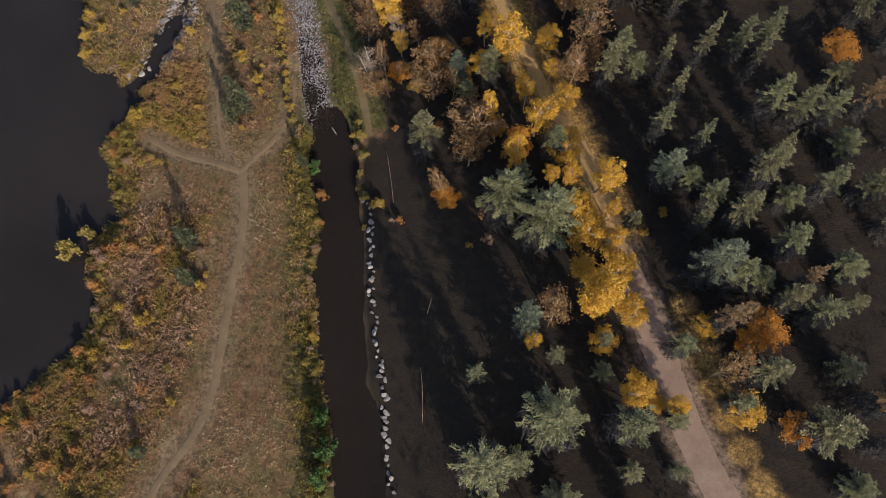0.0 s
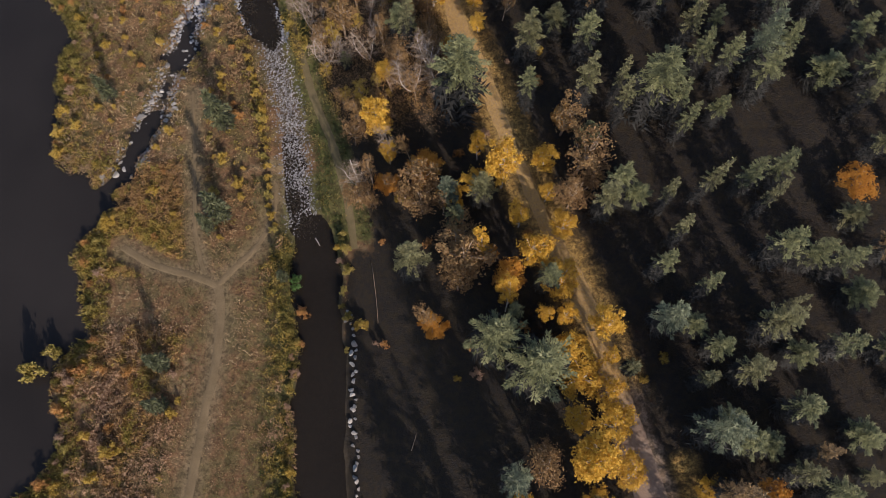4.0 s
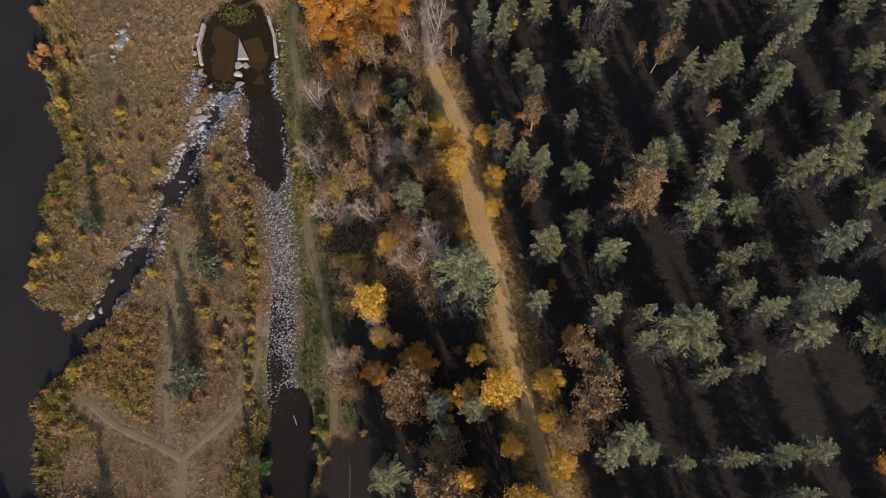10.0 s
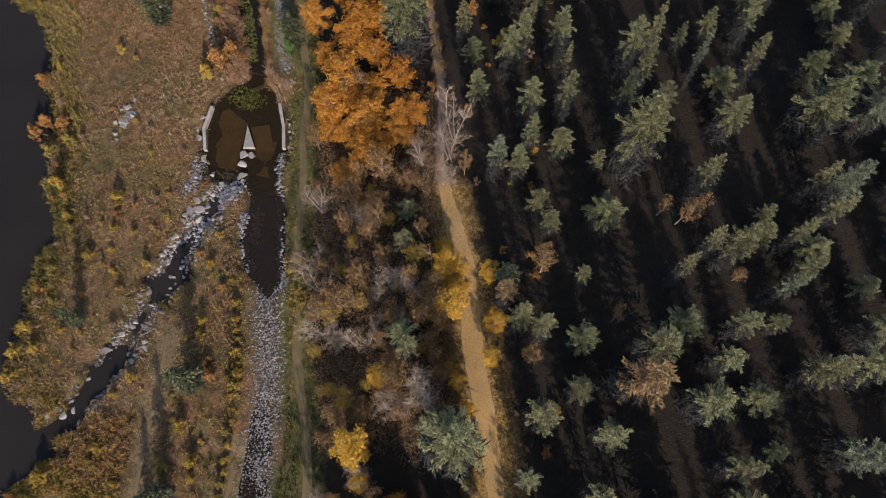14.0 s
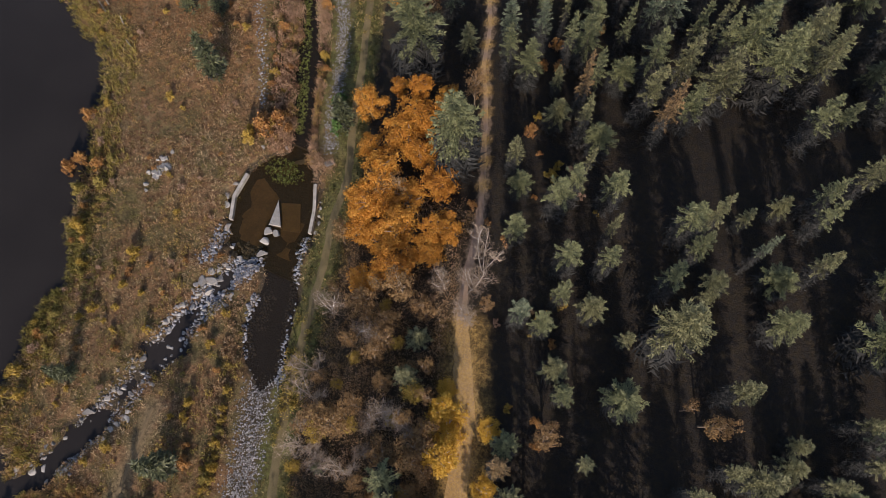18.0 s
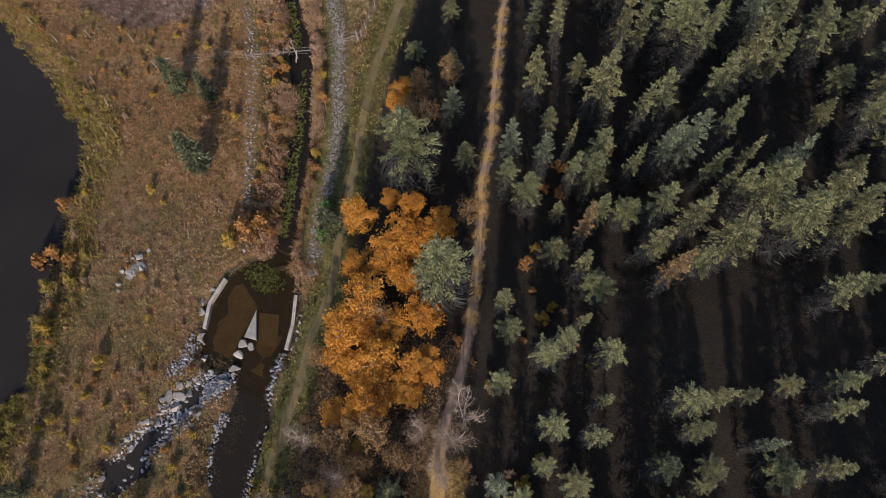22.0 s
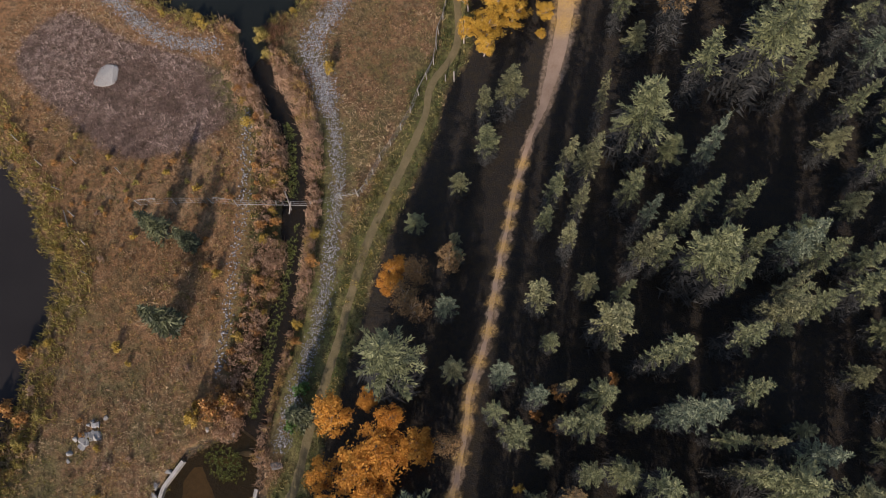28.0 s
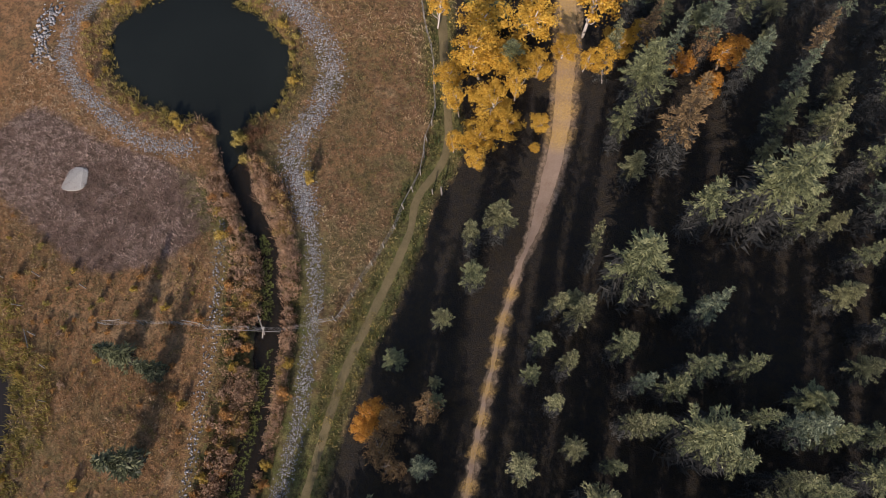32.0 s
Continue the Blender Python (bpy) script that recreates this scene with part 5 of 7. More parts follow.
spruce_stand([(6, 10.9, 9.9, 1.18), (25.7, 11.4, 10.2, 1.53), (31.3, 11.5, 9.3, 0.9), (27.3, 13.2, 10.6, 0.67), (22.4, 13.7, 9.9, 1.19), (24.4, 13.7, 10.2, 0.98), (31, 14.4, 10.3, 1.2), (20.4, 14.7, 9.6, 1.41), (21.4, 15.8, 9.8, 0.71), (26.5, 16.2, 10.6, 1.17), (34.7, 17.7, 9.2, 1.1), (20, 18.3, 9.8, 1.03), (23.2, 18.9, 10.3, 1.01), (7.7, 19.5, 11.9, 2.34), (15.2, 19.6, 9.2, 0.85), (27.2, 20.4, 11, 0.98), (29.5, 20.7, 11.4, 0.97), (33.4, 20.7, 9, 1), (21.4, 20.9, 10.2, 1.23), (4.4, 21.8, 11.9, 1.97), (25.2, 22.2, 10.9, 1.21), (20.1, 22.8, 10.2, 0.84), (17.9, 23.2, 9.9, 1.27), (26, 23.9, 11.2, 0.5)])
spruce_stand([(6.2, 24.2, 10.2, 0.9), (32.3, 24.8, 10.5, 1.2), (36.5, 25.3, 9.1, 1), (20.5, 25.4, 10.5, 0.53), (9, 27, 9.1, 1.03), (30.4, 27.1, 11.2, 1.01), (17.6, 27.4, 10.3, 0.81), (28.7, 27.8, 11.4, 1.42), (26.2, 28.3, 11.6, 1.22), (34.3, 28.4, 10, 1.6), (-2.8, 29.2, 11.1, 1.44), (19.2, 30, 10.9, 0.97), (32.7, 31.4, 10, 1.6), (25.3, 31.9, 11.7, 0.83), (18.3, 32.9, 11, 0.9), (13.6, 32.9, 10.3, 0.97), (1.1, 33.4, 9.5, 1.19), (21.2, 33.8, 11.6, 0.55), (16.4, 34, 10.9, 1.03), (24.7, 34.3, 11.7, 1.08), (14.8, 34.4, 10.7, 1.15), (37.6, 34.7, 9, 1.1), (27.1, 34.9, 11.4, 1.26), (0.6, 35.2, 9.5, 1.23)])
spruce_stand([(3.4, 35.4, 8.5, 1.1), (34.9, 36.8, 9, 0.8), (38.5, 38.2, 8.4, 1.4), (20.1, 39.5, 11.9, 0.85), (12.5, 39.5, 10.7, 1), (33.9, 40.7, 10.4, 1), (23.1, 40.8, 11.7, 0.66), (19.6, 41, 11.9, 0.67), (15, 41.1, 11.2, 1.09), (17.7, 42.3, 11.6, 2.04), (26.4, 42.9, 11.3, 1.14), (14.9, 43.3, 11.3, 0.9), (35.7, 43.3, 9.2, 1.6), (12.3, 43.5, 10.9, 0.92), (7.5, 43.8, 10.3, 0.84), (39.2, 43.9, 8.3, 0.8), (32.4, 44.2, 10.4, 1.5), (23.5, 44.3, 11.4, 0.86), (1.4, 44.9, 12.6, 2.55), (26.5, 45.5, 11.2, 1.35), (22, 45.7, 11.5, 1.16), (28.7, 46.3, 11, 1.35), (34.6, 46.7, 8.6, 1), (20.7, 47.5, 11.6, 0.78)])
spruce_stand([(12.5, 48.2, 11.1, 1.14), (7.4, 48.4, 10.4, 1.18), (39.1, 48.6, 8.1, 1.3), (23.9, 49.4, 11.2, 0.43), (31.8, 50.2, 10.4, 1), (28.4, 50.4, 10.9, 1.19), (10.1, 51, 11, 1.59), (-10.2, 51.2, 8.4, 0.78), (-3.9, 51.4, 13.5, 1.44), (18.7, 51.6, 11.8, 1.51), (35.8, 51.6, 9, 0.9), (13.2, 52.2, 11.6, 1.64), (-4.4, 52.7, 9.2, 1.4), (22.5, 53, 11.3, 1.13), (36.7, 54.4, 9.8, 1.1), (14.6, 54.5, 11.9, 1.45), (9.6, 54.9, 11.2, 1.11), (6.3, 55, 10.7, 0.77), (19.1, 55, 11.5, 0.89), (25.6, 55.1, 11, 1.14), (32.2, 55.1, 8.4, 1.5), (4.6, 55.3, 10.4, 0.84), (28.9, 56.3, 10.7, 1.43), (3.1, 56.9, 10.4, 1.02)])
spruce_stand([(16.5, 57.2, 11.9, 1.36), (20.2, 57.5, 11.3, 0.91), (38.2, 57.5, 8, 1.5), (34.7, 58.2, 9.3, 1.1), (23.1, 58.7, 11.1, 0.55), (3, 58.8, 10.8, 0.91), (29.6, 59.3, 9.7, 1.3), (8.9, 60, 11.4, 0.78), (-6.3, 60.5, 8.1, 0.92), (22.3, 60.6, 11.1, 0.74), (15.4, 60.8, 11.9, 0.84), (32.1, 62.5, 8.7, 1), (29.1, 62.8, 10.4, 1.4), (24.4, 63, 10.9, 0.93), (17.4, 63.2, 11.5, 0.94), (18.9, 63.3, 11.3, 1.13), (5.5, 64, 11.4, 0.71), (-6.9, 64, 9.1, 1.49), (25.2, 65, 10.8, 1.13), (23.3, 65.1, 11, 0.95), (9.5, 65.4, 12.1, 1.47), (21.4, 65.4, 11.1, 1.33), (4.1, 65.5, 11.4, 1.44), (34.9, 65.7, 9.1, 1.2)])
spruce_stand([(31.8, 66.4, 7.8, 1.2), (21.4, 67.1, 11.1, 0.96), (25.5, 67.6, 10.7, 1.15), (2.1, 68.2, 11.3, 1.16), (0, 68.3, 11.1, 1.17), (16, 68.4, 11.5, 1.46), (8, 69.7, 12.3, 0.81), (26.1, 69.7, 10.6, 1.16), (24.4, 69.8, 10.8, 0.97), (10.8, 70.2, 12.4, 1.79), (2.4, 70.8, 11.5, 0.88), (5.1, 71, 11.9, 1.56), (31.3, 71.6, 8.8, 1.4), (34.7, 71.9, 8.8, 1.4), (11.7, 72.7, 12.1, 1.21), (1.7, 73.8, 11.5, 1.06), (9.5, 74.3, 12.5, 0.89), (4.5, 74.4, 11.9, 0.74), (17.8, 74.7, 11.2, 1.62), (31.6, 74.7, 8.8, 1.4), (12.4, 74.8, 11.9, 0.81), (-3, 75, 11.2, 1.21), (24.1, 75.8, 10.7, 1.82), (12.6, 76.1, 11.8, 1.39)])
spruce_stand([(3.9, 76.8, 11.9, 0.65), (28.3, 77, 10.1, 1.4), (10.5, 77.9, 12.1, 0.98), (16.7, 78, 11.2, 1.22), (-0.7, 78.4, 11.3, 1.18), (14.4, 78.7, 11.4, 0.53), (-4.3, 79.2, 11.2, 0.92), (18.8, 79.3, 11, 1.22), (9.2, 79.4, 12.2, 1.17), (27, 79.6, 8.7, 1.5), (0, 79.7, 11.5, 0.88), (30.2, 80, 9, 0.9), (2.9, 80.1, 11.9, 1.05), (10.6, 80.3, 11.9, 0.54), (-5.5, 80.5, 11.2, 1.24), (-10.6, 80.5, 14.4, 2.3), (33.5, 80.5, 9.4, 1.4), (24.3, 81.2, 10.6, 1), (0.2, 81.7, 11.8, 0.49), (13.1, 82, 11.7, 0.72), (18.1, 83.5, 11.5, 0.72), (15.4, 84.1, 11.8, 1.09), (26, 84.7, 10.3, 1.4), (30.7, 85, 10.5, 1.4)])
spruce_stand([(0.5, 85.1, 12.5, 1.19), (-1.4, 85.4, 12.3, 1.01), (17.6, 85.4, 11.8, 0.73), (-4.1, 86.5, 12, 1.66), (4.5, 87.6, 13.7, 1.34), (25.1, 87.7, 10.6, 0.9), (20.5, 88.3, 11.9, 0.8), (28.2, 88.3, 11.2, 1), (-2.5, 88.4, 12.7, 1.03), (-18.6, 89.1, 16, 2.33), (2.4, 89.3, 13.8, 1.67), (-5.1, 89.8, 12.5, 0.74), (6.3, 89.8, 13.5, 1.35), (-8, 89.9, 12.3, 1.52), (-2.3, 90.4, 13.2, 1.07), (-10, 90.5, 12.3, 0.77), (26.2, 90.9, 9.9, 1), (22.4, 91.2, 10, 1), (-14.6, 91.7, 14.1, 1.41), (16, 91.8, 12.9, 1.14), (7.8, 91.9, 13.5, 1.55), (-0.2, 92, 13.9, 1.12), (4.4, 92.1, 14.1, 0.98), (2, 92.4, 14.4, 1.11)])
spruce_stand([(-5.4, 92.7, 13.1, 0.56), (-8.2, 93, 12.7, 1.13), (-11.1, 93.1, 12.5, 0.79), (-3.9, 93.7, 13.5, 1.69), (25.9, 94, 11.5, 1.5), (29, 94.1, 9.9, 1.3), (18, 94.2, 10.8, 0.9), (-6.8, 95, 13.2, 0.57), (-1.5, 95.4, 14.3, 0.72), (11.4, 95.5, 13.7, 1.76), (-18.2, 95.6, 9.5, 0.84), (5.3, 95.8, 14.3, 0.69), (-4.3, 95.9, 13.8, 1.49), (6.7, 96.4, 14.1, 0.77), (14.7, 96.5, 13.7, 1.17), (8.4, 96.7, 14.1, 1.79), (-0.1, 96.9, 14.9, 0.98), (20.9, 97.4, 11.3, 1.6), (-9.3, 97.7, 13.3, 0.59), (26.7, 97.8, 12.4, 1.1), (4.2, 97.9, 14.7, 0.87), (1.5, 98, 15.1, 1.23), (12.7, 98.6, 14.1, 1.59), (23.6, 98.7, 13.2, 0.9)])
spruce_stand([(6, 98.8, 14.5, 0.78), (-2.8, 99.6, 15, 0.65), (9.1, 99.8, 14.5, 1.21), (-11.8, 100.1, 13.5, 0.98), (-20.2, 100.4, 8.9, 0.62), (-6.3, 100.6, 14.5, 1.54), (19.9, 100.6, 11.8, 1.4), (16, 100.7, 12.4, 1.3), (-1.1, 101.1, 15.7, 1.09), (3.8, 101.1, 15, 0.89), (-25.4, 101.4, 8.1, 0.88), (23.3, 101.6, 13.7, 1.3), (-21.2, 101.7, 9.1, 0.71), (9.2, 102, 14.7, 0.87), (-9.3, 103.5, 14.3, 1.29), (-7.1, 103.6, 14.8, 0.68), (19.3, 103.8, 14.1, 1), (14.9, 103.8, 13.1, 1.4), (2, 104.8, 15.5, 1.1), (-12.3, 105.2, 14.2, 1.15), (-15.2, 106.2, 13.9, 0.85), (-24, 106.4, 10.6, 1.29), (20.8, 106.4, 12.9, 1), (-7.1, 106.9, 15.4, 0.82)])
spruce_stand([(14.1, 107.4, 14.5, 1.2), (3.2, 107.5, 15.5, 1.29), (-13.3, 107.9, 14.4, 1.12), (-5.6, 107.9, 16, 0.98), (11.1, 107.9, 13.7, 1.2), (-15.9, 108.3, 14.1, 0.74), (-2.8, 108.5, 16.3, 1.91), (-0.8, 108.5, 16, 1.13), (17.1, 108.5, 13.8, 1.4), (2.5, 109.1, 15.7, 0.93), (-8.5, 109.4, 15.6, 0.88), (3.8, 109.8, 15.6, 0.93), (5.3, 110.1, 15.5, 1.49), (-23.7, 110.9, 11.4, 1.45), (-5.9, 110.9, 16.4, 1.18), (14.5, 111.5, 14.2, 1.3), (-14.8, 111.6, 14.7, 0.86), (-16.9, 111.6, 14.4, 1.14), (-10.5, 111.8, 15.5, 1.32), (11.4, 112.2, 13.1, 1), (-0.3, 112.4, 16.2, 0.96), (-5.7, 112.5, 16.7, 1.07), (2, 113, 15.9, 1.14), (8.2, 113, 13.6, 1.3)])
spruce_stand([(18.2, 113, 15.1, 0.8), (-15.5, 113.3, 14.7, 1.31), (-25.5, 113.4, 10.9, 1.42), (4.2, 114, 15.9, 1.53), (13.8, 114.4, 14, 1.5), (-2.6, 115, 16.5, 1.04), (10.4, 115.3, 14.9, 1), (-24.7, 115.8, 11.3, 1.3), (3.2, 116, 16.1, 1.35), (7.4, 116.2, 14.1, 1.3), (-6.9, 116.7, 16.9, 1.02), (-16.3, 117.2, 14.9, 0.96), (-12.6, 117.2, 15.6, 2.11), (17.5, 117.3, 15.5, 1.1), (-9.4, 117.5, 16.5, 1.06), (10.7, 118.2, 14.6, 1), (-6.9, 118.7, 17.2, 0.77), (14.9, 119.9, 14.4, 1), (5.2, 120.7, 15.4, 1.5), (8.8, 121.5, 14, 0.9), (12.4, 121.5, 13.5, 1), (15.5, 122.8, 14.6, 1.3), (4.5, 123.9, 14.4, 1), (11.6, 124.8, 14, 1.4)])
spruce_stand([(-10.8, 124.9, 16.8, 1.47), (1.3, 125.1, 16.1, 1.6), (6.6, 125.9, 14.4, 1.3), (-17.6, 126.4, 15.2, 1.59), (-4.2, 127.6, 16.6, 1.25), (9.4, 127.6, 14.6, 1.5), (-7.4, 127.9, 16.9, 2.72), (0.9, 128.6, 15.6, 1.1), (-20.6, 128.8, 14.7, 1.45), (5.9, 129.1, 13.8, 1.5), (-15.9, 129.2, 15.9, 1.57), (-1.9, 129.8, 15.8, 1), (-37.5, 130.6, 10.3, 1.1), (3.7, 131.1, 13.8, 1), (8.1, 131.2, 15.2, 0.9), (-6, 131.6, 16.6, 1.1), (-33.6, 131.9, 10.8, 1.1), (-20.7, 132.3, 15.1, 1.87), (-9, 132.9, 16.7, 1.13), (0.6, 133, 14.6, 1.5), (3.8, 134, 14.6, 1.3), (-25.2, 134.5, 13.3, 1.4), (-34.6, 134.8, 9.4, 0.9), (-37.7, 134.9, 9.7, 1.5)])
spruce_stand([(-2.4, 135.2, 15.6, 1), (-6.3, 135.3, 15.7, 1.3), (-9.8, 135.5, 16.7, 1.53), (-40.5, 135.9, 10.4, 1.6), (-20.5, 136.4, 14.5, 0.8), (-23.3, 137.1, 14.4, 1), (1.7, 137.4, 14.8, 0.9), (-35.3, 137.9, 10, 1.5), (-10.5, 138, 16.7, 1.16), (-14.4, 138.2, 15.1, 1.5), (-6.2, 138.3, 16.4, 1.4), (-0.7, 139.8, 15.6, 1.5), (-18.4, 139.8, 15.3, 1.5), (-26.3, 140.2, 13.3, 1.6), (-23.4, 140.6, 14.7, 1.2), (-6.9, 141.7, 15.4, 1.3), (-20.3, 142.3, 14.6, 1.1), (-3.4, 142.3, 16.3, 1.3), (-14.3, 142.4, 15.4, 1.3), (-10.2, 142.7, 15.1, 1), (-25, 143.3, 15.3, 1.3), (-17.6, 143.3, 16.1, 1.4), (-5.3, 145.4, 15.8, 1), (-21.8, 145.4, 14.9, 0.9)])
spruce_stand([(-10.4, 146.9, 15.8, 1.2), (-15.2, 147, 15, 1.6), (-13.3, 149.5, 15.7, 1.2), (-6.9, 149.5, 15.8, 1.2), (-10.6, 152.5, 14.7, 1.1), (-5.4, 152.7, 15.1, 1.5)])
# unseen rows round about, added to cast shade and carry the stand on
thicket([(50, -46, 9, 1), (42, -46, 8, 1.5), (0, -46, 8, 1.2), (97, -46, 7, 1.5), (12, -46, 4, 0.9), (70, -46, 7, 1.5), (5, -46, 6, 1.1), (56, -46, 8, 1.5), (22, -46, 4, 0.9), (19, -45, 3, 1.5), (62, -45, 10, 1.6), (46, -45, 9, 1.2), (81, -45, 9, 1.4), (90, -45, 8, 1.5), (94, -45, 7, 1.4), (39, -45, 8, 1.2), (59, -44, 9, 1.4), (86, -44, 9, 1), (27, -44, 3, 1.3), (16, -44, 4, 0.9), (36, -44, 6, 0.9), (65, -44, 8, 1.2), (101, -43, 7, 1.3), (75, -43, 8, 1.4)])
thicket([(92, -43, 9, 1.5), (20, -43, 2, 0.9), (68, -43, 8, 1.3), (2, -43, 8, 1), (44, -43, 9, 0.9), (9, -43, 6, 1.6), (72, -43, 8, 1.3), (56, -42, 8, 1.3), (24, -42, 2, 0.9), (6, -42, 5, 1.3), (38, -42, 8, 1.1), (50, -42, 9, 1.5), (84, -42, 9, 1.2), (0, -42, 9, 1.6), (96, -42, 7, 1.1), (17, -41, 4, 1.3), (65, -41, 9, 1), (80, -41, 8, 1.2), (35, -41, 5, 1.5), (12, -40, 5, 1.2), (72, -40, 8, 0.9), (89, -40, 8, 0.9), (61, -40, 8, 1.3), (21, -40, 3, 1.2)])
thicket([(27, -40, 2, 1.1), (76, -40, 9, 1.3), (69, -40, 9, 1), (52, -40, 9, 1.1), (100, -40, 8, 1.6), (45, -40, 8, 1.2), (5, -39, 8, 0.8), (7, -39, 6, 1.3), (85, -39, 8, 1.5), (48, -39, 8, 1.2), (38, -38, 8, 1.2), (91, -38, 9, 1.4), (66, -38, 9, 1.3), (56, -38, 7, 1.2), (35, -38, 5, 1), (96, -38, 8, 1.4), (15, -38, 3, 0.9), (53, -37, 8, 1.5), (43, -37, 9, 1.6), (78, -37, 9, 1.4), (12, -37, 5, 1.2), (0, -37, 7, 0.9), (26, -37, 4, 1), (101, -36, 8, 1)])
thicket([(10, -36, 5, 1.5), (18, -36, 3, 0.9), (86, -36, 9, 1), (59, -36, 8, 1.2), (82, -36, 9, 0.8), (24, -36, 4, 0.9), (64, -36, 7, 1.2), (46, -36, 10, 1.4), (89, -36, 9, 1.5), (38, -35, 7, 0.8), (4, -35, 6, 0.8), (67, -35, 8, 1.6), (98, -35, 8, 0.9), (70, -35, 10, 1.2), (52, -34, 10, 0.9), (82, -34, 8, 1), (1, -34, 7, 1.2), (12, -34, 5, 1.5), (74, -34, 8, 1.4), (56, -34, 8, 1), (21, -33, 3, 1.3), (27, -33, 4, 0.8), (94, -33, 8, 0.8), (77, -33, 8, 1)])
thicket([(24, -33, 4, 0.9), (90, -33, 9, 1.2), (6, -33, 7, 1.1), (68, -32, 7, 1), (36, -32, 5, 1.2), (59, -32, 9, 1), (100, -32, 8, 1.6), (46, -32, 8, 0.9), (54, -32, 8, 0.8), (49, -32, 10, 1.4), (62, -32, 8, 1.4), (9, -32, 5, 0.8), (39, -32, 7, 1.2), (15, -31, 4, 1.5), (73, -31, 8, 1.4), (96, -31, 9, 0.9), (0, -31, 7, 1.5), (86, -31, 9, 1.2), (42, -31, 8, 1), (82, -31, 8, 0.9), (21, -30, 2, 1), (65, -30, 8, 1.2), (51, -30, 8, 1.6), (6, -30, 6, 0.9)])
thicket([(12, -30, 3, 1.1), (76, -29, 8, 1), (24, -29, 2, 1.3), (94, -29, 8, 1.3), (91, -28, 8, 1.3), (84, -28, 7, 1.6), (81, -28, 8, 1), (39, -28, 8, 0.9), (36, -28, 6, 1), (62, -28, 9, 1.5), (42, -28, 7, 1.3), (8, -28, 5, 1), (98, -28, 8, 1.5), (72, -28, 8, 0.9), (4, -28, 7, 1.4), (0, -28, 10, 1.4), (54, -28, 8, 1.2), (48, -27, 8, 0.8), (68, -27, 8, 1.3), (57, -27, 7, 1.4), (18, -27, 2, 1.3), (101, -27, 8, 1.3), (14, -27, 3, 1.3), (27, -27, 4, 0.9)])
thicket([(88, -26, 9, 1.3), (76, -26, 9, 0.9), (23, -25, 2, 0.8), (79, -25, 8, 0.8), (73, -25, 10, 1.2), (0, -25, 9, 1.4), (55, -25, 10, 0.9), (3, -24, 7, 1), (61, -24, 7, 0.9), (50, -24, 8, 1.5), (64, -24, 8, 1.6), (8, -24, 5, 1), (96, -24, 7, 1.5), (27, -24, 4, 1.3), (38, -24, 7, 1.4), (45, -24, 10, 1), (11, -24, 4, 1.2), (20, -24, 2, 1.1), (70, -23, 8, 1.1), (99, -23, 8, 1.3), (93, -23, 8, 0.9), (82, -23, 8, 0.9), (90, -23, 9, 0.9), (16, -22, 3, 1.6)])
thicket([(85, -22, 8, 0.9), (55, -22, 9, 1.5), (75, -22, 9, 1.1), (46, -21, 9, 1.4), (20, -21, 4, 1.6), (7, -21, 5, 1.3), (88, -21, 8, 1), (59, -21, 7, 1.5), (37, -21, 6, 1.1), (49, -21, 10, 1), (35, -20, 7, 1.2), (4, -20, 8, 1.4), (70, -20, 9, 1.2), (81, -20, 9, 0.8), (14, -20, 3, 1.2), (96, -20, 8, 1.3), (40, -20, 7, 1.5), (66, -20, 8, 1.5), (17, -20, 3, 0.9), (0, -19, 8, 1.3), (62, -19, 8, 1.1), (11, -19, 4, 1.1), (50, -18, 9, 1.1), (91, -18, 8, 1)])
thicket([(25, -18, 5, 0.8), (73, -18, 9, 1.1), (8, -18, 5, 1.1), (99, -18, 9, 1.1), (84, -18, 9, 0.9), (47, -18, 9, 1.3), (57, -18, 8, 1.2), (77, -18, 8, 0.9), (65, -17, 8, 1.5), (41, -17, 8, 0.9), (60, -17, 7, 1.2), (35, -16, 6, 0.9), (3, -16, 7, 1.5), (16, -16, 2, 1.5), (45, -16, 10, 1.4), (0, -16, 10, 1.4), (82, -16, 7, 1), (88, -16, 9, 1.3), (97, -16, 8, 1.2), (20, -15, 5, 0.8), (39, -15, 8, 1), (55, -15, 7, 1), (67, -15, 9, 1), (78, -15, 7, 1.1)])
thicket([(49, -15, 9, 1.3), (74, -14, 8, 1.2), (42, -14, 9, 0.9), (93, -14, 8, 1.2), (10, -14, 5, 1.4), (88, -13, 9, 1.1), (81, -13, 9, 1.2), (70, -13, 8, 1.6), (23, -13, 5, 1.1), (15, -13, 3, 1.4), (52, -13, 9, 1.3), (34, -12, 7, 1.2), (60, -12, 7, 1.5), (46, -12, 8, 1.5), (65, -12, 8, 1.1), (44, -11, 10, 1.4), (75, -11, 9, 1), (84, -11, 8, 1.5), (1, -11, 9, 1.1), (29, -11, 8, 0.9), (94, -11, 9, 0.9), (4, -11, 8, 1.4), (66, -10, 7, 0.8), (78, -10, 9, 1)])
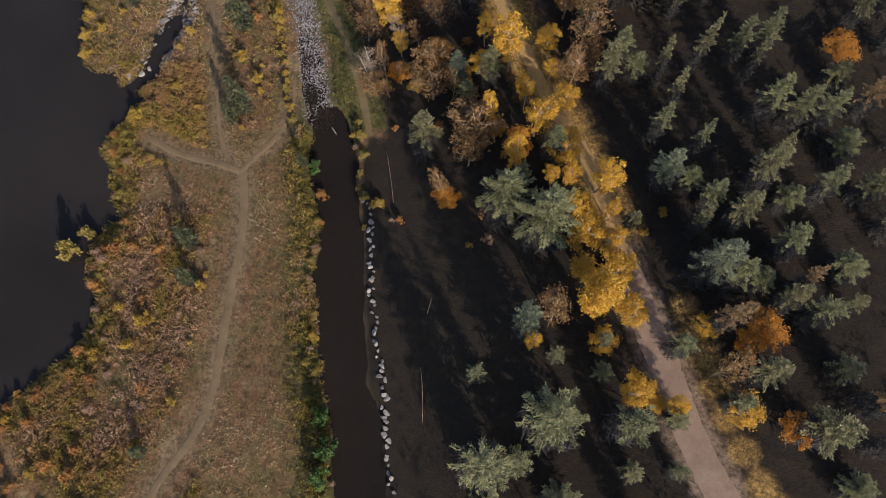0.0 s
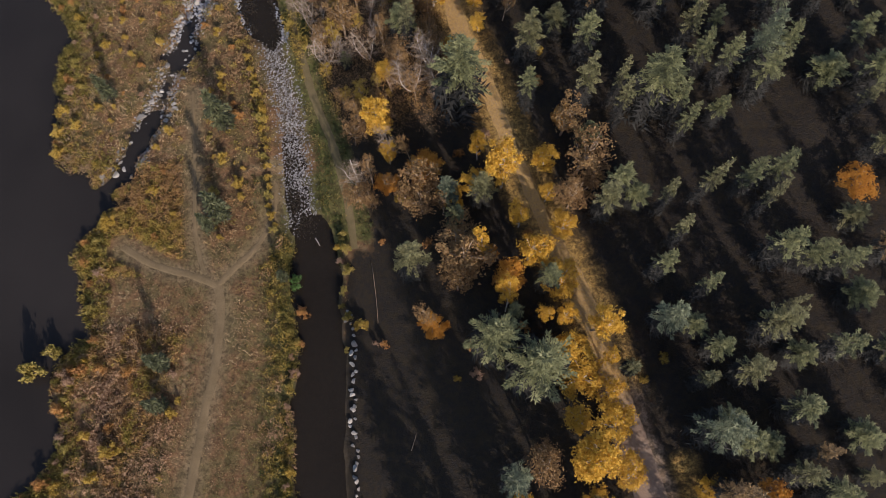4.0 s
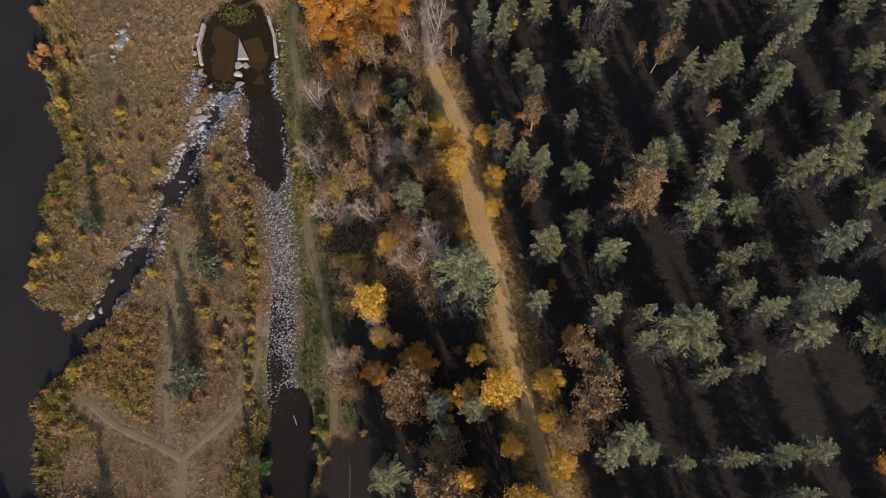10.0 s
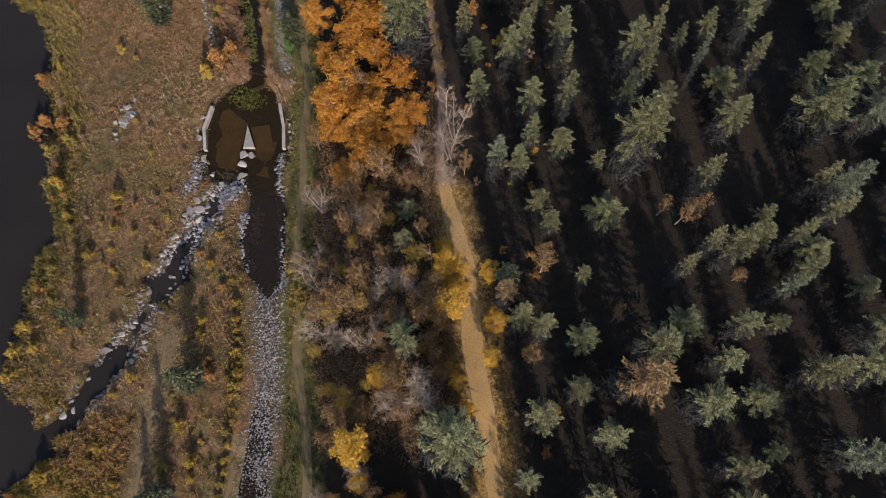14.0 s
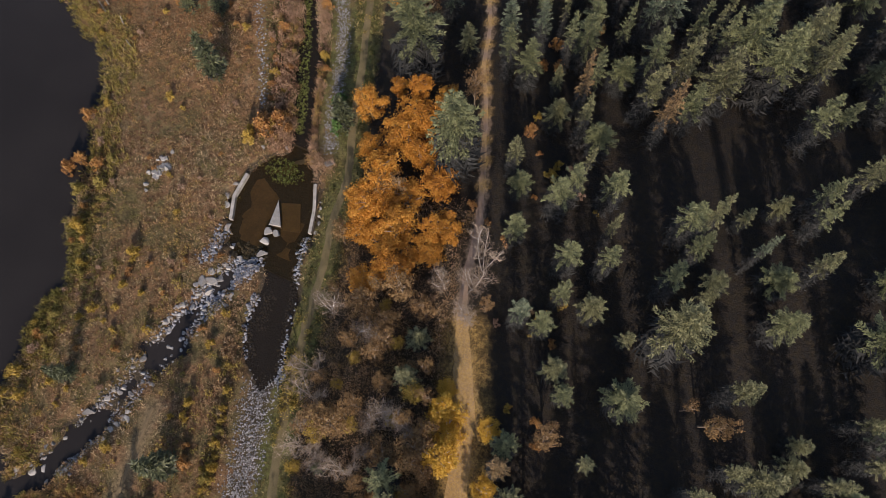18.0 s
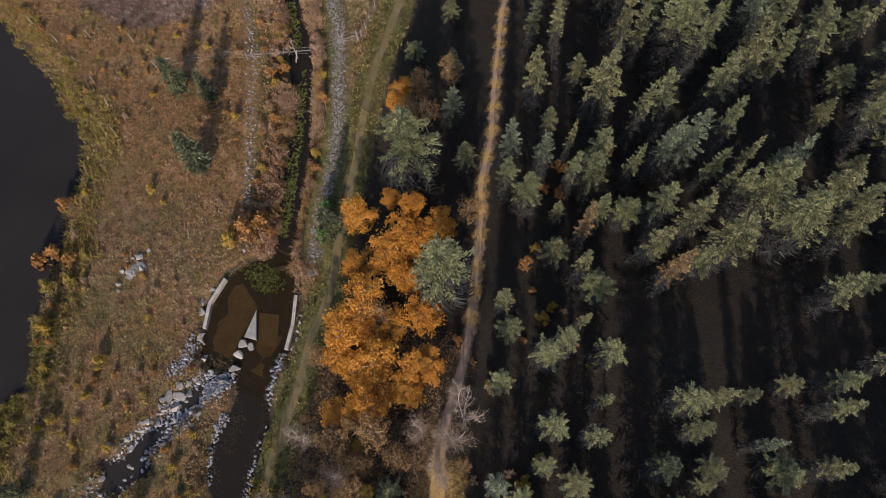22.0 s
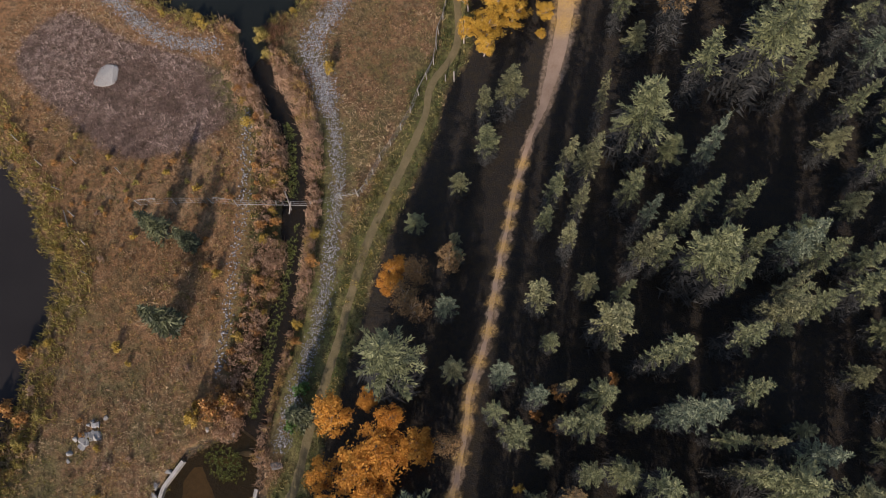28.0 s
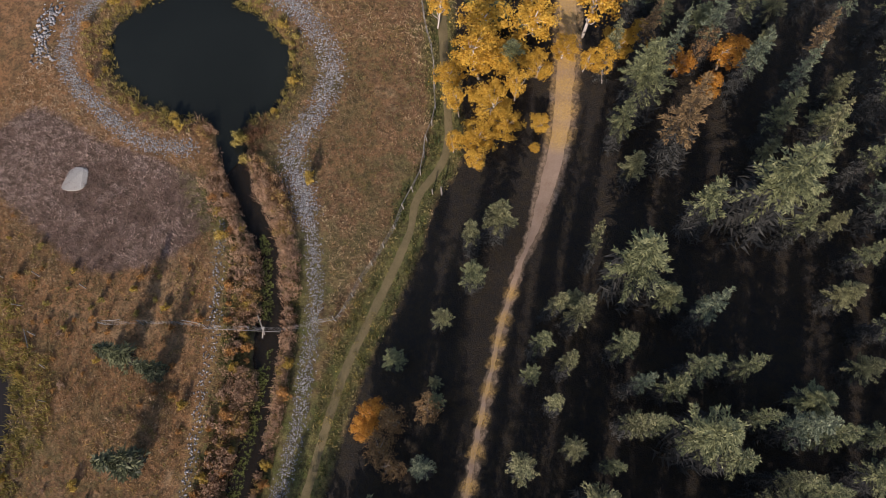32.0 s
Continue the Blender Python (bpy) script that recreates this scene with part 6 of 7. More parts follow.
thicket([(52, -10, 8, 1.6), (63, -10, 8, 1.3), (11, -10, 5, 1.3), (19, -10, 4, 1.1), (40, -10, 9, 1.6), (90, -10, 8, 1.5), (47, -9, 8, 1), (56, -9, 9, 1.1), (8, -9, 6, 1.3), (87, -9, 10, 1.2), (3, -8, 7, 1.4), (16, -8, 4, 1.1), (73, -8, 9, 1.1), (60, -8, 9, 1.6), (50, -8, 9, 0.9), (70, -8, 9, 1.6), (37, -7, 9, 1.4), (6, -7, 6, 0.8), (32, -7, 8, 1.5), (76, -7, 7, 1.3), (27, -7, 8, 0.9), (30, -6, 8, 1.1), (43, -6, 8, 1.3), (83, -6, 7, 1.5)])
thicket([(18, -6, 4, 1.6), (90, -6, 9, 1.4), (65, -6, 9, 1.5), (0, -6, 9, 1.3), (80, -6, 7, 1.4), (54, -6, 9, 0.9), (10, -6, 6, 1.1), (62, -5, 8, 1.2), (68, -5, 8, 1.1), (49, -5, 8, 1.1), (38, -4, 10, 0.9), (57, -4, 9, 1.1), (26, -4, 9, 1.2), (85, -4, 9, 0.8), (88, -3, 9, 1.3), (46, -3, 10, 0.8), (52, -3, 8, 1), (64, -3, 9, 0.9), (82, -3, 8, 1.1), (75, -2, 9, 0.9), (42, -2, 8, 0.9), (33, -2, 9, 1.1), (79, -2, 9, 1), (71, -2, 8, 1)])
thicket([(36, -1, 10, 1.4), (67, -1, 9, 0.9), (53, 0, 7, 1.1), (44, 0, 10, 1), (39, 0, 8, 1.3), (84, 0, 9, 1), (60, 0, 8, 1.6), (64, 0, 8, 0.9), (49, 0, 8, 1.2), (79, 2, 8, 1.2), (75, 2, 9, 1.3), (71, 2, 7, 1.5), (34, 2, 11, 1.4), (58, 2, 8, 1), (46, 2, 9, 1.2), (49, 3, 8, 0.9), (39, 3, 9, 1), (53, 3, 9, 1.1), (82, 3, 9, 1.2), (66, 5, 8, 1.3), (34, 5, 11, 0.9), (62, 5, 9, 0.9), (44, 5, 8, 1.2), (87, 5, 7, 1.2)])
thicket([(59, 5, 10, 1.4), (73, 6, 10, 0.8), (49, 6, 9, 0.9), (70, 6, 9, 1), (56, 6, 9, 1.4), (81, 6, 9, 0.8), (76, 7, 8, 1.6), (44, 8, 9, 0.9), (38, 8, 9, 1), (79, 8, 8, 1.5), (84, 8, 8, 0.9), (63, 8, 8, 0.9), (59, 8, 9, 1.2), (67, 9, 8, 1.1), (53, 9, 9, 0.8), (75, 9, 9, 1), (70, 9, 9, 0.8), (42, 9, 10, 1), (57, 10, 8, 1.5), (35, 10, 9, 1), (86, 10, 9, 0.9), (47, 10, 9, 0.9), (70, 12, 8, 0.9), (77, 12, 7, 0.8)])
thicket([(61, 12, 9, 1.4), (65, 12, 7, 1), (81, 12, 9, 1.1), (74, 12, 8, 1), (49, 13, 9, 0.9), (41, 13, 9, 1), (52, 13, 8, 1.3), (38, 14, 10, 1.4), (85, 15, 9, 1.3), (64, 15, 9, 1.1), (45, 15, 9, 1.5), (59, 15, 9, 1.6), (73, 15, 8, 1.2), (76, 16, 8, 1), (49, 16, 9, 1.2), (42, 16, 8, 1.4), (54, 17, 8, 1.2), (82, 17, 8, 1.2), (74, 18, 8, 1.2), (62, 18, 8, 1.6), (68, 18, 9, 1.4), (71, 18, 8, 1.4), (40, 19, 9, 0.9), (58, 19, 8, 1.2)])
thicket([(44, 19, 8, 1), (47, 20, 10, 1), (80, 20, 8, 1.1), (64, 21, 9, 1), (54, 21, 8, 1.4), (75, 22, 9, 1.2), (50, 22, 8, 1.4), (71, 22, 7, 1.3), (67, 23, 9, 0.9), (38, 23, 11, 0.8), (45, 23, 9, 0.8), (82, 23, 9, 1.4), (79, 23, 7, 1), (61, 23, 9, 1), (53, 24, 9, 1.5), (73, 24, 9, 1.4), (50, 24, 8, 0.8), (42, 24, 8, 1.1), (64, 24, 8, 1.1), (67, 26, 9, 1.5), (78, 26, 8, 1.3), (58, 26, 9, 1.5), (70, 26, 8, 1.5), (63, 27, 8, 1)])
thicket([(41, 28, 9, 1.4), (38, 28, 10, 0.9), (46, 28, 8, 1.2), (54, 28, 8, 1.4), (81, 28, 8, 1.5), (74, 29, 8, 1.5), (49, 29, 7, 1), (80, 30, 7, 1.2), (69, 30, 9, 1.3), (62, 30, 9, 1.3), (58, 30, 8, 0.9), (52, 31, 8, 1.4), (43, 32, 8, 1.5), (38, 32, 9, 1.6), (77, 32, 9, 0.9), (73, 33, 8, 1.1), (48, 33, 8, 1.3), (69, 33, 9, 1.4), (65, 34, 8, 0.9), (57, 34, 8, 0.9), (54, 34, 7, 1.4), (62, 34, 7, 1), (45, 34, 9, 1.4), (41, 35, 9, 1)])
thicket([(76, 35, 9, 1.5), (61, 36, 8, 1.4), (49, 36, 9, 1), (71, 36, 8, 1), (43, 38, 8, 1.2), (69, 38, 9, 0.9), (52, 38, 8, 1.3), (76, 38, 7, 1.5), (73, 39, 8, 0.9), (58, 39, 9, 1.1), (55, 40, 8, 0.9), (46, 40, 8, 1.2), (41, 40, 10, 1.2), (64, 40, 9, 1.5), (69, 41, 9, 1), (49, 42, 8, 1), (52, 42, 9, 0.9), (74, 42, 9, 1.5), (46, 43, 8, 1.3), (60, 44, 8, 1.2), (64, 44, 9, 1.3), (57, 44, 8, 1), (53, 45, 8, 0.9), (72, 46, 7, 1.5)])
thicket([(67, 46, 8, 1.3), (63, 47, 10, 1), (58, 47, 9, 0.9), (49, 47, 8, 1), (42, 47, 9, 1.2), (46, 48, 8, 1.3), (71, 48, 9, 1.3), (68, 50, 8, 1.5), (49, 50, 8, 1.2), (52, 50, 8, 0.9), (43, 50, 8, 1), (62, 51, 8, 1), (72, 51, 7, 1), (46, 52, 8, 1.1), (58, 52, 8, 1.2), (65, 52, 8, 1.1), (55, 52, 9, 1.3), (41, 53, 8, 1.3), (51, 54, 8, 1.2), (67, 55, 9, 1.1), (60, 55, 9, 1.4), (50, 56, 7, 1), (43, 56, 7, 1.1), (63, 56, 9, 1.2)])
thicket([(54, 57, 8, 1.4), (47, 57, 7, 1.1), (70, 57, 8, 1), (58, 58, 9, 1.6), (66, 60, 9, 1.4), (60, 60, 9, 0.8), (50, 60, 9, 1.5), (46, 61, 8, 1.1), (68, 61, 9, 1.1), (39, 61, 9, 1.5), (42, 62, 8, 1.6), (62, 62, 9, 1.3), (56, 63, 8, 1.3), (36, 63, 10, 1.4), (48, 64, 7, 1.3), (66, 64, 7, 1.1), (63, 65, 7, 0.8), (52, 65, 7, 1.4), (43, 65, 8, 1.1), (39, 66, 7, 1.5), (60, 66, 7, 1), (37, 68, 9, 1.5), (47, 68, 7, 1.4), (44, 68, 9, 1.4)])
thicket([(64, 68, 8, 0.9), (54, 68, 8, 1.3), (51, 68, 9, 0.9), (61, 69, 9, 1.3), (58, 70, 8, 1.4), (42, 70, 8, 1.4), (53, 71, 9, 1), (64, 71, 8, 1.2), (60, 72, 9, 1.2), (40, 72, 8, 0.9), (46, 72, 9, 1.5), (48, 73, 9, 1.5), (56, 73, 8, 1.1), (63, 74, 8, 1.2), (46, 75, 9, 1.1), (51, 76, 7, 0.9), (40, 76, 7, 1.2), (37, 76, 7, 1.2), (43, 76, 8, 1), (54, 76, 8, 0.9), (63, 77, 10, 1.4), (57, 78, 8, 1), (60, 78, 7, 1.4), (43, 79, 8, 1.3)])
thicket([(50, 79, 8, 1), (39, 79, 9, 1.1), (46, 80, 8, 1), (54, 80, 10, 0.8), (37, 81, 10, 1), (58, 81, 8, 1.1), (42, 82, 10, 1), (48, 82, 10, 1.4), (56, 83, 8, 1.4), (51, 84, 8, 1.1), (39, 84, 10, 0.8), (61, 84, 10, 1.4), (47, 85, 10, 0.9), (36, 86, 11, 1.2), (59, 86, 10, 1.1), (55, 86, 10, 1), (44, 87, 9, 1.6), (49, 87, 10, 1.5), (40, 88, 9, 1.6), (33, 88, 10, 1.4), (58, 89, 9, 1.5), (35, 90, 11, 1.4), (52, 90, 10, 1.1), (38, 90, 9, 1.3)])
thicket([(47, 90, 10, 1.5), (44, 91, 11, 0.9), (32, 91, 10, 0.8), (56, 92, 10, 1), (42, 93, 10, 0.8), (51, 93, 10, 1.2), (34, 94, 12, 1.3), (47, 94, 12, 1.6), (37, 94, 12, 1.2), (40, 95, 10, 1.5), (55, 96, 11, 1.3), (48, 97, 12, 1.4), (30, 97, 12, 0.8), (52, 97, 13, 1.1), (37, 98, 12, 1.2), (41, 99, 12, 1.2), (34, 99, 12, 0.9), (46, 99, 11, 0.9), (54, 99, 12, 1), (29, 100, 13, 0.8), (52, 101, 11, 1.5), (44, 101, 12, 1.5), (47, 102, 13, 1), (32, 102, 12, 1.5)])
thicket([(37, 102, 12, 1.2), (40, 104, 13, 1.2), (28, 104, 13, 1.2), (45, 104, 13, 1.2), (34, 105, 12, 1.3), (32, 106, 14, 1.1), (24, 106, 13, 1.2), (50, 106, 13, 1), (44, 107, 14, 1.5), (47, 107, 13, 1), (38, 108, 14, 0.9), (29, 108, 12, 0.9), (33, 109, 14, 1.6), (24, 110, 12, 1.2), (44, 110, 13, 1.1), (41, 111, 13, 1), (21, 111, 15, 1.1), (29, 111, 14, 1.2), (47, 111, 14, 1.5), (36, 111, 14, 1.4), (32, 112, 14, 1.2), (34, 114, 14, 1.1), (49, 114, 15, 1.6), (24, 114, 13, 1.6)])
thicket([(38, 114, 14, 0.9), (45, 115, 12, 1.3), (21, 115, 15, 0.9), (28, 115, 13, 1.3), (41, 116, 14, 1.2), (31, 116, 13, 1.4), (48, 117, 15, 1.1), (33, 118, 13, 1.1), (23, 118, 15, 1.1), (26, 118, 13, 0.9), (36, 119, 13, 0.9), (42, 120, 14, 1.4), (46, 120, 15, 1.6), (29, 120, 14, 1.1), (20, 121, 15, 0.9), (24, 122, 13, 1.2), (37, 122, 14, 1.5), (40, 123, 14, 0.9), (30, 124, 14, 1), (44, 124, 14, 1.3), (35, 124, 15, 1.4), (27, 124, 14, 0.9), (16, 126, 14, 1), (20, 126, 13, 1.4)])
thicket([(32, 126, 14, 1.1), (39, 127, 15, 0.8), (26, 127, 15, 1.3), (43, 127, 14, 0.8), (29, 128, 14, 1.5), (36, 128, 15, 0.9), (23, 128, 14, 1.5), (12, 129, 14, 0.8), (18, 130, 14, 1.2), (39, 130, 14, 1), (26, 130, 14, 1.3), (15, 130, 15, 1.1), (34, 131, 15, 1.3), (24, 132, 14, 1.2), (29, 132, 14, 1.1), (13, 133, 14, 1.3), (16, 134, 14, 0.9), (37, 134, 15, 1.3), (41, 134, 15, 1.1), (26, 135, 15, 1.2), (20, 135, 14, 1.3), (8, 136, 15, 1.2), (31, 136, 15, 1.1), (11, 136, 14, 1.6)])
thicket([(23, 137, 14, 1.4), (39, 137, 14, 1.5), (14, 137, 15, 1.4), (34, 137, 15, 1.5), (28, 138, 16, 1.1), (16, 139, 14, 1.4), (-40, 139, 11, 1.5), (8, 139, 14, 1.1), (20, 140, 15, 1), (10, 141, 15, 1.2), (5, 141, 14, 1), (37, 141, 16, 1.1), (32, 142, 16, 1.2), (-37, 142, 10, 0.8), (16, 142, 15, 1.3), (-43, 142, 11, 0.8), (-46, 142, 10, 0.9), (13, 142, 15, 0.8), (29, 142, 15, 0.9), (25, 143, 16, 1.4), (1, 144, 16, 1.4), (35, 144, 15, 1.2), (-31, 144, 14, 1.6), (22, 144, 14, 1.1)])
thicket([(7, 144, 14, 1), (24, 146, 16, 1), (11, 146, 14, 1.4), (29, 146, 14, 1), (-40, 146, 10, 1.1), (21, 146, 15, 0.8), (-48, 146, 10, 1.4), (-43, 146, 11, 1.6), (-26, 146, 14, 1.4), (5, 147, 15, 0.9), (17, 147, 14, 0.9), (-43, 148, 10, 1.1), (-2, 148, 16, 1), (-31, 148, 14, 1.5), (-24, 149, 14, 1), (32, 149, 15, 1.5), (28, 149, 15, 0.9), (6, 149, 15, 1.6), (-20, 149, 15, 1.6), (11, 150, 16, 1.3), (14, 150, 15, 1.2), (-46, 151, 9, 1.1), (-22, 151, 17, 0.8), (-34, 151, 14, 1.3)])
thicket([(22, 151, 14, 1.2), (25, 151, 16, 1.5), (-50, 151, 10, 1.3), (-31, 151, 14, 1), (-2, 151, 16, 0.8), (4, 151, 15, 0.8), (1, 151, 15, 1.1), (18, 152, 14, 1.1), (-16, 152, 16, 0.8), (30, 152, 16, 1.4), (-27, 153, 15, 1.2), (14, 153, 16, 1.4), (-19, 153, 15, 0.8), (7, 153, 15, 1.4), (1, 154, 16, 1.2), (-22, 155, 15, 1.2), (-46, 155, 11, 1.4), (-31, 155, 15, 1.2), (10, 155, 15, 1.5), (-35, 155, 14, 1), (25, 155, 14, 0.9), (-53, 155, 10, 1.3), (-8, 156, 15, 1.5), (-1, 156, 14, 1.2)])
thicket([(-26, 156, 17, 1.3), (22, 157, 14, 0.9), (-4, 157, 15, 1.5), (-15, 157, 15, 1.1), (-18, 157, 15, 0.9), (16, 157, 14, 1), (2, 157, 16, 1.3), (27, 157, 15, 1.4), (6, 157, 16, 0.8), (12, 157, 14, 0.8), (8, 158, 14, 1.3), (-50, 158, 10, 1), (-23, 159, 15, 1.4), (-28, 159, 16, 1.5), (-36, 159, 14, 1.6), (24, 159, 15, 1.3), (-32, 160, 16, 1), (-46, 160, 10, 1.3), (4, 160, 14, 1.2), (1, 160, 14, 1.5), (15, 160, 14, 1.3), (21, 160, 14, 1.4), (28, 160, 15, 1.4), (19, 161, 16, 1.3)])
thicket([(-9, 161, 15, 1), (11, 161, 15, 1.1), (-16, 161, 16, 1.2), (-50, 161, 10, 1.2), (-12, 161, 15, 0.9), (-3, 161, 16, 1.1), (-37, 162, 13, 0.9), (7, 163, 14, 1), (-6, 163, 16, 1.4), (-27, 163, 15, 1.2), (-20, 163, 16, 1.2), (23, 163, 14, 1.5), (-23, 163, 17, 1.5), (-46, 163, 10, 1.4), (4, 163, 14, 1), (19, 164, 14, 1.1), (27, 164, 15, 0.9), (-49, 164, 11, 1.1), (-17, 164, 16, 1.2), (-10, 164, 16, 1), (-30, 164, 15, 1), (-2, 164, 15, 1), (-52, 164, 9, 0.8), (-14, 164, 15, 1.6)])
thicket([(-35, 165, 15, 1.6), (11, 165, 14, 0.9), (14, 165, 15, 1.2)])

finish_thicket()
# young spruces in the meadow
young_spruces([(-26.1, 20.5, 4.9, 1.1), (-25.8, 16.6, 4.4, 1.0), (-22.1, 35.4, 5.2, 1.3), (-23.2, 34.0, 3.9, 0.9), (-22.9, 45.4, 5.7, 1.5), (-35.3, 48.5, 4.2, 1.1), (-38.9, 81.4, 6.0, 1.6), (-45.8, 87.7, 5.5, 1.5), (-42.5, 88.4, 4.2, 1.1), (-23.8, 81.7, 5.2, 1.4), (-15.5, 29.0, 2.3, 0.6), (-28.7, 0.5, 2.6, 0.8)])
yellow_stand([(22.4, 3.5, 3.5, 1.1), (17.7, 3.9, 3.5, 0.7), (16.4, 4.1, 3.5, 1.1), (14.4, 5.1, 3.5, 1.1), (6.6, 9.2, 5.7, 0.6), (12.5, 9.3, 7.6, 1.1), (20.5, 10.2, 4.7, 1), (14.8, 11.5, 6.9, 1.3), (11, 12.4, 8, 1.1), (12.3, 12.8, 7.6, 1.7), (13.8, 15.1, 7, 1.5), (11.2, 15.5, 7.8, 1.8), (13.6, 17.8, 6.9, 1.3), (11.4, 18.8, 7.6, 1.8), (13.3, 20.2, 6.9, 1.1), (10.7, 21.2, 7.8, 1.4), (12.6, 22.9, 7, 1.2), (10.1, 23.7, 7.8, 1.4), (8.8, 24.1, 8.3, 1.2), (5.6, 25, 9.4, 0.8), (9.9, 27, 7.8, 1.6), (7.6, 29.3, 8.5, 1.3), (3.9, 29.6, 9.8, 0.7), (10.3, 31.7, 7.4, 1.1)])
yellow_stand([(6.8, 32.6, 8.6, 1.6), (1.4, 34.3, 10.3, 0.6), (9.1, 34.7, 7.6, 0.7), (0.6, 36, 10.5, 1), (5.3, 36.5, 8.8, 1.5), (2.8, 36.5, 9.6, 1.1), (9, 38.1, 7.3, 1.1), (3.1, 39.5, 9.2, 1.4), (-5.4, 40.4, 10.5, 1.3), (-6.2, 43.3, 8.1, 1.5), (2.1, 47.9, 5.5, 1.2), (-5.9, 49.2, 6.7, 1.5), (0.7, 49.6, 5.7, 1.1), (0.1, 50.9, 3.5, 1.2), (3.1, 52.3, 6.5, 1.2), (2.7, 55.3, 5.4, 0.9), (-1.3, 56.2, 4.8, 1.4), (-1.8, 58.3, 3.8, 1.6), (-2.4, 59.4, 3.5, 1.2), (1.4, 59.7, 3.5, 0.9), (-2.9, 61.2, 3.9, 1.3), (-30.6, 121, 4.4, 1.8), (-33.3, 121.4, 7.9, 1.5), (-31.5, 123.2, 7.3, 1.7)])
yellow_stand([(-35.1, 124.9, 8.8, 1.7), (-26.6, 125.2, 3.5, 0.8), (-30.1, 125.6, 6.8, 1.5), (-32.6, 126.6, 8.1, 2), (-38, 127.2, 8.9, 1.5), (-27.5, 127.4, 4.1, 0.9), (-31.2, 128.9, 7.5, 1.8), (-35.8, 129.4, 8.3, 2), (-35.9, 130.4, 11, 2), (-34.4, 131.8, 7.7, 2), (-30.8, 132, 7.1, 1.5), (-43, 132.3, 11, 2.3), (-38.3, 133.9, 12, 2.4), (-24.8, 134.3, 12, 1.7), (-27.1, 134.6, 6.1, 1.5), (-25.6, 134.9, 5.8, 1.3), (-29.7, 135, 6.5, 1.3), (-33.6, 136, 12, 2.2), (-25.5, 137.8, 5.6, 1.5), (-29.2, 138, 12, 2.2), (-24.5, 140, 5.4, 1.3)])
orange_stand([(25.8, 2, 3.5, 1.1), (23.1, 8.6, 3.5, 1.1), (24.4, 9.9, 4, 1.2), (-0.7, 23.7, 7.6, 1.3), (5.6, 27.4, 5.3, 1.1), (4.1, 30.1, 5.7, 0.9), (34.4, 34.9, 4.3, 1.4), (-2.3, 37.3, 8.4, 0.8), (-5.4, 37.6, 7.4, 1.2), (-1.3, 38.2, 6.9, 1.2), (-2.5, 38.8, 7.3, 1.2), (10.6, 41.6, 4.6, 1), (-13.8, 67.7, 7.4, 1.6), (-11.4, 69.6, 6.5, 1.8), (-14.3, 70.9, 7.5, 1.9), (-16.8, 71.2, 7.9, 1.4), (-9.4, 71.4, 5.8, 1.6), (-12.5, 72.4, 6.8, 1.9), (-16.7, 73.5, 8.2, 1.9), (-9.5, 73.9, 6.2, 1.8), (-15.6, 74.6, 8.3, 1.4), (-13.3, 75.4, 7.4, 1.9), (-16.8, 77, 8.8, 1.9)])
orange_stand([(-11.3, 77.8, 7.5, 1.8), (-18.5, 79.3, 8.8, 1.2), (-14.3, 79.8, 8.2, 1.6), (-16.2, 81.5, 8.7, 1.8), (-21.2, 83.1, 9.8, 1.5), (-16.3, 83.8, 8.6, 2), (-13.8, 85.4, 10.5, 1.4), (-19.8, 85.9, 8.6, 1), (-16.6, 86.1, 8.5, 1.1), (-23.8, 95.4, 8, 1.1), (-24.7, 96.6, 8.1, 1), (-16.2, 138, 7.7, 1.2), (-19.7, 138.1, 9, 1.4), (-16.5, 140.9, 8.6, 1.6)])
brown_stand([(20.7, 6.3, 9, 1.2), (8.4, 11.5, 8, 1.6), (-0.7, 24.2, 8, 1.3), (1.4, 27.2, 7, 2), (1.9, 29, 8, 2.6), (11, 33.9, 7, 0.9), (-0.1, 34.6, 8, 1.3), (-6.7, 36.1, 5, 1.1), (-3.8, 36.2, 5, 1.4), (-8.2, 36.7, 5, 1.3), (-1.9, 36.8, 8, 1.3), (11.8, 37, 8, 1.5), (-5.4, 37.3, 5, 1.3), (-7.1, 38.3, 7, 0.9), (-3.4, 40.5, 8, 1.2), (10.6, 40.8, 8, 1.1), (-9.1, 42.9, 5, 1.5), (-5.5, 44.2, 4, 1.2), (-8.7, 45.1, 5, 1.4), (-6.9, 46.4, 4, 1.3), (-2.9, 46.4, 7, 1.3), (1.5, 46.5, 4, 1.5), (-10.5, 47.2, 5, 1)])
brown_stand([(-0.1, 47.3, 5, 1), (-5.3, 47.6, 4, 1.2), (-4.5, 48.9, 7, 1.3), (-0.7, 50.1, 5, 1.2), (-4.7, 50.8, 5, 1), (-1.7, 51.3, 5, 1), (-6, 51.7, 7, 1.1), (-2.2, 53, 4, 1.1), (5.5, 53.1, 7, 1.2), (-5.1, 54.2, 4, 1.2), (-3.3, 54.5, 7, 1.3), (-1.7, 54.5, 5, 1), (-12.4, 54.6, 4, 1.2), (-10.7, 54.9, 7, 1.2), (-11, 55.8, 5, 1), (-2.6, 55.9, 5, 1.3), (-9.3, 56.9, 8, 1.4), (11.9, 57.2, 7, 0.8), (-3.1, 57.8, 5, 1.2), (-13.5, 58, 4, 1.1), (-5, 58, 7, 1.1), (-7.9, 59.4, 4, 1.4), (-3.7, 59.6, 7, 1.3), (-10, 61.3, 5, 1.3)])
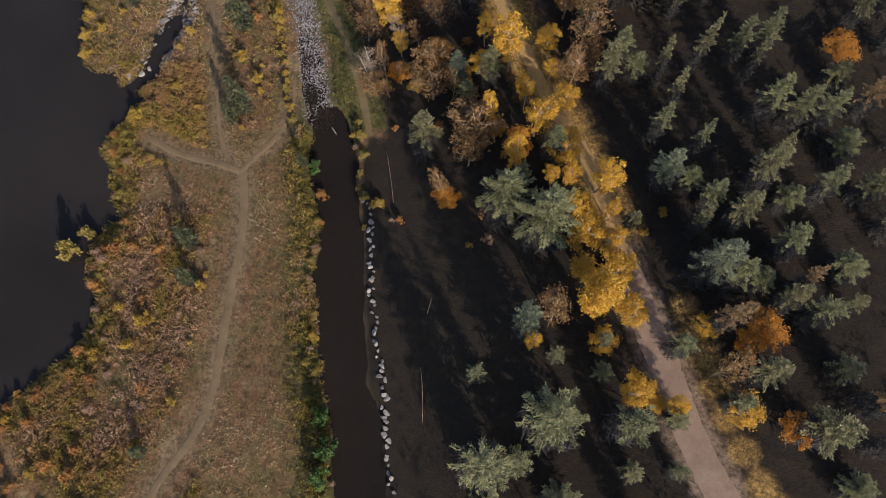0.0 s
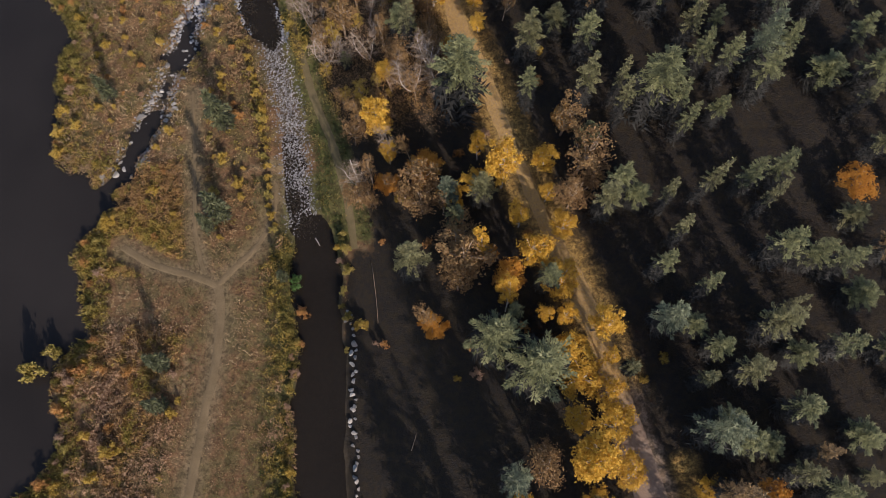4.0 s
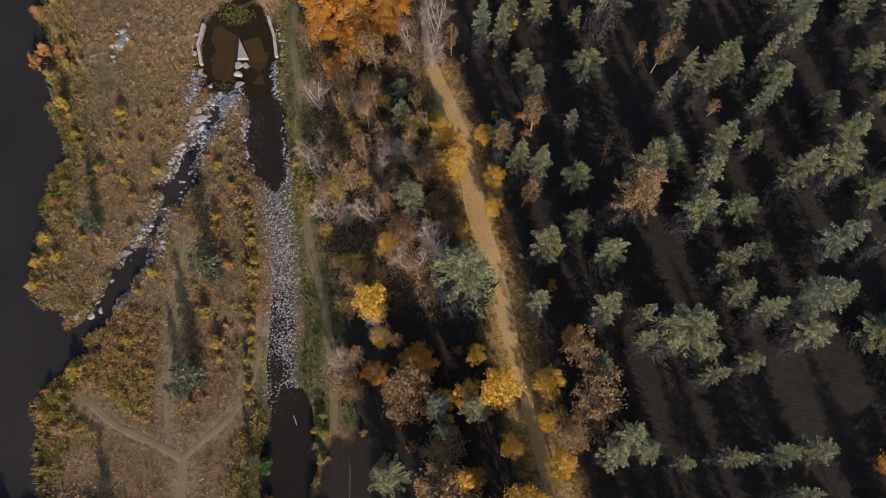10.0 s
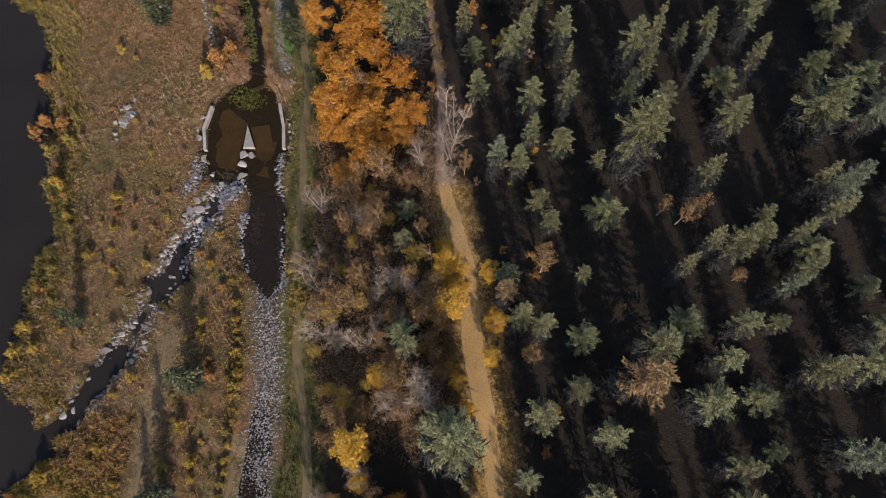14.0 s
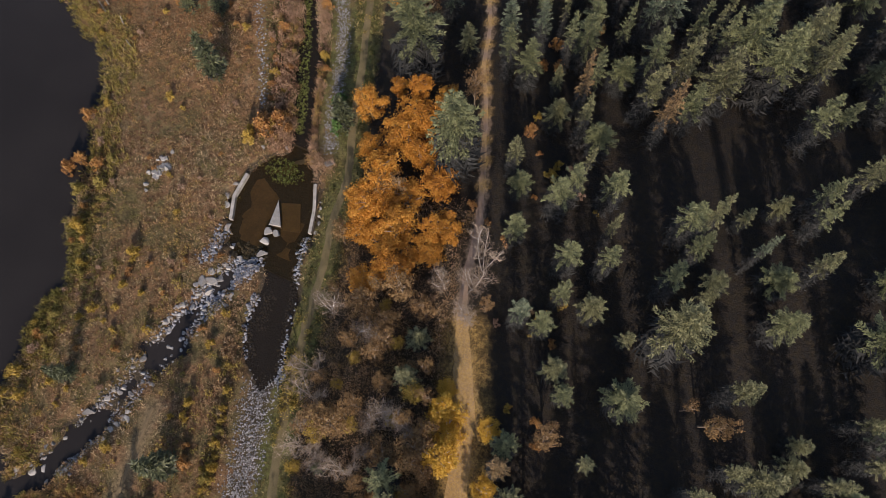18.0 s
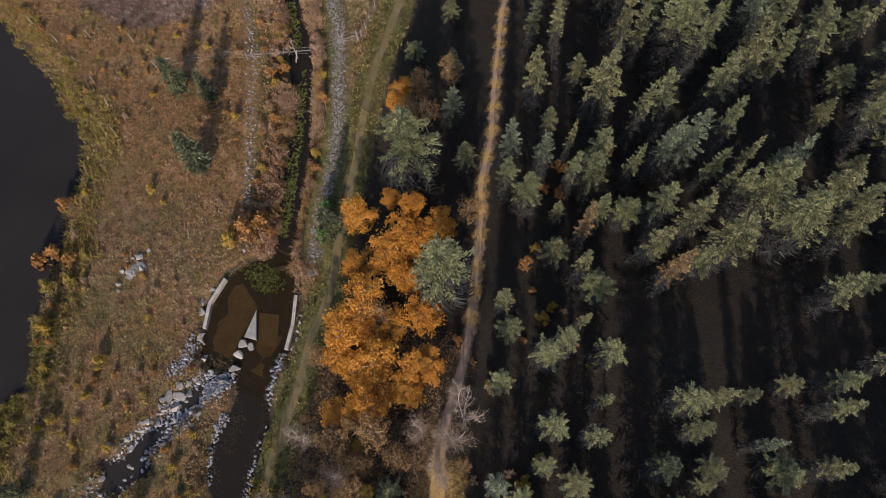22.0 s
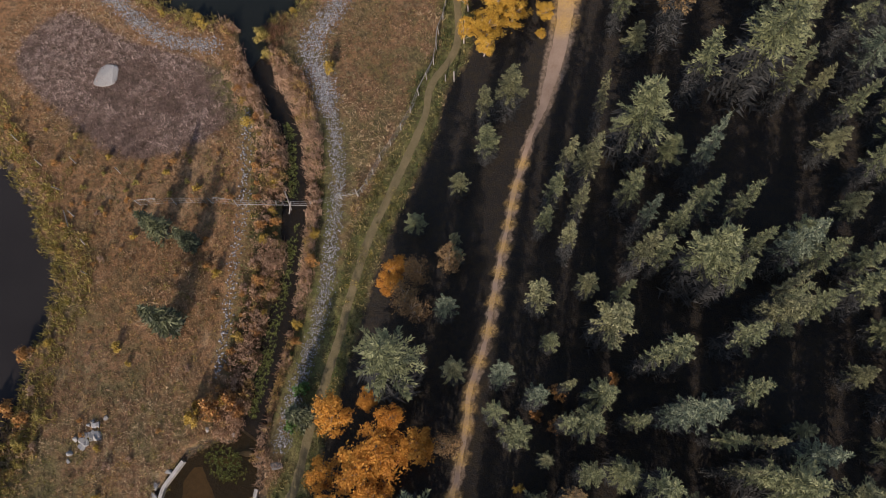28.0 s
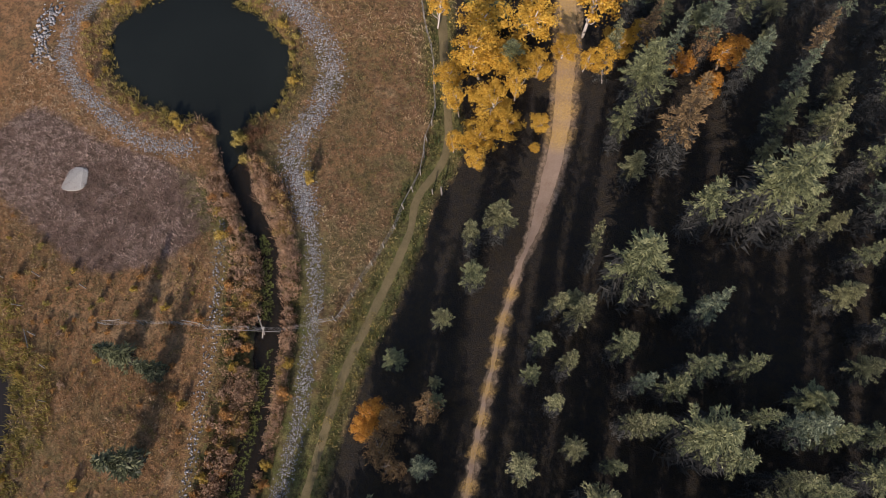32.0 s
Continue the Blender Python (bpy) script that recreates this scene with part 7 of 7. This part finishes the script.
brown_stand([(-7, 61.6, 5, 1.3), (-12, 61.6, 7, 1.1), (-4.9, 61.8, 6, 1.2), (-9.1, 62.6, 5, 1.6), (-11.9, 64.1, 4, 1.5), (-9.8, 64.6, 4, 1.4), (-16.3, 65.4, 5, 1), (-13, 65.4, 5, 1), (15.5, 66.1, 8, 0.7), (-7.3, 66.4, 5, 1.5), (-12, 66.9, 5, 1.1), (-10.1, 67.4, 7, 1.1), (-2.7, 68.4, 5, 1), (-17.8, 70.1, 5, 1.2), (-16, 75.6, 5, 1.6), (-14.2, 76.1, 5, 1.2), (-17.9, 76.6, 5, 1.2), (-11.9, 87.1, 8, 1.3), (-19.9, 94.2, 8, 2), (-22, 97, 8, 1.7), (-18.8, 139.5, 10, 1.8)])
# includes crowns standing in forest shade, dimmed by the brown leaf colour
brown_stand([(5.6, 60.3, 5.4, 0.8), (14, 66.7, 4.5, 1), (20.4, 62.2, 3.5, 1.1), (-22, 97.3, 5.4, 1.9), (-21.7, 94.8, 4.4, 1.8), (-19.9, 99.6, 5.8, 0.9), (1.4, 32.2, 4.5, 2.4), (2.4, 28.7, 4.3, 2.6), (8.9, 12.9, 3.5, 1.4), (22.2, 6.7, 3.5, 0.9), (0.7, 28, 5, 2.3), (-2.1, 35, 6.5, 1.4), (11.7, 34.7, 3.5, 1.4), (13, 36.2, 3.5, 0.9)])
golden_stand([(-8.5, 46.6, 5, 1), (-10.1, 47.5, 6, 1.2), (-6.8, 48.1, 5, 1), (-12.2, 50.4, 6, 1.2), (-3, 52, 5, 1.2), (-11.5, 53.4, 5, 1), (-9, 55.2, 5, 1.3), (-6, 57, 6, 1.2), (-11.7, 57.9, 5, 1), (-5.2, 60.2, 5, 1.1), (-11.5, 60.5, 5, 1.1), (-8.4, 63.2, 5, 1.2), (-11.3, 65.7, 5, 1)])
bare_stand([(-8.6, 38.6, 7, 1.4), (-5, 41.1, 6, 1.1), (-1.1, 46.2, 7, 1.2), (-3.4, 47.8, 7, 1.6), (-1.3, 48.5, 7, 1.6), (-8, 52, 7, 1.2), (-10.8, 52.2, 6, 1.5), (-12.6, 52.3, 7, 1.3), (-13.4, 53.5, 6, 1.3), (-7.4, 53.8, 6, 1.2), (-8, 56.1, 7, 1.1), (-13.9, 56.3, 7, 1.3), (-4.2, 56.7, 6, 1.4), (-6.5, 57.1, 7, 1.6), (-14.9, 58.5, 6, 1.3), (-11, 62.8, 6, 1.4), (-15.8, 63.7, 7, 1.4), (-4.5, 67.3, 8, 1.2), (-6.8, 69.1, 7, 1.6), (-4.7, 69.8, 10, 1.5), (-4.2, 71.8, 10, 1.2)])


# ---- fences ----
def post(x, y, h=1.5, r=0.075, parent=None, lean=3.0):
    z = float(height_at([x], [y])[0])
    top = Vector((x + h * math.sin(radians(_pick.gauss(0, lean))), y + h * math.sin(radians(_pick.gauss(0, lean))), z + h))
    part("post", mesh("post", *tube([(x, y, z - 0.3), top], [r, r * 0.85], 7), WOOD), parent)
    return top


def bar(a, b, r, parent, name="rail", mat=WOOD, sag=0.0):
    a, b = Vector(a), Vector(b)
    pts = [a.lerp(b, t / 4) - Vector((0, 0, sag * math.sin(math.pi * t / 4))) for t in range(5)]
    part(name, mesh(name, *tube(pts, [r] * 5, 5), mat), parent)


fence = thing("pole_fence", "weathered grey pole fence sagging along the grassy path", "fence")
line = smooth([(-32.3, 101.4), (-32.3, 102.8), (-32.7, 105.6), (-33, 109.5), (-33.8, 113.8), (-34.6, 117.6), (-36.2, 121), (-37.6, 124.3), (-40.6, 128.2), (-43.5, 131.2), (-46.6, 134.3), (-53, 142)], 2.6)
tops = [post(p[0], p[1], 1.35, 0.055, fence) for p in line]
for i, (a, b) in enumerate(zip(tops[:-1], tops[1:])):
    bar(a - Vector((0, 0, 0.1)), b - Vector((0, 0, 0.1)), 0.02, fence)
    if a.y > 112:
        bar(a - Vector((0.1, 0, 0.55)), b - Vector((0.1, 0, 0.6)), 0.026, fence)
        if i % 2:
            bar(a - Vector((-0.1, 0, 0.3)), b - Vector((0.15, 0, 0.9)), 0.024, fence)
    else:
        for k in (0.45, 0.8, 1.1):
            bar(a - Vector((0, 0, k)), b - Vector((0, 0, k)), 0.006, fence, "wire", STEEL, 0.03)
cross = thing("wire_fence", "wire fence with loose pale poles crossing the channel", "fence")
line = [(-49.8, 88.8), (-46.9, 90.8), (-43.9, 92.9), (-41.6, 94.0), (-38.6, 96.1), (-35.6, 98.0), (-33.4, 100.2), (-32.4, 101.3)]
tops = [post(x, y, 1.45, 0.06, cross, 4) for x, y in line]
for i, (a, b) in enumerate(zip(tops[:-1], tops[1:])):
    for k in (0.05, 0.55, 1.1):
        bar(a - Vector((0, 0, k)), b - Vector((0, 0, k)), 0.006, cross, "wire", STEEL, 0.04)
    n = 6
    for j in range(1, n):
        p = a.lerp(b, j / n)
        bar(p - Vector((0, 0, 0.05)), p - Vector((0, 0, 1.2)), 0.005, cross, "stay", STEEL)
for a, b in (((-49.8, 88.9), (-48.4, 90.0)), ((-43.8, 93.2), (-42.1, 94.0)), ((-41.6, 93.8), (-38.6, 95.7)), ((-38.6, 95.7), (-35.6, 97.6)), ((-33.5, 100.1), (-32.4, 101.2)), ((-32.4, 101.2), (-32.2, 102.8))):
    bar((*a, 1.0), (*b, 1.05), 0.035, cross, "pole")
bar((-38.3, 97.6, 1.0), (-37.0, 96.6, -0.1), 0.06, cross, "brace")
bar((-37.3, 97.1, 0.6), (-37.1, 96.2, -0.45), 0.07, cross, "brace")
old = thing("old_fence", "line of leaning old wooden posts in the meadow", "fence")
for x, y in ((-64.9, 87), (-61, 86.4), (-57.5, 85.6), (-54.5, 84.2), (-51.5, 82.6), (-49.2, 80.6), (-58.2, 88.5), (-53.8, 90.2)):
    post(x, y, 1.3, 0.06, old, 5)
bar((-55.6, 84.1, 0.3), (-53.9, 83.1, 0.35), 0.04, old, "rail")
gate = thing("gate_post", "lone dark wooden post beside the path", "post")
post(-31.6, 117.0, 1.8, 0.1, gate, 1)
post(-32.4, 116.6, 1.2, 0.07, gate, 1)
log = thing("fallen_log", "fallen pale branch lying in the channel", "log")
s, _p = limb((-12.8, 33.2, -0.3), (-12.3, 32.4, -0.22), 0.06, 0.03, random.Random(2), 0.03, 4, 6)
part("trunk", mesh("trunk", *s, PALE_BARK, True), log)
for i, (x, y, dx, dy) in enumerate(((-7.0, 30.5, 0.9, -6), (-3.2, 8, 0.2, -5), (-2.6, 13, 0.8, 4.5))):
    st = thing("fallen_tree", "thin pale dead trunk lying on the dark forest floor", "log", "fallen trees")
    z = float(height_at([x], [y])[0])
    s, _p = limb((x, y, z + 0.1), (x + dx, y + dy, z + 0.25), 0.04, 0.015, random.Random(i), 0.03, 4, 5)
    part("trunk", mesh("trunk", *s, TWIG, True), st)
